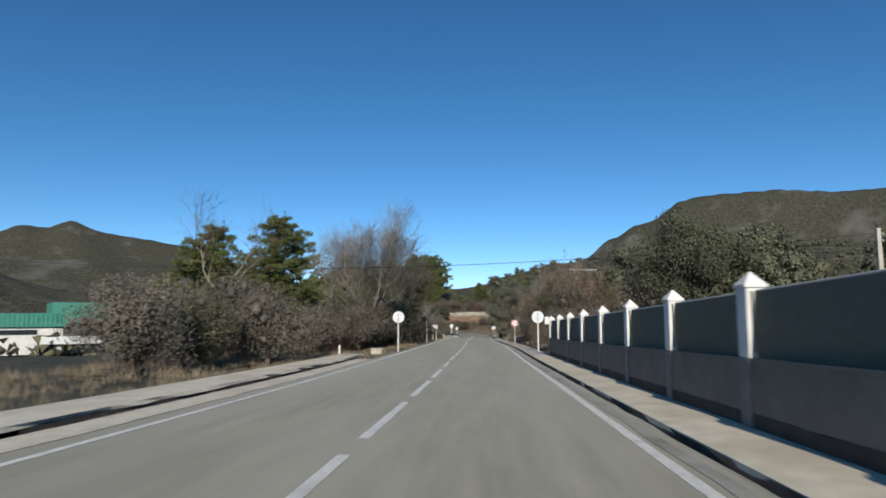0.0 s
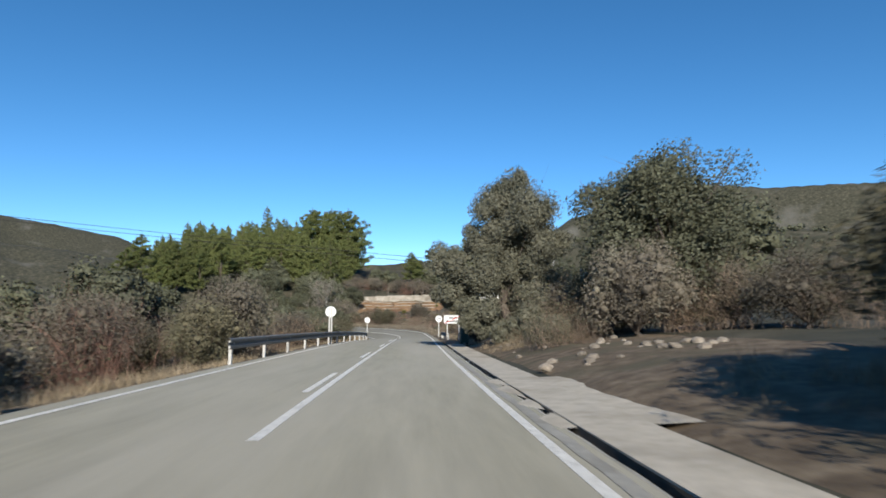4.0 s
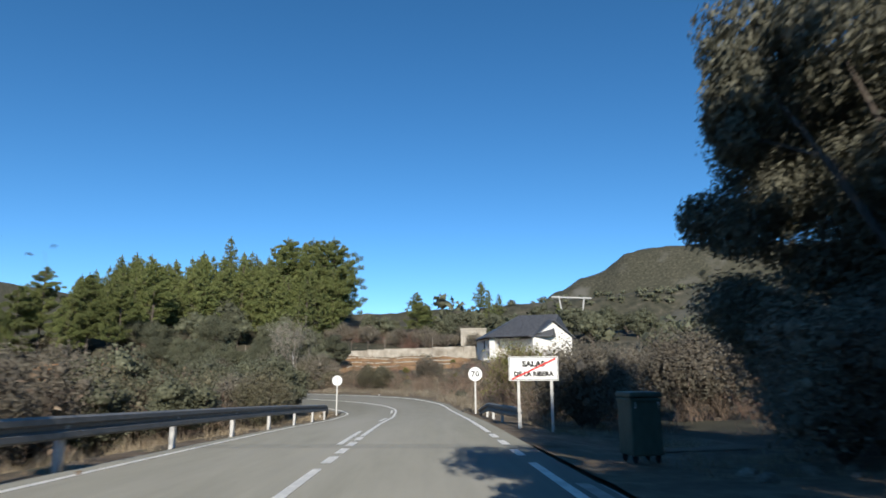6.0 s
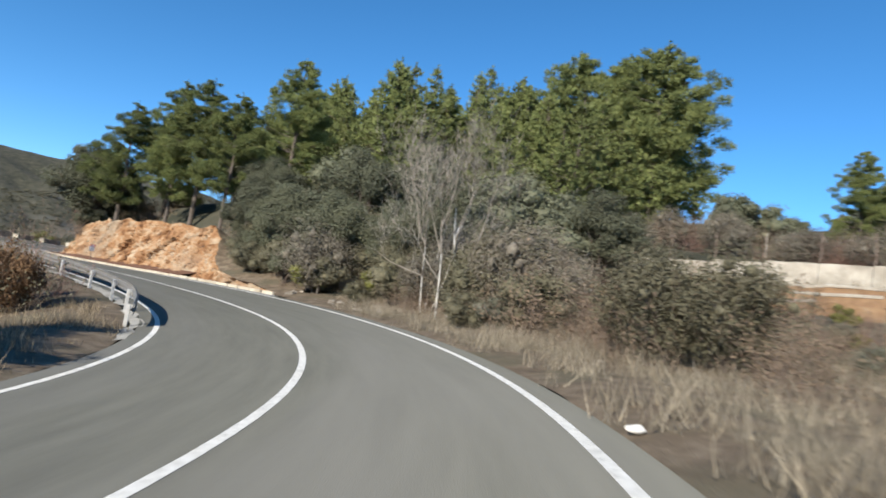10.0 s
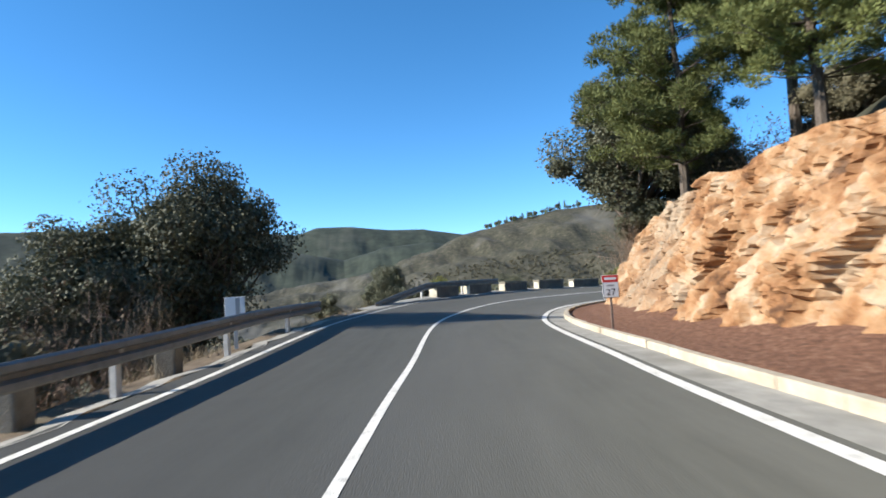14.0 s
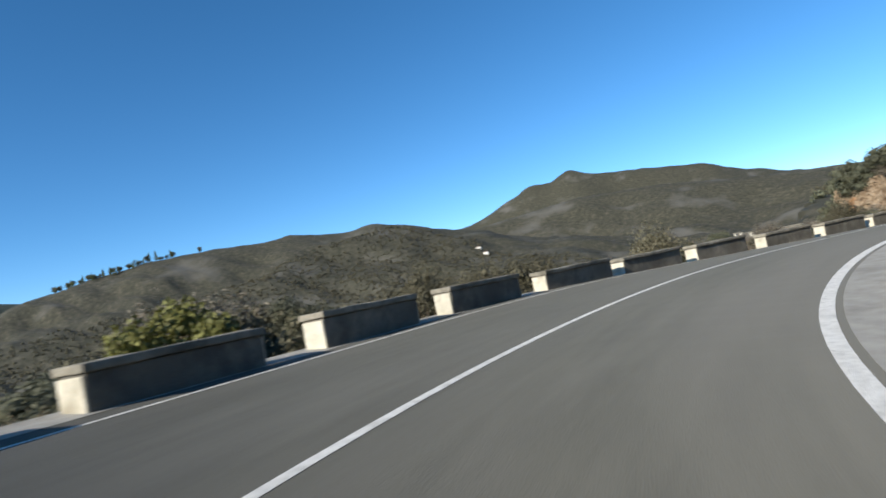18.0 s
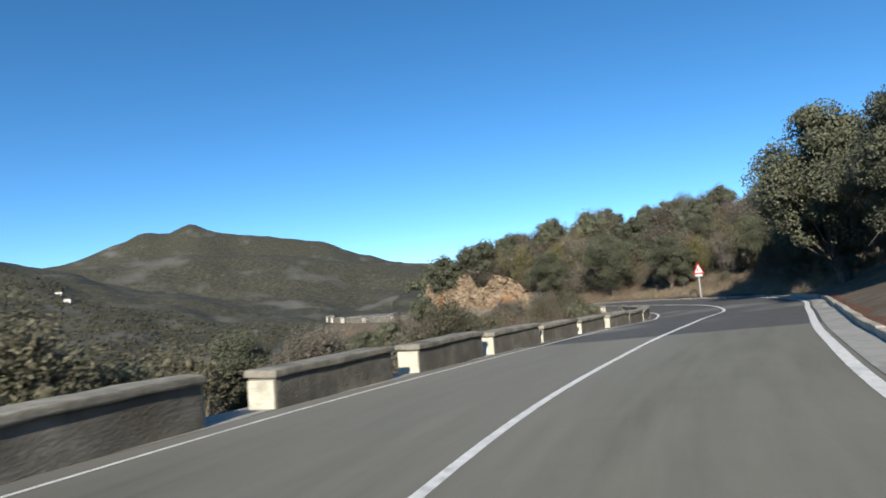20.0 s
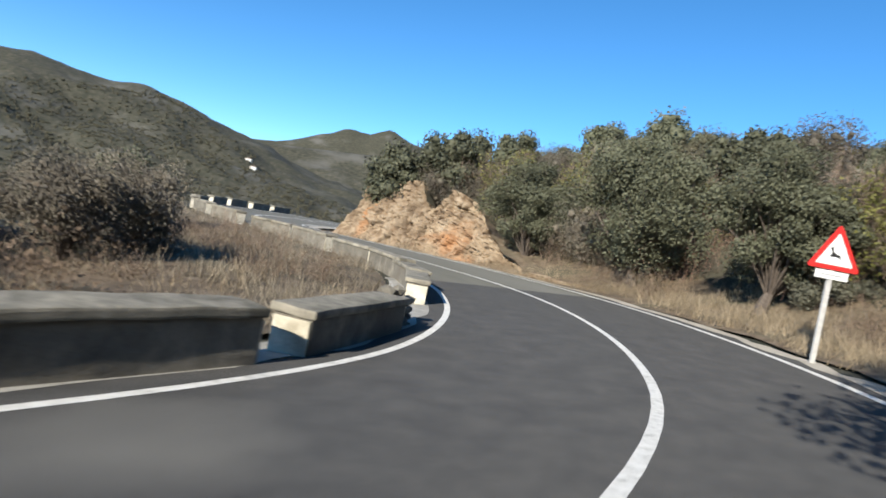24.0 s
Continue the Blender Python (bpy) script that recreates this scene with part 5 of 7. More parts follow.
def pylon(x, y, h):
    z = ground_at(x, y)
    ob = empty("power_pylon", pose(x, y, z, 0, 0, 14), "pale V-shaped steel power pylon on the hillside", "pylon")
    for sx in (-1, 1):
        part("leg", tube([(sx * 0.8, 0, -1), (sx * h * 0.22, 0, h)], [0.35, 0.25], 5), POST_METAL, ob)
        part("brace", tube([(sx * 1.2, 0, h * 0.35), (-sx * 1.5, 0, h * 0.5)], [0.12, 0.12], 4), POST_METAL, ob)
    part("crossarm", tube([(-h * 0.34, 0, h * 0.98), (h * 0.34, 0, h * 0.98)], [0.3, 0.3], 5), POST_METAL, ob)
    return ob


pylon(67.8, 298, 21)


def utility_pole(x, y, h):
    ob = empty("utility_pole", pose(x, y, ground_at(x, y)), "pale concrete utility pole among the shrubs", "pole")
    part("shaft", box(0.28, 0.22, h + 0.8, (0, 0, -0.8), 0.02, taper=0.6), CONCRETE, ob)
    for k in (0.3, 0.6):
        part("insulator", tube([(0.2, 0, h - k), (0.2, 0, h - k + 0.12)], [0.04, 0.03], 6), SIGN_GREY, ob)
    return ob


utility_pole(34.2, 118.9, 8.2)
utility_pole(-24, 104, 11.8)
utility_pole(24.5, 101.4, 3.6)
for k, dz in ((0, 0.0), (1, 0.25)):
    a, b = Vector((-24, 104, ground_at(-24, 104) + 11.4 + dz)), Vector((24.5, 101.4, ground_at(24.5, 101.4) + 3.2 + dz))
    pts = [a.lerp(b, i / 16) - Vector((0, 0, 0.25 * 4 * (i / 16) * (1 - i / 16))) for i in range(17)]
    ob = empty("overhead_cable", Matrix(), "thin dark overhead cable across the road", "cable", "cables across the road")
    part("wire", tube(pts, [0.014] * 17, 5), SIGN_BLACK, ob)


utility_pole(-15.0, 29.5, 6.2)
utility_pole(31.0, 25.5, 5.6)
a, b = Vector((-15.0, 29.5, ground_at(-15, 29.5) + 6.0)), Vector((31.0, 25.5, ground_at(31, 25.5) + 5.4))
ob = empty("overhead_cable", Matrix(), "thin dark overhead cable across the straight", "cable", "cables across the road")
part("wire", tube([a.lerp(b, i / 16) - Vector((0, 0, 1.1 * 4 * (i / 16) * (1 - i / 16))) for i in range(17)], [0.012] * 17, 5), SIGN_BLACK, ob)


# ---- plants ----
def ball(level):
    bm = bmesh.new()
    bmesh.ops.create_icosphere(bm, subdivisions=level, radius=1)
    v = np.array([tuple(q.co) for q in bm.verts])
    f = np.array([[q.index for q in p.verts] for p in bm.faces])
    bm.free()
    return v, f


BALL, BEAD = ball(2), ball(1)
OCTA = (np.array([(1, 0, 0), (-1, 0, 0), (0, 1, 0), (0, -1, 0), (0, 0, 1), (0, 0, -1)], float), np.array([(0, 2, 4), (2, 1, 4), (1, 3, 4), (3, 0, 4), (2, 0, 5), (1, 2, 5), (3, 1, 5), (0, 3, 5)]))


def leaf_mesh(name, cen, nor, length, width, r, mat, facing=None, cores=None, core=None):
    """Many small two-sided blades: places, ways they point, sizes, and if given the ways their faces look."""
    n = len(cen)
    if facing is not None:
        nor = np.cross(facing, r.normal(size=(n, 3)))
    nor = nor / (np.linalg.norm(nor, axis=1)[:, None] + 1e-9)
    side = np.cross(nor, facing if facing is not None else r.normal(size=(n, 3)))
    side /= np.linalg.norm(side, axis=1)[:, None] + 1e-9
    L, Wd = length[:, None], width[:, None]
    v = np.stack([cen - nor * L * 0.4 + side * Wd * 0.6, cen - nor * L * 0.4 - side * Wd * 0.6, cen + nor * L * 0.6], 1).reshape(-1, 3)
    f = np.arange(n * 3)
    if cores:
        # dense inner foliage: (place, radii) rows
        bv, bf = core or BALL
        c, k = np.array([q[0] for q in cores]), np.array([q[1] for q in cores])
        bump = 1 + r.uniform(-0.3, 0.3, (len(c), len(bv), 1))
        w = c[:, None, :] + bv[None] * k[:, None, :] * bump
        f = np.concatenate([f, (bf[None] + (n * 3 + np.arange(len(c)) * len(bv))[:, None, None]).ravel()])
        v = np.concatenate([v, w.reshape(-1, 3)])
    me = bpy.data.meshes.new(name)
    me.vertices.add(len(v))
    me.vertices.foreach_set("co", v.astype(np.float32).ravel())
    me.loops.add(len(f))
    me.loops.foreach_set("vertex_index", f.astype(np.int32))
    me.polygons.add(len(f) // 3)
    me.polygons.foreach_set("loop_start", np.arange(0, len(f), 3, dtype=np.int32))
    me.update()
    me.validate()
    me.materials.append(mat)
    return me


def add_mesh(name, me, parent, label=""):
    ob = new(name, me)
    ob.parent = parent
    if label:
        tagged(ob, label)
    if name in ("branchwork", "twig_mass", "stem_tangle", "foliage"):
        tagged(ob, kind="stuff")
    return ob


def sticks(name, segs, mat, flat=0.0):
    """Three-sided tapered sticks, rows of (a, b, radius at a, radius at b); those thinner than flat are single blades."""
    a, b = np.array([s[0] for s in segs], float), np.array([s[1] for s in segs], float)
    ra, rb = np.array([s[2] for s in segs], float), np.array([s[3] for s in segs], float)
    d = b - a
    d /= np.linalg.norm(d, axis=1)[:, None] + 1e-9
    ref = np.where(np.abs(d[:, 2:3]) < 0.9, np.array([[0, 0, 1.0]]), np.array([[1.0, 0, 0]]))
    p = np.cross(d, ref)
    p /= np.linalg.norm(p, axis=1)[:, None] + 1e-9
    q = np.cross(d, p)
    rings = []
    for c, rr in ((a, ra), (b, rb)):
        for k in range(3):
            t = k * math.tau / 3
            rings.append(c + (p * math.cos(t) + q * math.sin(t)) * rr[:, None])
    v = np.stack(rings, 1).reshape(-1, 3)
    n = len(segs)
    base = np.arange(n) * 6
    sets = [base[:, None] + np.array([[k, (k + 1) % 3, 3 + (k + 1) % 3, 3 + k]]) for k in range(3)]
    full = ra >= flat
    f = np.concatenate([sets[0], sets[1][full], sets[2][full]])
    me = bpy.data.meshes.new(name)
    me.vertices.add(n * 6)
    me.vertices.foreach_set("co", v.astype(np.float32).ravel())
    me.loops.add(len(f) * 4)
    me.loops.foreach_set("vertex_index", f.ravel().astype(np.int32))
    me.polygons.add(len(f))
    me.polygons.foreach_set("loop_start", np.arange(0, len(f) * 4, 4, dtype=np.int32))
    me.update()
    me.validate()
    me.materials.append(mat)
    return me


def branches(r, start, way, length, radius, depth, spread, segs, tips, up=0.15, kids=(3, 5), wander=0.16):
    """Grow a limb with side limbs; collects sticks and tips."""
    p, w = np.array(start, float), np.array(way, float) / np.linalg.norm(way)
    steps = 4 if depth else 2
    pts = [p]
    for i in range(steps):
        w = w + r.normal(size=3) * wander + np.array([0, 0, up])
        w /= np.linalg.norm(w)
        n = p + w * length / steps
        segs.append((p, n, radius * (1 - 0.7 * i / steps), radius * (1 - 0.7 * (i + 1) / steps)))
        p = n
        pts.append(p)
    tips.append((p, w))
    if depth:
        for _ in range(r.randint(kids[0], kids[1] + 1)):
            q = pts[r.randint(1, steps + 1)]
            k = w + r.normal(size=3) * spread
            branches(r, q, k, length * r.uniform(0.5, 0.75), radius * 0.42, depth - 1, spread, segs, tips, up, kids, wander)


def pine_tree(seed, H, R, low=0.3, round_top=0.5, tufts=5500, mat=PINE_LEAF, fine=1.0):
    r = np.random.RandomState(seed)
    ob = empty("pine_tree", Matrix(), "tall green pine with a tapered trunk", "tree", "pines")
    trunk = [(0, 0, -0.6)]
    for i in range(1, 9):
        trunk.append((r.normal() * 0.012 * H * i / 8, r.normal() * 0.012 * H * i / 8, H * 0.96 * i / 8))
    part("trunk", tube(trunk, [0.015 * H * (1 - 0.88 * i / 8) + 0.02 for i in range(9)], 8), BARK, ob)
    segs, cen, nor, face = [], [], [], []
    z = low * H
    clumps = []
    while z < H * 0.97:
        t = (z - low * H) / (H * (1 - low))
        rad = R * (1 - t ** (0.9 + round_top)) * (0.6 + 0.4 * min(1, t * 3 + 0.3)) + 0.12
        for _ in range(r.randint(5, 8)):
            a = r.uniform(0, math.tau)
            l = rad * r.uniform(0.45, 1.12)
            e = np.array([math.cos(a) * l, math.sin(a) * l, z + l * r.uniform(0.0, 0.4)])
            b = np.array([0, 0, z - 0.1 * l])
            mid = b + (e - b) * 0.5 + np.array([0, 0, -0.04 * l])
            segs.append((b, mid, 0.04 * (1.3 - t), 0.028))
            segs.append((mid, e, 0.028, 0.01))
            size = 0.30 + 0.10 * l * r.uniform(0.6, 1.3)
            clumps.append((e, size))
            for fk in np.arange(0.4, 0.95, 0.3) if l > 0.8 else ():
                clumps.append((b + (e - b) * fk + r.normal(size=3) * np.array([0.25, 0.25, 0.12]) * min(1.4, l * 0.6), size * r.uniform(0.8, 1.15)))
        z += H * 0.034 * r.uniform(0.7, 1.2)
    clumps += [(np.array([0, 0, H * (1 - 0.018 * k)]), 0.10 + 0.045 * k) for k in range(5)]
    vol = np.array([c[1] ** 2 for c in clumps])
    per = np.maximum(8, (tufts * vol / vol.sum()).astype(int))
    for (c, rad), m in zip(clumps, per):
        d = r.normal(size=(m, 3))
        d /= np.linalg.norm(d, axis=1)[:, None]
        k = rad * r.uniform(0.35, 1.0, m)[:, None]
        cen.append(c + d * k * np.array([1, 1, 0.6]))
        nor.append(d + np.array([0, 0, 0.7]) + r.normal(size=(m, 3)) * 0.3)
    cen, nor = np.concatenate(cen), np.concatenate(nor)
    n = len(cen)
    add_mesh("branchwork", sticks("branchwork", segs, BARK, 0.02), ob)
    add_mesh("crown", leaf_mesh("crown", cen, nor, r.uniform(0.26, 0.48, n) * fine * H / 15, r.uniform(0.09, 0.17, n) * fine ** 1.4 * H / 15, r, mat), ob)
    return ob


def broad_tree(name, seed, H, R, leaves, size, mat, label, trunk_h=0.25, lumps=26, gap=0.0, bark=BARK, group="", squash=0.8, narrow=0.0, slender=1.0, lump=(0.24, 0.42), lobes=None):
    """A broadleaf tree or bush: limbs reach out to lumps of small leaves with gaps between."""
    r = np.random.RandomState(seed)
    ob = empty(name, Matrix(), label, "tree" if H > 3.4 else "shrub", group)
    segs, tips = [], []
    th = H * trunk_h
    lean = r.normal(size=2) * 0.06 * H
    part("trunk", tube([(0, 0, -0.6), (lean[0] * 0.3, lean[1] * 0.3, th * 0.5), (lean[0], lean[1], th)], [0.035 * H + 0.02, 0.028 * H + 0.02, 0.022 * H + 0.015], 8), bark, ob)
    cen, nor = [], []
    mid = np.array([lean[0], lean[1], th + (H - th) * 0.5])
    cs = []
    for x, y, z, rad in lobes or ():
        # each lobe breaks up into smaller lumps
        for _ in range(lumps):
            d = r.normal(size=3)
            d /= np.linalg.norm(d)
            cs.append((np.array([x, y, z]) + d * rad * r.uniform(0.2, 0.95), rad * r.uniform(0.25, 0.6)))
    for i in range(0 if lobes else lumps):
        d = r.normal(size=3)
        d /= np.linalg.norm(d)
        k = r.uniform(0.3, 0.8)
        wide = R * (1 - narrow * (d[2] * k + 0.4))
        c = mid + d * np.array([wide, wide, (H - th) * 0.5]) * k
        c[2] = max(c[2], th * 0.55)
        cs.append((c, R * r.uniform(*lump)))
    for x, y, z, rad in lobes or ():
        c, a = np.array([x, y, z]), np.array([lean[0], lean[1], th])
        m = a + (c - a) * 0.55 + r.normal(size=3) * 0.25 + np.array([0, 0, 0.3])
        segs += [(a, m, 0.007 * H, 0.005 * H), (m, c, 0.005 * H, 0.002 * H)]
        for _ in range(10):
            segs.append((c, c + r.normal(size=3) * rad * 0.5, 0.0018 * H, 0.0008 * H))
    for c, rad in () if lobes else cs:
        a = np.array([lean[0], lean[1], th * r.uniform(0.75, 1.0)])
        m = a + (c - a) * 0.5 + r.normal(size=3) * 0.06 * R + np.array([0, 0, 0.05 * H])
        segs += [(a, m, 0.010 * H, 0.007 * H), (m, c, 0.007 * H, 0.003 * H)]
        for _ in range(4):
            segs.append((c, c + r.normal(size=3) * rad * 0.55, 0.003 * H, 0.001 * H))
    per = leaves // len(cs)
    for c, rad in cs:
        d = r.normal(size=(per, 3))
        d /= np.linalg.norm(d, axis=1)[:, None]
        bump = 1 + 0.22 * np.sin(d[:, 0] * 7 + c[0] * 5) * np.sin(d[:, 1] * 7 + c[1] * 5) * np.sin(d[:, 2] * 6 + c[2] * 3)
        k = (rad * bump * (1 - 0.5 * r.uniform(0, 1, per) ** 1.6))[:, None]
        cen.append(c + d * k * np.array([1, 1, squash]))
        nor.append(d + r.normal(size=(per, 3)) * 0.75 + np.array([0, 0, 0.2]))
    cen, nor = np.concatenate(cen), np.concatenate(nor)
    keep = cen[:, 2] > 0.02
    cen, nor = cen[keep], nor[keep]
    n = len(cen)
    add_mesh("branchwork", sticks("branchwork", segs, bark, 0.02), ob)
    add_mesh("crown", leaf_mesh("crown", cen, nor, r.uniform(0.8, 1.35, n) * size * slender ** -0.6, r.uniform(0.7, 1.1, n) * size * slender, r, mat, facing=nor, cores=[(c, rad * np.array([1, 1, squash]) * (0.22 if slender < 1 else 0.6)) for c, rad in cs if c[2] > rad * 0.5 and (slender < 1 or leaves < 50000)], core=BALL if leaves > 15000 else BEAD), ob)
    return ob


TALL = {}


def bare_tree(seed, H, label, twig=TWIG, bark=PALE_BARK, depth=3, spread=0.55, kids=(3, 5), leaf=None, stems=1, fat=0.005, bole=0.0, girth=0.022, wander=0.16, fan=0.12):
    r = np.random.RandomState(seed)
    ob = empty("bare_tree", Matrix(), label, "tree")
    segs, tips = [], []
    for k in range(stems):
        a = r.uniform(0, math.tau)
        a = a if not bole else k * math.tau / stems + r.uniform(-0.3, 0.3)
        branches(r, (math.cos(a) * 0.15 * (stems > 1), math.sin(a) * 0.15 * (stems > 1), bole * H * r.uniform(0.85, 1.1) - 0.4), (math.cos(a) * fan * stems, math.sin(a) * fan * stems, 1), H * (0.5 - 0.3 * bole), girth * H / stems ** 0.4, depth, spread, segs, tips, 0.12, kids, wander)
    if bole:
        segs.append((np.array([0, 0, -0.5]), np.array([0, 0, bole * H]), girth * H, girth * H * 0.75))
    thick = [s for s in segs if s[2] > 0.03]
    thin = [(a, b, max(ra, fat), max(rb, fat * 0.6)) for a, b, ra, rb in segs if ra <= 0.03]
    for p, w in tips[::1]:
        for _ in range(3):
            e = p + (w + r.normal(size=3) * 0.6) * H * 0.05
            thin.append((p, e, max(0.008, fat), max(0.003, fat * 0.5)))
    TALL[ob.name] = max(p[2] for p, w in tips)
    add_mesh("trunk", sticks("trunk", thick or segs[:4], bark), ob)
    add_mesh("twig_mass", sticks("twig_mass", thin, twig, 0.015), ob)
    if leaf:
        cen = np.array([p + r.normal(size=3) * 0.25 for p, w in tips for _ in range(3)])
        add_mesh("foliage", leaf_mesh("foliage", cen, r.normal(size=cen.shape), r.uniform(0.08, 0.16, len(cen)), r.uniform(0.06, 0.1, len(cen)), r, leaf), ob)
    return ob


def thicket(seed, H, R, stems, mat, label, leaf=None, leaves=500, name="bramble_shrub"):
    """A tangle of thin bare stems, with or without dead leaves."""
    r = np.random.RandomState(seed)
    ob = empty(name, Matrix(), label, "shrub", "roadside shrubs")
    segs = []
    cen = []
    for _ in range(stems):
        p = np.array([r.normal() * R * 0.4, r.normal() * R * 0.4, -0.15])
        w = np.array([r.normal() * 0.35, r.normal() * 0.35, 1.0])
        L = H * r.uniform(0.55, 1.1)
        rad = r.uniform(0.006, 0.016)
        for i in range(4):
            w = w + r.normal(size=3) * 0.24
            w[2] = max(w[2], 0.1)
            w /= np.linalg.norm(w)
            q = p + w * L / 4
            segs.append((p, q, rad, rad * 0.75))
            rad *= 0.75
            for _ in range(4):
                k = w + r.normal(size=3) * 0.75
                e = q + k * L * 0.11
                segs.append((q, e, rad * 0.6, 0.002))
                e2 = e + (k + r.normal(size=3) * 0.6) * L * 0.07
                segs.append((e, e2, 0.003, 0.0015))
                cen.append(e2)
            p = q
    add_mesh("stem_tangle", sticks("stem_tangle", segs, mat, 0.0055), ob)
    if leaf:
        cen = np.array(cen)[r.randint(0, len(cen), leaves)] + r.normal(size=(leaves, 3)) * 0.12
        add_mesh("foliage", leaf_mesh("foliage", cen, r.normal(size=(leaves, 3)), r.uniform(0.05, 0.12, leaves), r.uniform(0.03, 0.07, leaves), r, leaf), ob)
    return ob


USED = set()


def plant(ob, x, y, scale=1.0, turn=0.0, dz=0.0, stretch=1.0):
    """Sets the plant there: itself the first time, then a copy."""
    m = pose(x, y, ground_at(x, y) - 0.05 + dz, 0, 0, turn) @ Matrix.Diagonal((scale, scale, scale * stretch, 1))
    if ob.name not in USED:
        USED.add(ob.name)
        ob.matrix_world = m
        return ob
    c = copy_thing(ob, Matrix())
    c.matrix_world = m
    return c


def plant_to(ob, x, y, top, turn=0.0, H=6.0):
    """Sets a plant of height H there, scaled so that its crown ends at the height top."""
    return plant(ob, x, y, max(0.25, (top - ground_at(x, y)) / H), turn)


rp = random.Random(21)
pines = [pine_tree(31, 15, 3.9, 0.12, 0.8), pine_tree(32, 15, 3.9, 0.28, 1.1, 8000), pine_tree(33, 15, 3.5, 0.10, 0.6), pine_tree(34, 15, 4.7, 0.2, 1.9, 52000, fine=0.68), pine_tree(35, 15, 3.9, 0.3, 1.1, 90000, fine=0.45)]
OAK_LABEL = "dense grey-green holm oak with a rounded crown"
oaks = [broad_tree("holm_oak", 41 + i, 6.0, rr, 9000, 0.16, OAK_LEAF, OAK_LABEL, 0.09, nl, group="holm oaks", lump=(0.18, 0.4)) for i, (rr, nl) in enumerate(((2.9, 46), (2.5, 40), (3.2, 52)))]
near_oaks = [broad_tree("holm_oak", 45 + i, 6.0, rr, 60000, 0.073, OAK_LEAF, OAK_LABEL, 0.14, nl, group="holm oaks", lump=(0.14, 0.36)) for i, (rr, nl) in enumerate(((2.9, 84), (2.6, 72)))]
bushes = [broad_tree("evergreen_bush", 51, 2.4, 1.5, 9000, 0.072, OAK_LEAF, "low dark evergreen bush", 0.1, 22, group="evergreen bushes"),
          broad_tree("evergreen_bush", 52, 2.2, 1.7, 9000, 0.072, SCRUB_LEAF, "low dull green scrub bush", 0.1, 24, group="evergreen bushes"),
          broad_tree("evergreen_bush", 53, 2.0, 1.4, 5000, 0.09, GREY_LEAF, "low grey-green broom bush", 0.08, 20, group="evergreen bushes")]
yellow = broad_tree("yellowing_bush", 54, 2.4, 1.3, 7000, 0.08, YELLOW_LEAF, "yellow-green leafy bush beside the road", 0.12, 14, group="yellowing bushes")
rust_bush = broad_tree("rusty_bush", 55, 2.9, 1.5, 12000, 0.07, ORANGE_LEAF, "loose bush with rusty orange leaves", 0.1, 40, squash=1.1, slender=0.6, lump=(0.14, 0.34))
brush = [broad_tree(nm, 56 + i, 3.2, rr, 15000, 0.07, mat, lab, 0.08, nl, group="roadside brush", squash=1.1, slender=0.55)
         for i, (nm, rr, nl, mat, lab) in enumerate((("brown_brush", 1.9, 46, MIXED_LEAF, "dense brown winter brush beside the road"),
                                                     ("tall_brush", 2.2, 54, MIXED_LEAF, "broad brown-olive brush by the verge"),
                                                     ("olive_brush", 1.7, 40, SCRUB_LEAF, "dull olive brush beside the road")))]
thick = [thicket(61, 2.6, 1.5, 36, TWIG, "tangled bare brown roadside shrub", name="bare_shrub"), thicket(62, 2.2, 1.6, 36, TWIG, "tangled bare brown roadside shrub", BROWN_LEAF, 900, name="bramble_shrub"),
         thicket(63, 3.0, 1.5, 36, RED_TWIG, "reddish bare roadside shrub", name="reddish_shrub"), thicket(64, 1.6, 1.3, 34, TWIG, "low bare bramble with dead leaves", BROWN_LEAF, 700, name="low_bramble"),
         thicket(65, 2.6, 1.7, 36, TWIG, "half-bare scrub with dull leaves", SCRUB_LEAF, 1500, name="leafy_scrub")]


def road_plant(ob, s, u, scale=1.0, dz=0.0, stretch=1.0):
    p = spot(s, u)
    return plant(ob, p.x, p.y, scale, rp.uniform(0, 360), dz, stretch)


# single trees
big_bare = bare_tree(71, 9.5, "tall bare poplar with fine reddish twigs", GREY_TWIG, PALE_BARK, 4, 0.62, (5, 6), None, 5, 0.008, 0.34, 0.02, 0.12, 0.15)
pt = spot(86.5, -6.6)
plant_to(big_bare, pt.x, pt.y, 15.0, 70, TALL[big_bare.name])
for x, y, h in ((-3.7, 53, 13.0), (-10.4, 52.7, 12.6), (-8, 60, 10.5), (0.5, 62, 9.0)):
    plant(pines[3], x, y, h / 15, rp.uniform(0, 360), 0, 1.0)
LOBES = [(-3.9, -0.4, 4.9, 1.15), (-4.0, 0.3, 2.9, 0.9), (-0.2, 0.2, 9.2, 1.5), (0.2, 0.2, 6.7, 1.7), (-1.4, -0.2, 5.9, 1.3), (-1.2, 0.9, 7.9, 1.8), (1.1, -0.7, 8.2, 1.7), (2.1, 0.4, 6.1, 1.6), (0.0, 0.8, 4.6, 2.0),
         (-2.3, -0.5, 4.1, 1.4), (2.5, 0.9, 3.4, 1.5), (1.0, -1.1, 2.3, 1.6), (-3.0, 0.6, 2.6, 1.0), (-2.2, -1.0, 1.7, 1.2), (-2.0, 1.2, 6.0, 1.1)]
grey_tree = broad_tree("olive_tree", 44, 11.0, 4.6, 190000, 0.11, GREY_LEAF, "tall loose grey-green tree leaning over the verge", 0.2, 16, group="", squash=1.15, slender=0.6, lobes=LOBES)
plant(grey_tree, 20.3, 99.9, 0.88, 0)
plant(grey_tree, 22.6, 110.2, 0.72, 150)
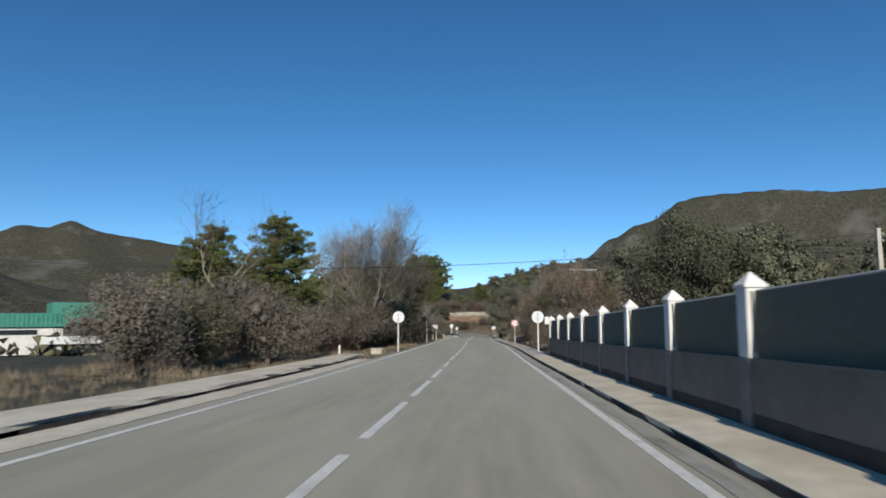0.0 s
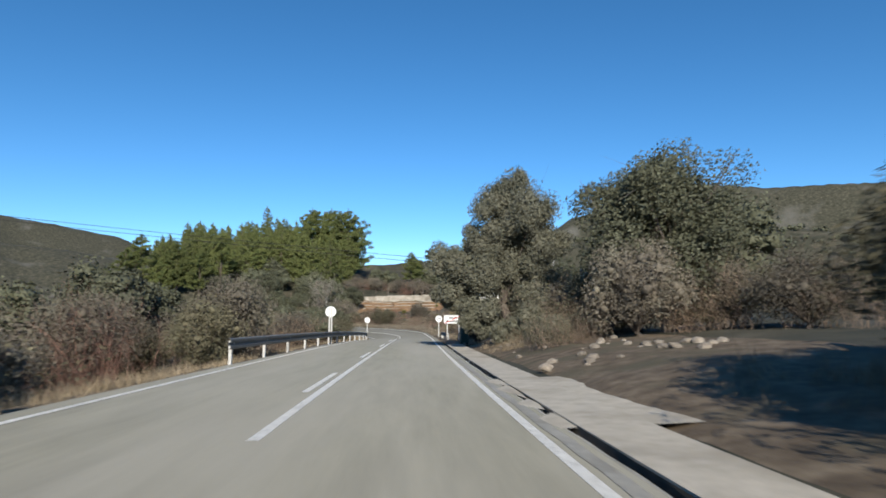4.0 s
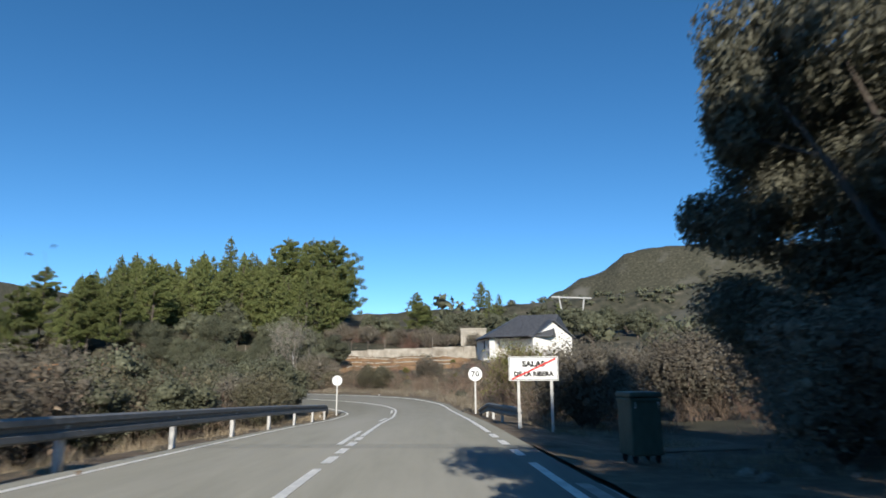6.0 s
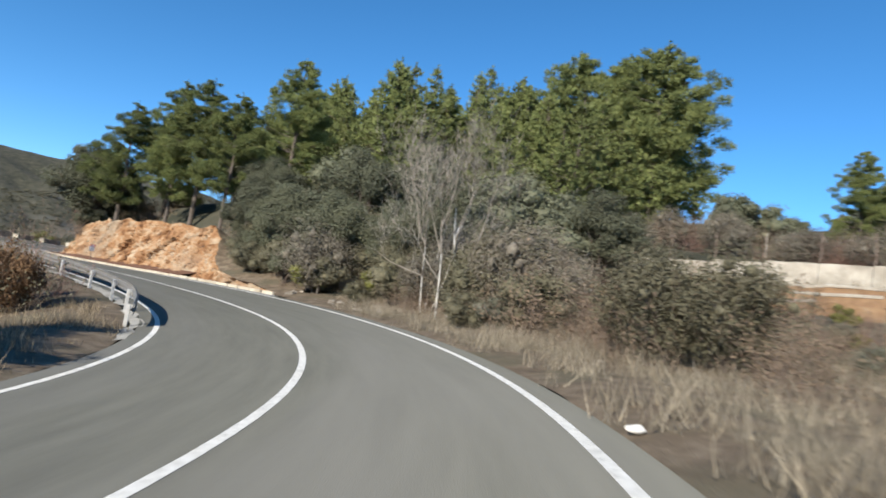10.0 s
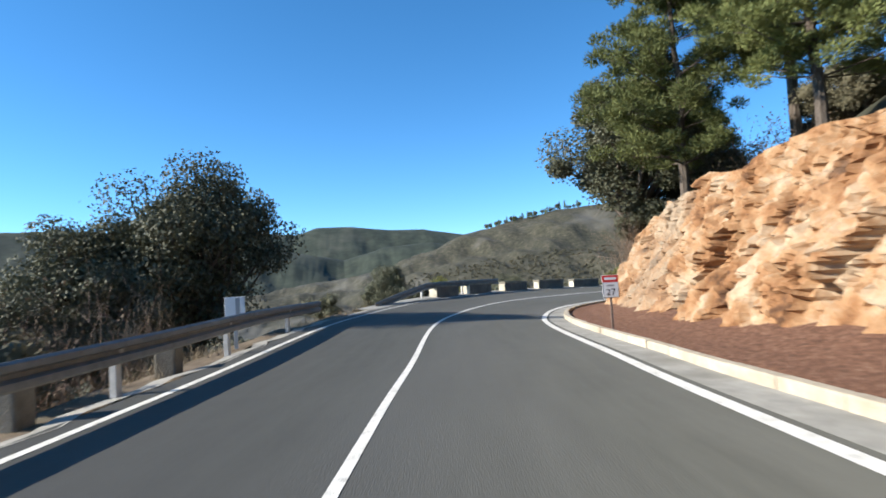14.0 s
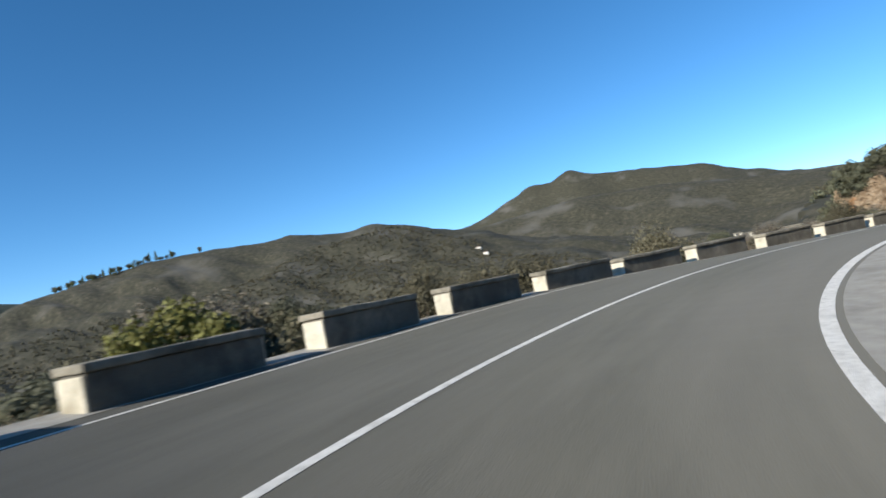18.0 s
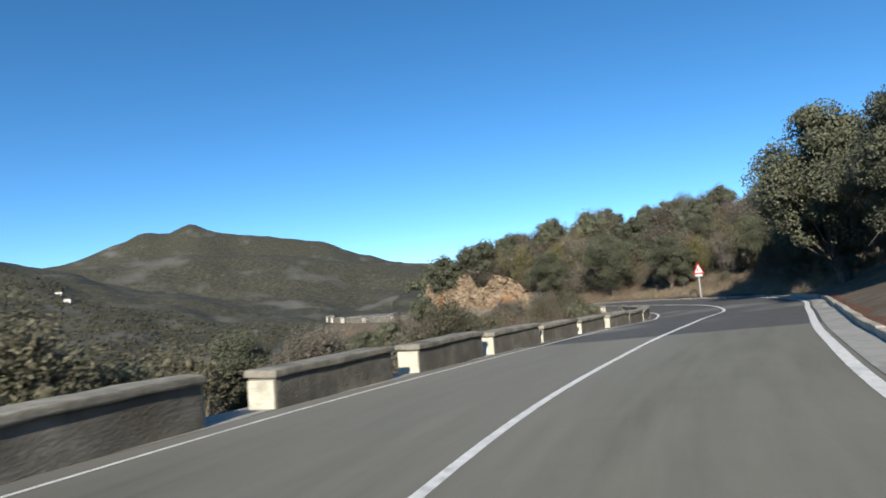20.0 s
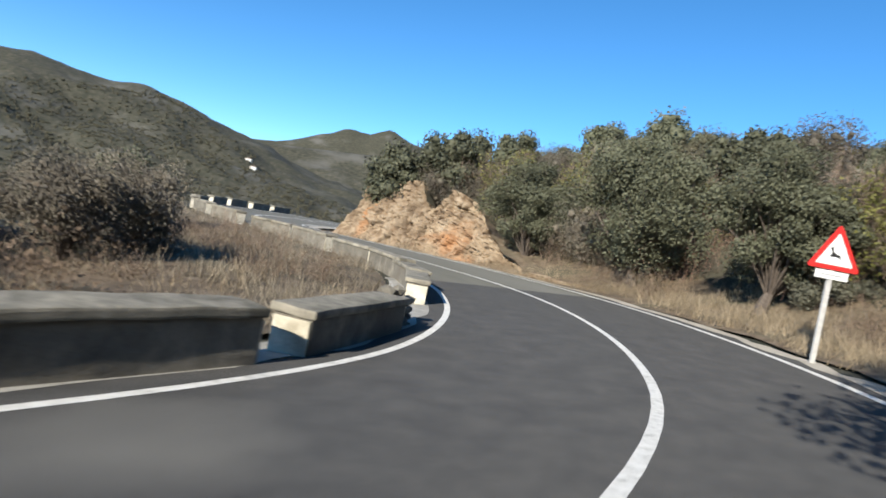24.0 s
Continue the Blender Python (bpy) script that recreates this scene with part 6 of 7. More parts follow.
leaning = broad_tree("leaning_tree", 49, 8.0, 3.0, 44000, 0.10, GREY_LEAF, "dark tree leaning out over the lay-by", 0.3, 14, squash=1.1, slender=0.6,
                     lobes=[(-2.3, 0.3, 6.3, 1.0), (-1.1, 0, 6.9, 1.3), (0.4, 0, 7.1, 1.4), (-2.5, 0.6, 5.3, 0.6), (1.2, 0.4, 5.6, 1.3), (0, -0.5, 4.6, 1.1), (0.8, 0.2, 3.4, 1.2), (1.2, -0.4, 1.8, 1.1)])
plant(leaning, 22.6, 108.4, 1.0, 0)
plant_to(near_oaks[0], 26.6, 37.0, 12.8, 200)
rusty = broad_tree("brown_leaved_tree", 48, 6.5, 1.75, 26000, 0.075, MIXED_LEAF, "small tree holding brown dead leaves by the road", 0.2, 40, squash=1.15, slender=0.6, lump=(0.2, 0.42))
plant(rusty, 7.9, 56.0, 1.25, 30)
slim = bare_tree(74, 8.0, "slender bare tree with upright twigs", TWIG, PALE_BARK, 4, 0.4, (3, 5))
plant_to(slim, -1.5, 34.5, 14.0, 20, TALL[slim.name])
plant(near_oaks[1], 23.4, 103.6, 0.6, 120)
plant(brush[2], 20.6, 104.6, 0.75, 120)
plant(brush[0], 21.2, 108.6, 0.85, 20)
plant(bushes[2], 20.6, 97.6, 0.95, 60)
plant(bushes[0], 21.8, 100.5, 1.1, 10)
plant_to(near_oaks[0], 25.6, 92.5, 12.0, 30)
plant(bushes[2], 19.4, 98.2, 0.7, 200)
plant(brush[2], 19.9, 102.3, 0.55, 10)
plant(oaks[0], 32.0, 100.0, 1.3, 200)
for x, y, k in ((28, 52, 1.35), (33, 44, 1.3), (26, 60, 1.1), (38, 52, 1.5), (31, 36, 1.1), (24, 70, 0.8), (40, 66, 1.4), (36, 30, 1.1), (46, 40, 1.5)):
    plant(oaks[rp.randint(0, 2)], x, y, k, rp.uniform(0, 360))

# pines above the road
for x, y, h, v in ((2.2, 204.9, 17.0, 3), (-5.8, 206, 15.5, 3), (-1.8, 208, 16.5, 3), (16.3, 203.2, 8.6, 4), (17.9, 204.0, 6.6, 4), (-16.4, 209.5, 14.2, 2), (-27.4, 185.1, 12.0, 4), (-36.7, 185.1, 12.5, 4), (-23, 184.3, 10.5, 4), (-29.5, 184.5, 10.0, 4),
                   (-35.5, 188.5, 12.5, 4), (-20, 187, 11.5, 4)):
    plant(pines[v], x, y, h / 15, rp.uniform(0, 360))
for i in range(185):
    x, y = rp.uniform(-42, 4), 191 + 42 * rp.random() ** 1.4
    if y > 192 + max(0, -(x + 34)) * 2.5:
        plant(pines[(0, 2, 1, 0, 2)[i % 5]], x, y, rp.uniform(9.0, 10.8) / 15, rp.uniform(0, 360), 0, rp.uniform(0.95, 1.15))
for i in range(4):
    plant(pines[i % 3], rp.uniform(18, 60), rp.uniform(205, 250), rp.uniform(6, 9) / 15, rp.uniform(0, 360))
for i in range(22):
    plant(oaks[i % 3], rp.uniform(12, 56), rp.uniform(196, 226), rp.uniform(0.6, 0.9), rp.uniform(0, 360))

# trees and brush behind the fence above the terraces
for x, y, top, v in ((8.8, 200.5, 13.2, 0), (10.8, 203, 12.6, 2), (12.6, 206, 12.6, 1), (20.5, 207, 13.0, 0), (23.0, 209, 13.6, 2), (27.5, 211, 14.2, 1), (30.5, 209, 14.0, 0), (33.0, 206, 12.5, 2), (18.5, 204, 11.5, 1)):
    plant_to(oaks[v], x, y, top, x * 37)
for i in range(34):
    x = rp.uniform(3, 27)
    plant((brush[0], brush[1], thick[0], thick[2])[i % 4], x, 194.5 + rp.uniform(0, 6), rp.uniform(0.7, 1.15), rp.uniform(0, 360))
# oaks over the valley and on the cutting
plant_to(near_oaks[0], -36.3, 169.0, 7.0, 20)
plant_to(near_oaks[1], -34.6, 166.7, 5.6, 80)
plant_to(near_oaks[1], -32.0, 166.2, 3.4, 130)
for s, u, k, dz in ((265.0, 6.9, 1.62, 2.2), (268.2, 8.4, 1.2, 1.4), (271.5, 9.4, 1.0, 0.6)):
    pt = spot(s, u)
    plant(near_oaks[1], pt.x, pt.y, k, s * 40, dz, 0.84)
for sa, ua in ((263.9, 6.7), (265.2, 6.4), (266.6, 6.6)):
    pt = spot(sa, ua)
    plant(bushes[0], pt.x, pt.y, 0.9, sa * 50, 2.2)
reddish = bare_tree(72, 4.5, "small reddish half-bare tree on the rock", RED_TWIG, BARK, 3, 0.7, (3, 4), BROWN_LEAF)
road_plant(reddish, 268.6, 5.9, 1.45, 1.0)
for sa, ua, k in ((263.4, 5.9, 0.9), (264.4, 6.0, 1.0), (262.4, 6.2, 0.8), (265.6, 5.9, 1.0)):
    road_plant(thick[0], sa, ua, k * 0.75, 2.1)
road_plant(reddish, 271.5, 6.6, 1.1, 0.6)
birches = [bare_tree(73 + i, 7.5, "slender pale-barked bare tree with fine twigs", GREY_TWIG, BIRCH_BARK, 5, sp, (2, 3), None, st, 0.005, 0.0, 0.011, 0.07, 0.16) for i, (sp, st) in enumerate(((0.42, 2), (0.36, 1), (0.5, 3)))]
for i, (s, u, top) in enumerate(((218.4, 6.4, 10.0), (219.0, 7.6, 10.4), (220.4, 7.0, 9.6))):
    pt = spot(s, u)
    plant_to(birches[i], pt.x, pt.y, top, s * 71, TALL[birches[i].name])
for s, u, k in ((229, 8.5, 0.8), (232, 9.5, 0.75), (226, 9.5, 0.7), (234.5, 9, 0.8), (223, 12, 0.7), (220, 14, 0.7)):
    road_plant(oaks[rp.randint(0, 2)], s, u, k)
road_plant(yellow, 227.5, 6.6, 1.0)
road_plant(yellow, 219.5, 9.0, 0.8)

# dark trees inside the second bend and the wooded slope beyond
for s, u, top, near in ((320.5, 6.8, 9.3, 1), (326.5, 7.2, 9.0, 1), (331.8, 5.9, 11.8, 1), (336.5, 6.6, 8.8, 1), (340, 7.8, 7.6, 1), (344.5, 8.6, 7.4, 1), (337, 9.5, 7.6, 1), (329.5, 9.5, 8.0, 1), (311, 11.2, 7.6, 0), (304, 12, 7.6, 0), (297, 13, 7.5, 0), (325, 14, 9, 0), (314, 15, 9, 0), (333, 14.5, 8.2, 0)):
    p = spot(s, u)
    plant_to(rp.choice(near_oaks if near else oaks), p.x, p.y, top, rp.uniform(0, 360))
for x, y, top in ((-61.6, 270.6, 6.5), (-55.4, 267.0, 7.2), (-50.9, 263.0, 6.6), (-56.8, 278, 10.6), (-69.3, 277.4, 9.0), (-61.6, 281, 10.8), (-66.5, 279, 9.3), (-47.5, 268, 8.3), (-52.5, 273.5, 9.5), (-44.5, 261, 7.0), (-46, 274, 10.2), (-50.0, 281, 11), (-72.8, 276.5, 7.4), (-70.5, 278.5, 8.0), (-75.0, 279.0, 7.2)):
    z = ground_at(x, y)
    plant((near_oaks[rp.randint(0, 1)] if y < 272 else oaks[rp.randint(0, 2)]), x, y, max(1.8, top + 1.0 - z) / 6.0, rp.uniform(0, 360))
for i in range(120):
    s, u = rp.uniform(336, 375), 9.5 + 19 * rp.random() ** 1.1
    road_plant((oaks[i % 3], brush[i % 2], oaks[(i + 1) % 3], brush[(i + 1) % 3])[i % 4], s, u, rp.uniform(0.35, 0.65) * (1, 1.7, 1, 1.7)[i % 4])
for i in range(50):
    s, u = rp.uniform(272, 334), rp.uniform(14, 28)
    road_plant(oaks[i % 3], s, u, rp.uniform(0.4, 0.75))


def scatter(n, s0, s1, u0, u1, obs, lo, hi, near_power=1.0):
    for _ in range(n):
        s = rp.uniform(s0, s1)
        u = u0 + (u1 - u0) * rp.random() ** near_power
        p = spot(s, u)
        if p.y < 75 and p.x < 12 - (p.y + 2.6) * 0.52 or s < 80 and -7.7 < u < 0 or p.y > 178.5 and p.x > 0 and s < 214 and u > 0:
            continue
        road_plant(rp.choice(obs), s, u, rp.uniform(lo, hi))


# weeds over the terraces below the wall
for i in range(40):
    x = rp.uniform(-3, 21)
    y = 187.5 - (x + 1.5) * 0.22 - rp.uniform(0, 1) ** 0.7 * 11
    plant(rp.choice((thick[3], thick[1], bushes[2], thick[3], yellow)), x, y, rp.uniform(0.2, 0.42), rp.uniform(0, 360))

T_, B_, M_ = thick, bushes, brush
tall_bare = [bare_tree(81 + i, 4.5, "tall bare brown shrub with upright stems", tw, BARK, 4, 0.5, (3, 4), None, 4, 0.0045, 0.0, 0.009, 0.1, 0.1) for i, tw in enumerate((TWIG, GREY_TWIG))]
half_bare = bare_tree(85, 4.2, "half-bare shrub with a few yellow-green leaves", TWIG, BARK, 4, 0.5, (3, 4), YELLOW_LEAF, 4, 0.0045, 0.0, 0.009, 0.1, 0.12)
# left of the straight
scatter(74, 56, 126, -6.2, -11, [T_[0], T_[1], T_[2], T_[4], M_[0], M_[1], M_[2]], 0.75, 1.1)
scatter(40, 56, 126, -11, -24, [T_[0], T_[2], M_[0], M_[1], M_[2], B_[0]], 1.2, 1.7)
scatter(10, 84, 118, -7.0, -10, [oaks[0], oaks[1]], 0.6, 0.85)
road_plant(yellow, 98, -9.5, 2.2)
scatter(40, 126, 184, -5.4, -11, [T_[0], T_[1], T_[2], M_[0], M_[2], B_[0]], 0.7, 1.15)
scatter(36, 126, 192, -11, -28, [M_[0], M_[1], M_[2], B_[1], oaks[0]], 0.8, 1.3)
scatter(12, 168, 194, -7, -12, [oaks[0], oaks[2], M_[2]], 0.6, 0.8)
for s, u, k in ((197, -10.0, 0.7), (201, -9.4, 0.68), (204.5, -8.8, 0.68), (208.5, -8.6, 0.66), (202.5, -13, 0.85), (207.5, -12.5, 0.85), (193, -13, 0.75), (212, -11, 0.65)):
    road_plant(near_oaks[rp.randint(0, 1)], s, u, k)
scatter(12, 192, 204, -7.4, -10, [B_[0], B_[1], M_[2]], 0.5, 0.75)
# right of the straight
scatter(34, 82, 118, 8.0, 15, [T_[0], T_[1], T_[2], M_[0], M_[1], M_[2]], 1.0, 1.5)
scatter(8, 84, 112, 10, 16, [oaks[0], oaks[1]], 0.7, 1.0)
scatter(22, 130, 150, 8.5, 17, [T_[0], T_[1], M_[0], M_[1], T_[4]], 0.8, 1.2)
scatter(10, 140, 158, 9.5, 17, [M_[0], B_[2], M_[2]], 0.9, 1.3)
scatter(44, 160, 204, 7, 17, [T_[0], T_[1], T_[2], T_[4], T_[3]], 0.5, 0.95)
scatter(26, 160, 210, 14, 24, [T_[0], M_[0], M_[1], T_[4]], 0.6, 0.95)
scatter(70, 184, 222, 6.0, 18, [T_[3], T_[1], T_[0], T_[2], B_[2]], 0.3, 0.7)
scatter(28, 217, 231, 6.6, 12, [M_[0], M_[1], M_[2], B_[1], T_[0], B_[0]], 0.75, 1.15)
for s, u, k in ((224.5, 8.8, 0.8), (228, 8.0, 0.9), (231, 8.0, 0.95), (233.5, 8.2, 0.9), (236, 8.4, 0.9), (219, 14.5, 0.9), (225, 12.5, 1.0), (231, 12, 1.05), (238, 11, 0.8), (242, 12, 0.8)):
    road_plant(near_oaks[rp.randint(0, 1)], s, u, k)
scatter(20, 232, 264, 9.5, 15, [T_[1], T_[4], B_[1], T_[3]], 0.6, 1.0)
for s, u, k in ((177, -7.2, 1.2), (180, -6.8, 1.25), (183, -7.4, 1.35), (186.5, -7.6, 1.4), (190, -8.0, 1.45), (193.5, -8.2, 1.4), (197, -8.2, 1.3), (200.5, -7.8, 1.35), (203.5, -7.7, 1.35), (206.5, -8.4, 1.2), (188, -10, 1.7), (194, -11, 1.7)):
    road_plant(bushes[(0, 1)[int(s) % 2]], s, u, k)
scatter(30, 196, 216, 6.4, 16, [T_[3], T_[1], T_[4], T_[0], T_[3]], 0.4, 0.75)
scatter(14, 222, 240, 12, 22, [oaks[0], oaks[1], oaks[2]], 0.65, 1.0)
for s, u, k in ((227, 6.4, 0.75), (228.5, 6.9, 0.9), (230, 6.5, 0.8), (231.5, 7.0, 0.95), (233, 6.7, 0.85), (234.3, 7.2, 0.95), (235.6, 7.4, 0.8), (229, 7.8, 1.1), (232.3, 8.0, 1.1), (235, 8.4, 1.1)):
    road_plant(bushes[int(s) % 2], s, u, k, 0.45)
for s, u, k in ((183.0, 6.6, 0.85), (184.8, 7.2, 1.0), (181.4, 7.6, 0.9)):
    road_plant(half_bare, s, u, k)
road_plant(yellow, 184.0, 7.8, 1.0)
road_plant(thick[0], 181.5, 7.2, 1.3)
road_plant(thick[2], 183.6, 7.4, 1.2)
# brush close behind the thickets
scatter(22, 84, 120, -5.7, -8, [M_[0], M_[1], M_[2], T_[4]], 1.0, 1.35)
scatter(8, 96, 110, -6.5, -9, [M_[1], oaks[0]], 0.9, 1.0)
for i, (s, u, top) in enumerate(((96.5, 6.6, 8.6), (99.0, 7.0, 9.0), (94.2, 7.4, 9.2), (101.6, 6.8, 8.8), (90.2, 8.4, 11.0), (104.5, 7.2, 8.6), (91.2, 8.0, 10.4), (107.5, 7.0, 8.2), (98, 8.0, 9.6), (103, 8.2, 9.2))):
    pt = spot(s, u)
    plant_to(tall_bare[i % 2], pt.x, pt.y, top, s * 63, TALL[tall_bare[i % 2].name])
for i, (s, u, top) in enumerate(((99, 8.4, 9.2), (103, 8.4, 9.0), (107, 8.6, 8.8), (95, 9.0, 9.4), (111, 8.2, 8.2), (92, 9.6, 9.4), (115, 8.2, 7.6), (105, 10.8, 9.6), (101, 11, 9.8))):
    pt = spot(s, u)
    plant_to(M_[i % 3], pt.x, pt.y, top, s * 29, 3.2)
scatter(34, 77, 97, 5.7, 8, [M_[0], T_[0], T_[1], T_[4], T_[3]], 0.5, 0.85)
scatter(18, 132, 151, 6.6, 9.5, [T_[3], T_[1], B_[2], T_[4]], 0.4, 0.75)
scatter(20, 84, 120, 7.0, 10, [M_[0], M_[2], T_[0], T_[1]], 0.9, 1.3)
scatter(30, 166, 187, 7, 14, [T_[0], T_[1], T_[2], M_[0], M_[1]], 0.8, 1.2)
scatter(90, 186, 222, 8, 30, [T_[3], T_[1], T_[3], B_[2], T_[2]], 0.3, 0.65)
scatter(16, 215, 230, 5.8, 9, [B_[1], B_[2], T_[4], yellow], 0.45, 0.75)
scatter(26, 209, 225, 5.9, 11, [T_[4], M_[2], T_[0], T_[1], B_[1]], 0.6, 0.95)
# rusty leaved bushes behind the rail
for s, u, k in ((221.3, -7.0, 0.85), (223.4, -7.4, 0.85), (225.5, -8.4, 0.9)):
    road_plant(rust_bush, s, u, k)
# over the valley
scatter(90, 292, 350, -8, -40, [M_[0], M_[1], T_[0], B_[2], M_[2]], 0.4, 0.75)
scatter(10, 300, 350, -14, -30, [oaks[0]], 0.3, 0.5)
scatter(60, 220, 292, -12, -45, [M_[0], M_[1], B_[1], oaks[1], M_[2]], 0.5, 0.9)
scatter(28, 219, 252, -5.8, -10, [T_[1], T_[2], T_[4], B_[1], T_[0]], 0.7, 1.1)
scatter(30, 210, 300, -9, -22, [B_[0], B_[1], M_[0], M_[2]], 0.9, 1.5)
scatter(44, 258, 336, -5.4, -9, [B_[0], B_[1], B_[2], M_[2], T_[1]], 0.45, 0.8)
scatter(26, 300, 340, -6, -16, [T_[0], M_[0], B_[2], B_[1]], 0.4, 0.7)
scatter(60, 340, 374, -5.4, -12, [T_[1], T_[3], T_[0], T_[3]], 0.28, 0.45)
plant(oaks[1], -71.2, 256.5, 0.55, 0)
for i, (s, u, top) in enumerate(((267.2, -8.2, 4.4), (272.0, -8.2, 3.6), (277.4, -8.4, 3.4), (275.8, -8.2, 3.0), (281.4, -7.6, 2.7), (285.9, -8.2, 3.8), (288.5, -8.2, 3.3), (303.5, -8.2, 2.8), (307.6, -9.2, 3.0), (308.2, -7.4, 2.5), (279, -11.5, 3.6), (302, -7.4, 2.6))):
    pt = spot(s, u)
    plant_to((near_oaks[1], yellow, near_oaks[0], B_[0])[i % 4], pt.x, pt.y, top, s * 47, (6.0, 2.4, 6.0, 2.4)[i % 4])
scatter(36, 318, 338, -5.8, -14, [T_[1], T_[3], T_[0], T_[4], M_[2]], 0.4, 0.7)
scatter(40, 336, 378, 10, 30, [M_[0], M_[1], M_[2], M_[1]], 0.9, 1.4)
scatter(46, 338, 376, 8, 18, [tall_bare[0], tall_bare[1], half_bare], 0.6, 0.95)
scatter(16, 266, 306, -7.2, -10.5, [B_[0], B_[1], M_[2], B_[1]], 0.7, 1.0)
# right verge round the second bend
scatter(40, 334, 358, 5.6, 9, [T_[3], T_[1], B_[2], T_[4]], 0.35, 0.7)
scatter(30, 276, 334, 7, 11, [T_[1], B_[0], B_[1], M_[2]], 0.5, 0.8)
scatter(44, 340, 372, 7.5, 14, [T_[0], T_[2], M_[1], T_[4]], 0.6, 0.95)


# ---- grass, stones and far scrub ----
def grass_patch(label, n, s0, s1, u0, u1, h, seed, mat=DRY_GRASS, per=14):
    r = np.random.RandomState(seed)
    m = n // 9 + 1
    pick = r.randint(0, m, n)
    s = np.clip(r.uniform(s0, s1, m)[pick] + r.normal(0, 0.55, n), s0, s1)
    u = (u0 + (u1 - u0) * r.uniform(0, 1, m) ** 1.2)[pick] + np.clip(r.normal(0, 0.45, n), -0.5, 0.5) * np.sign(u0) + 0.3 * np.sign(u0)
    tall = r.uniform(0.45, 1.3, m)[pick]
    x, y, z, k, rx, ry = along(s)
    px, py = x + rx * u, y + ry * u
    pz = land(px, py)
    cen = np.repeat(np.stack([px, py, pz], 1), per, 0) + r.normal(size=(n * per, 3)) * np.array([0.12, 0.12, 0])
    L = h * np.repeat(tall, per) * r.uniform(0.4, 1.1, n * per)
    nor = np.stack([r.normal(0, 0.42, n * per), r.normal(0, 0.42, n * per), np.ones(n * per)], 1)
    cen[:, 2] += L * 0.42
    ob = new("dry_grass", leaf_mesh("dry_grass", cen, nor, L, r.uniform(0.006, 0.017, n * per), r, mat))
    return tagged(ob, label, "grass", kind="stuff")


grass_patch("dry straw-coloured grass on the verge", 1125, 30, 75, -6.0, -14, 0.45, 1)
grass_patch("dry grass and weeds along the road edge", 1200, 68, 130, -3.7, -6.5, 0.35, 2)
grass_patch("dry grass under the guard rail", 1125, 128, 186, -3.7, -6.5, 0.35, 3)
grass_patch("tall dry grass on the open slope", 4800, 176, 226, 3.8, 12, 0.55, 4, GREY_GRASS)
grass_patch("dry grass on the upper slope", 2600, 186, 224, 10, 26, 0.6, 5, GREY_GRASS)
grass_patch("dry grass beside the pavement", 900, 78, 122, 6.2, 9, 0.6, 6)
grass_patch("dry grass by the stony bank", 675, 136, 176, 5.2, 9, 0.45, 7)
grass_patch("dry grass inside the left bend", 900, 184, 216, -3.8, -7, 0.35, 8)
grass_patch("dry grass behind the guard rail", 675, 214, 258, -4.2, -7, 0.35, 9)
grass_patch("dry grass between the parapet blocks", 975, 258, 346, -4.2, -7, 0.4, 10)
grass_patch("tall pale dry grass on the bank", 3600, 332, 376, 4.2, 8.5, 0.6, 11)
grass_patch("dry grass on the mound inside the bend", 1700, 336, 376, -4.4, -11, 0.4, 12, GREY_GRASS)
grass_patch("sparse grass above the rock cutting", 1050, 224, 300, 6.8, 11, 0.5, 13)


def stones(label, n, s0, s1, u0, u1, lo, hi, seed, group, lift=0.0):
    r = random.Random(seed)
    kinds = []
    for k in range(3):
        bm = bmesh.new()
        bmesh.ops.create_icosphere(bm, subdivisions=2, radius=1)
        for v in bm.verts:
            v.co *= 1 + 0.35 * noise.noise(v.co * 1.3 + Vector((k * 7, seed, 0)))
            v.co.z *= 0.62
        me = bpy.data.meshes.new("field_stone")
        bm.to_mesh(me)
        bm.free()
        me.materials.append(STONE_MAT)
        kinds.append(me)
    for i in range(n):
        p = spot(r.uniform(s0, s1), r.uniform(u0, u1))
        ob = new("field_stone", kinds[i % 3])
        k = r.uniform(lo, hi)
        ob.matrix_world = pose(p.x, p.y, ground_at(p.x, p.y) + k * 0.2 + lift, r.uniform(-20, 20), r.uniform(-20, 20), r.uniform(0, 360)) @ Matrix.Diagonal((k, k * r.uniform(0.7, 1.2), k, 1))
        tagged(ob, label, "stone", group)


stones("pale angular field stone on the stony bank", 100, 126, 154, 4.9, 9.6, 0.04, 0.19, 1, "stones on the bank", 0.1)
stones("pale stone lying on the road verge", 24, 66, 96, -4.0, -5.6, 0.05, 0.16, 2, "stones on the verge")
stones("brown stone on the bare bank", 60, 76, 98, 4.9, 8, 0.04, 0.18, 3, "stones by the pavement", 0.1)
stones("whitish stone on the grassy slope", 16, 198, 226, 4.4, 12, 0.08, 0.2, 4, "stones on the slope")
stones("greyish broken stone on the low bank", 44, 220, 237, 4.5, 6.4, 0.06, 0.3, 6, "stones on the low bank")
stones("ochre stone fallen from the cutting", 50, 236, 272, 4.25, 5.3, 0.03, 0.12, 5, "stones under the cutting")


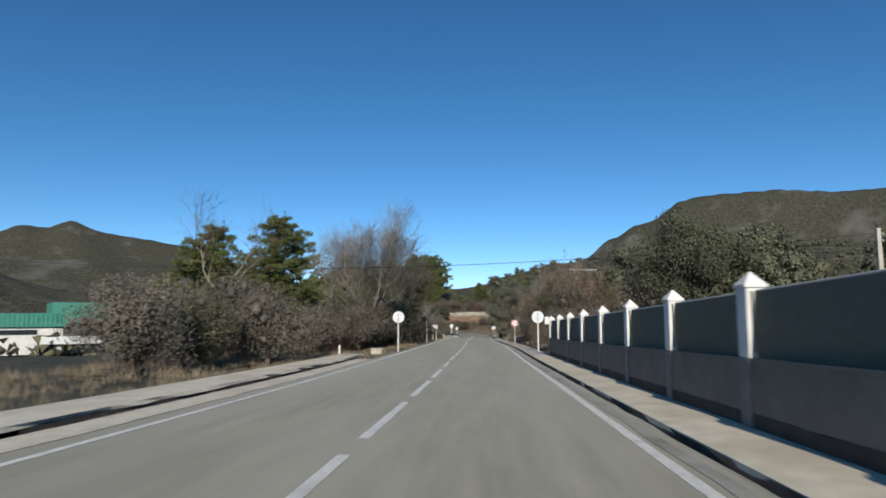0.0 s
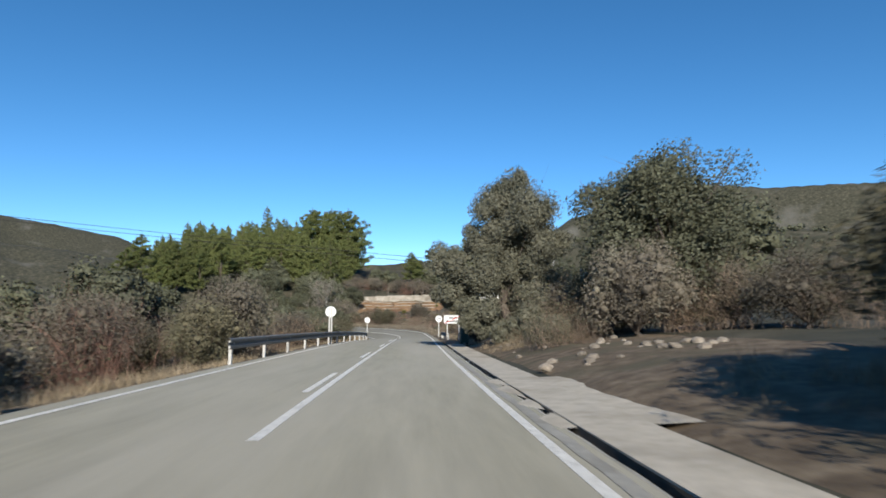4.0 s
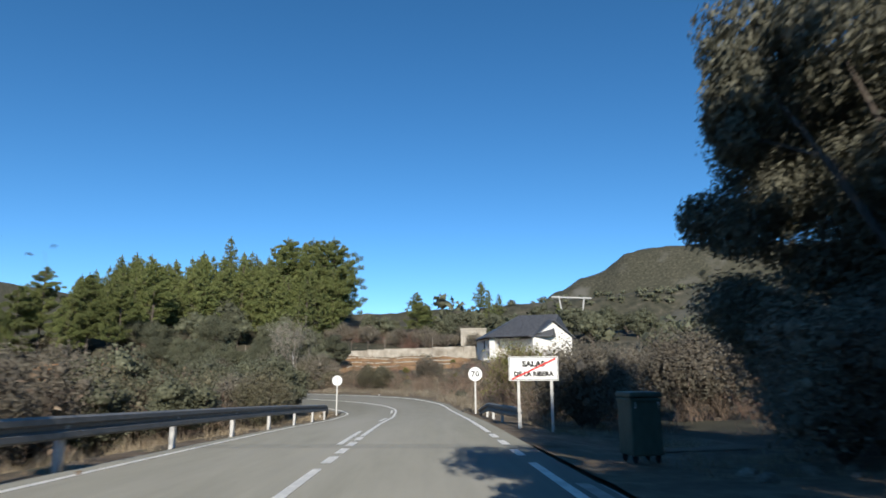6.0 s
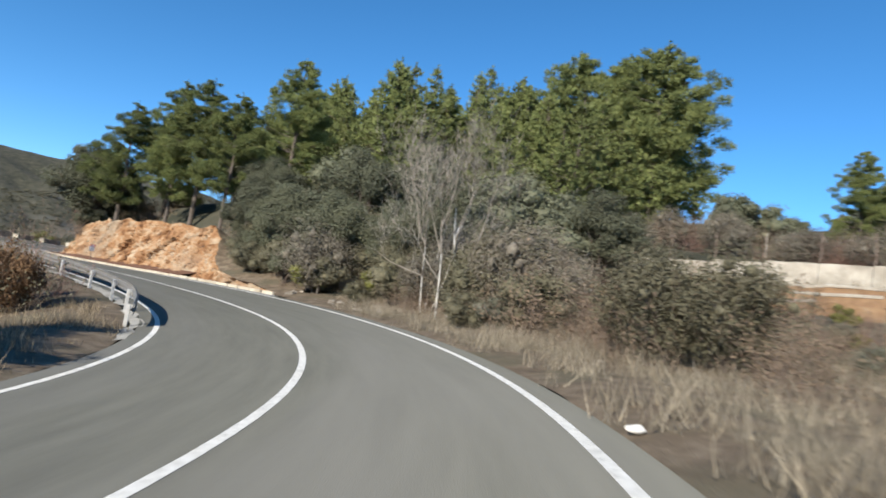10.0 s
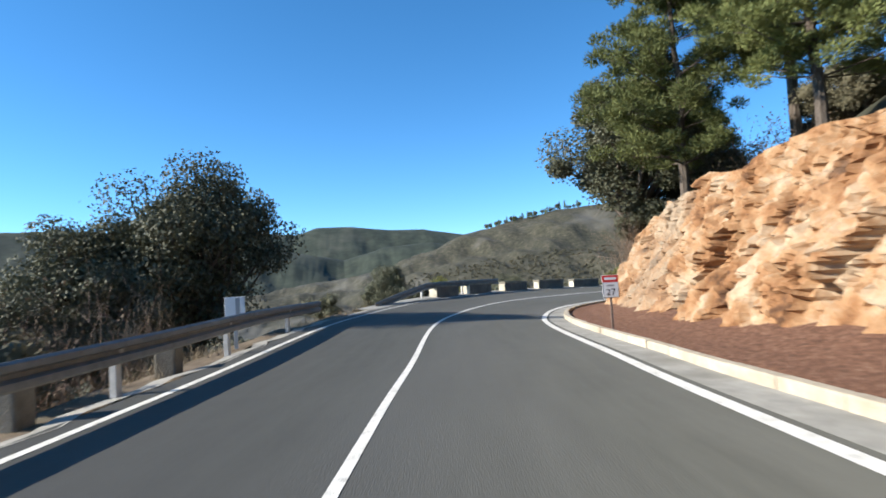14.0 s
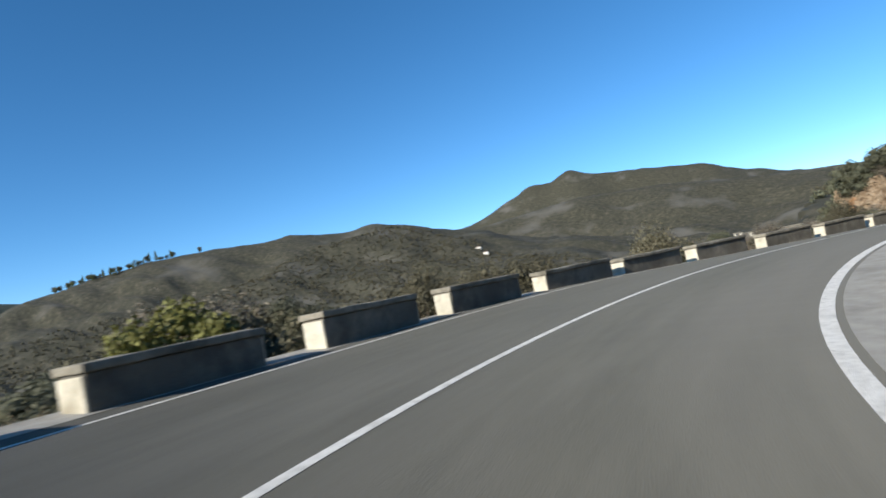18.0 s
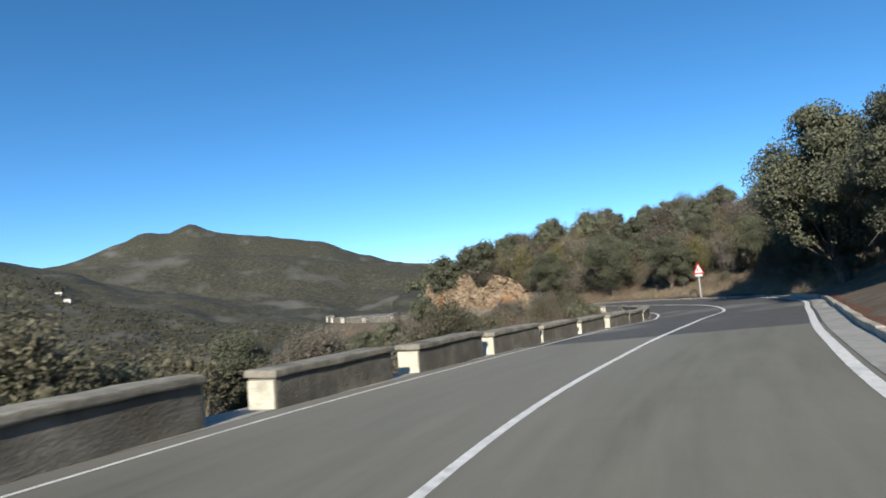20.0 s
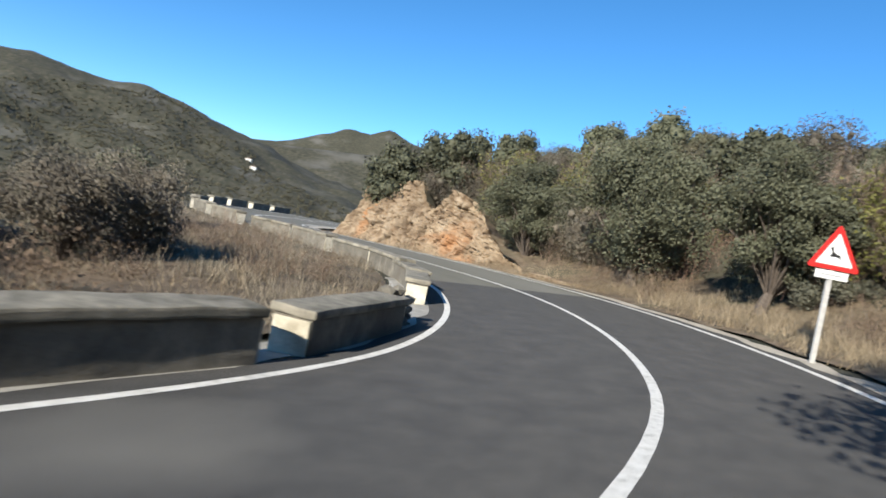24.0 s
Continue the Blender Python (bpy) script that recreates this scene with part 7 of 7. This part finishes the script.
def far_scrub(label, n, seed, x0, x1, y0, y1, lo, hi, mat, dmin=60):
    """Round clumps of leaves too far off to pick apart."""
    r = np.random.RandomState(seed)
    x, y = r.uniform(x0, x1, n), r.uniform(y0, y1, n)
    _, u, _, _ = road_frame(x, y)
    ok = np.abs(u) > dmin
    x, y = x[ok], y[ok]
    z = land(x, y)
    per = 24
    m = len(x)
    k = np.repeat(r.uniform(lo, hi, m), per)
    d = r.normal(size=(m * per, 3))
    d /= np.linalg.norm(d, axis=1)[:, None]
    cen = np.repeat(np.stack([x, y, z], 1), per, 0) + d * k[:, None] * np.array([1, 1, 0.75]) + np.stack([0 * k, 0 * k, k * 0.6], 1)
    ob = new("far_scrub", leaf_mesh("far_scrub", cen, d + r.normal(size=d.shape) * 0.4, k * r.uniform(0.4, 0.7, m * per), k * r.uniform(0.35, 0.6, m * per), r, mat, facing=d + r.normal(size=d.shape) * 0.4,
                                         cores=list(zip(np.stack([x, y, z + k[::per] * 0.55], 1), k[::per, None] * np.array([[0.7, 0.7, 0.5]]))), core=OCTA))
    return tagged(ob, label, "scrub", kind="stuff")


far_scrub("dark scrub dotted over the valley sides", 17000, 1, -700, -60, 190, 720, 0.5, 1.7, SCRUB_LEAF, 24)
far_scrub("dull green shrubs on the valley floor", 6500, 4, -300, -60, 100, 420, 0.4, 1.2, OAK_LEAF, 14)
far_scrub("dark woods on the slopes behind the village", 4200, 2, 20, 420, 60, 620, 1.2, 2.8, OAK_LEAF, 45)
far_scrub("scrub on the western slopes", 3600, 3, -420, -20, -40, 200, 0.8, 2.0, SCRUB_LEAF, 40)
for i in range(46):
    a = radians(79 - 9 * rp.random() ** 1.5 if i else 68)
    q = 850 + rp.uniform(-22, 6)
    x, y = -46 - math.sin(a) * q, 183 + math.cos(a) * q
    plant((oaks[0], pines[0], oaks[2], pines[2])[i % 4], x, y, rp.uniform(0.7, 1.3) * (1.2, 0.6, 1.0, 0.7)[i % 4], rp.uniform(0, 360))
for i, (x, y) in enumerate(((-526, 690), (-545, 700))):
    ob = empty("far_house", pose(x, y, ground_at(x, y), 0, 0, 30), "small white house far up the hillside", "house", "houses on the hill")
    part("wall", box(6, 4.5, 3.6, (0, 0, -1.5), 0.05), WHITE_PAINT, ob)
    part("roof", box(6.5, 5, 1.4, (0, 0, 2.1), 0.05, taper=0.3), RUST_POST, ob)

ob = empty("road_stone", at_road(203.9, 3.62, 0.0, 20), "single whitish stone on the edge line", "stone")
bm = bmesh.new()
bmesh.ops.create_icosphere(bm, subdivisions=2, radius=1)
for v in bm.verts:
    v.co = Vector((v.co.x * 0.11, v.co.y * 0.07, v.co.z * 0.045 + 0.03)) * (1 + 0.25 * noise.noise(v.co * 2))
part("stone", bm, WHITE_PAINT, ob)
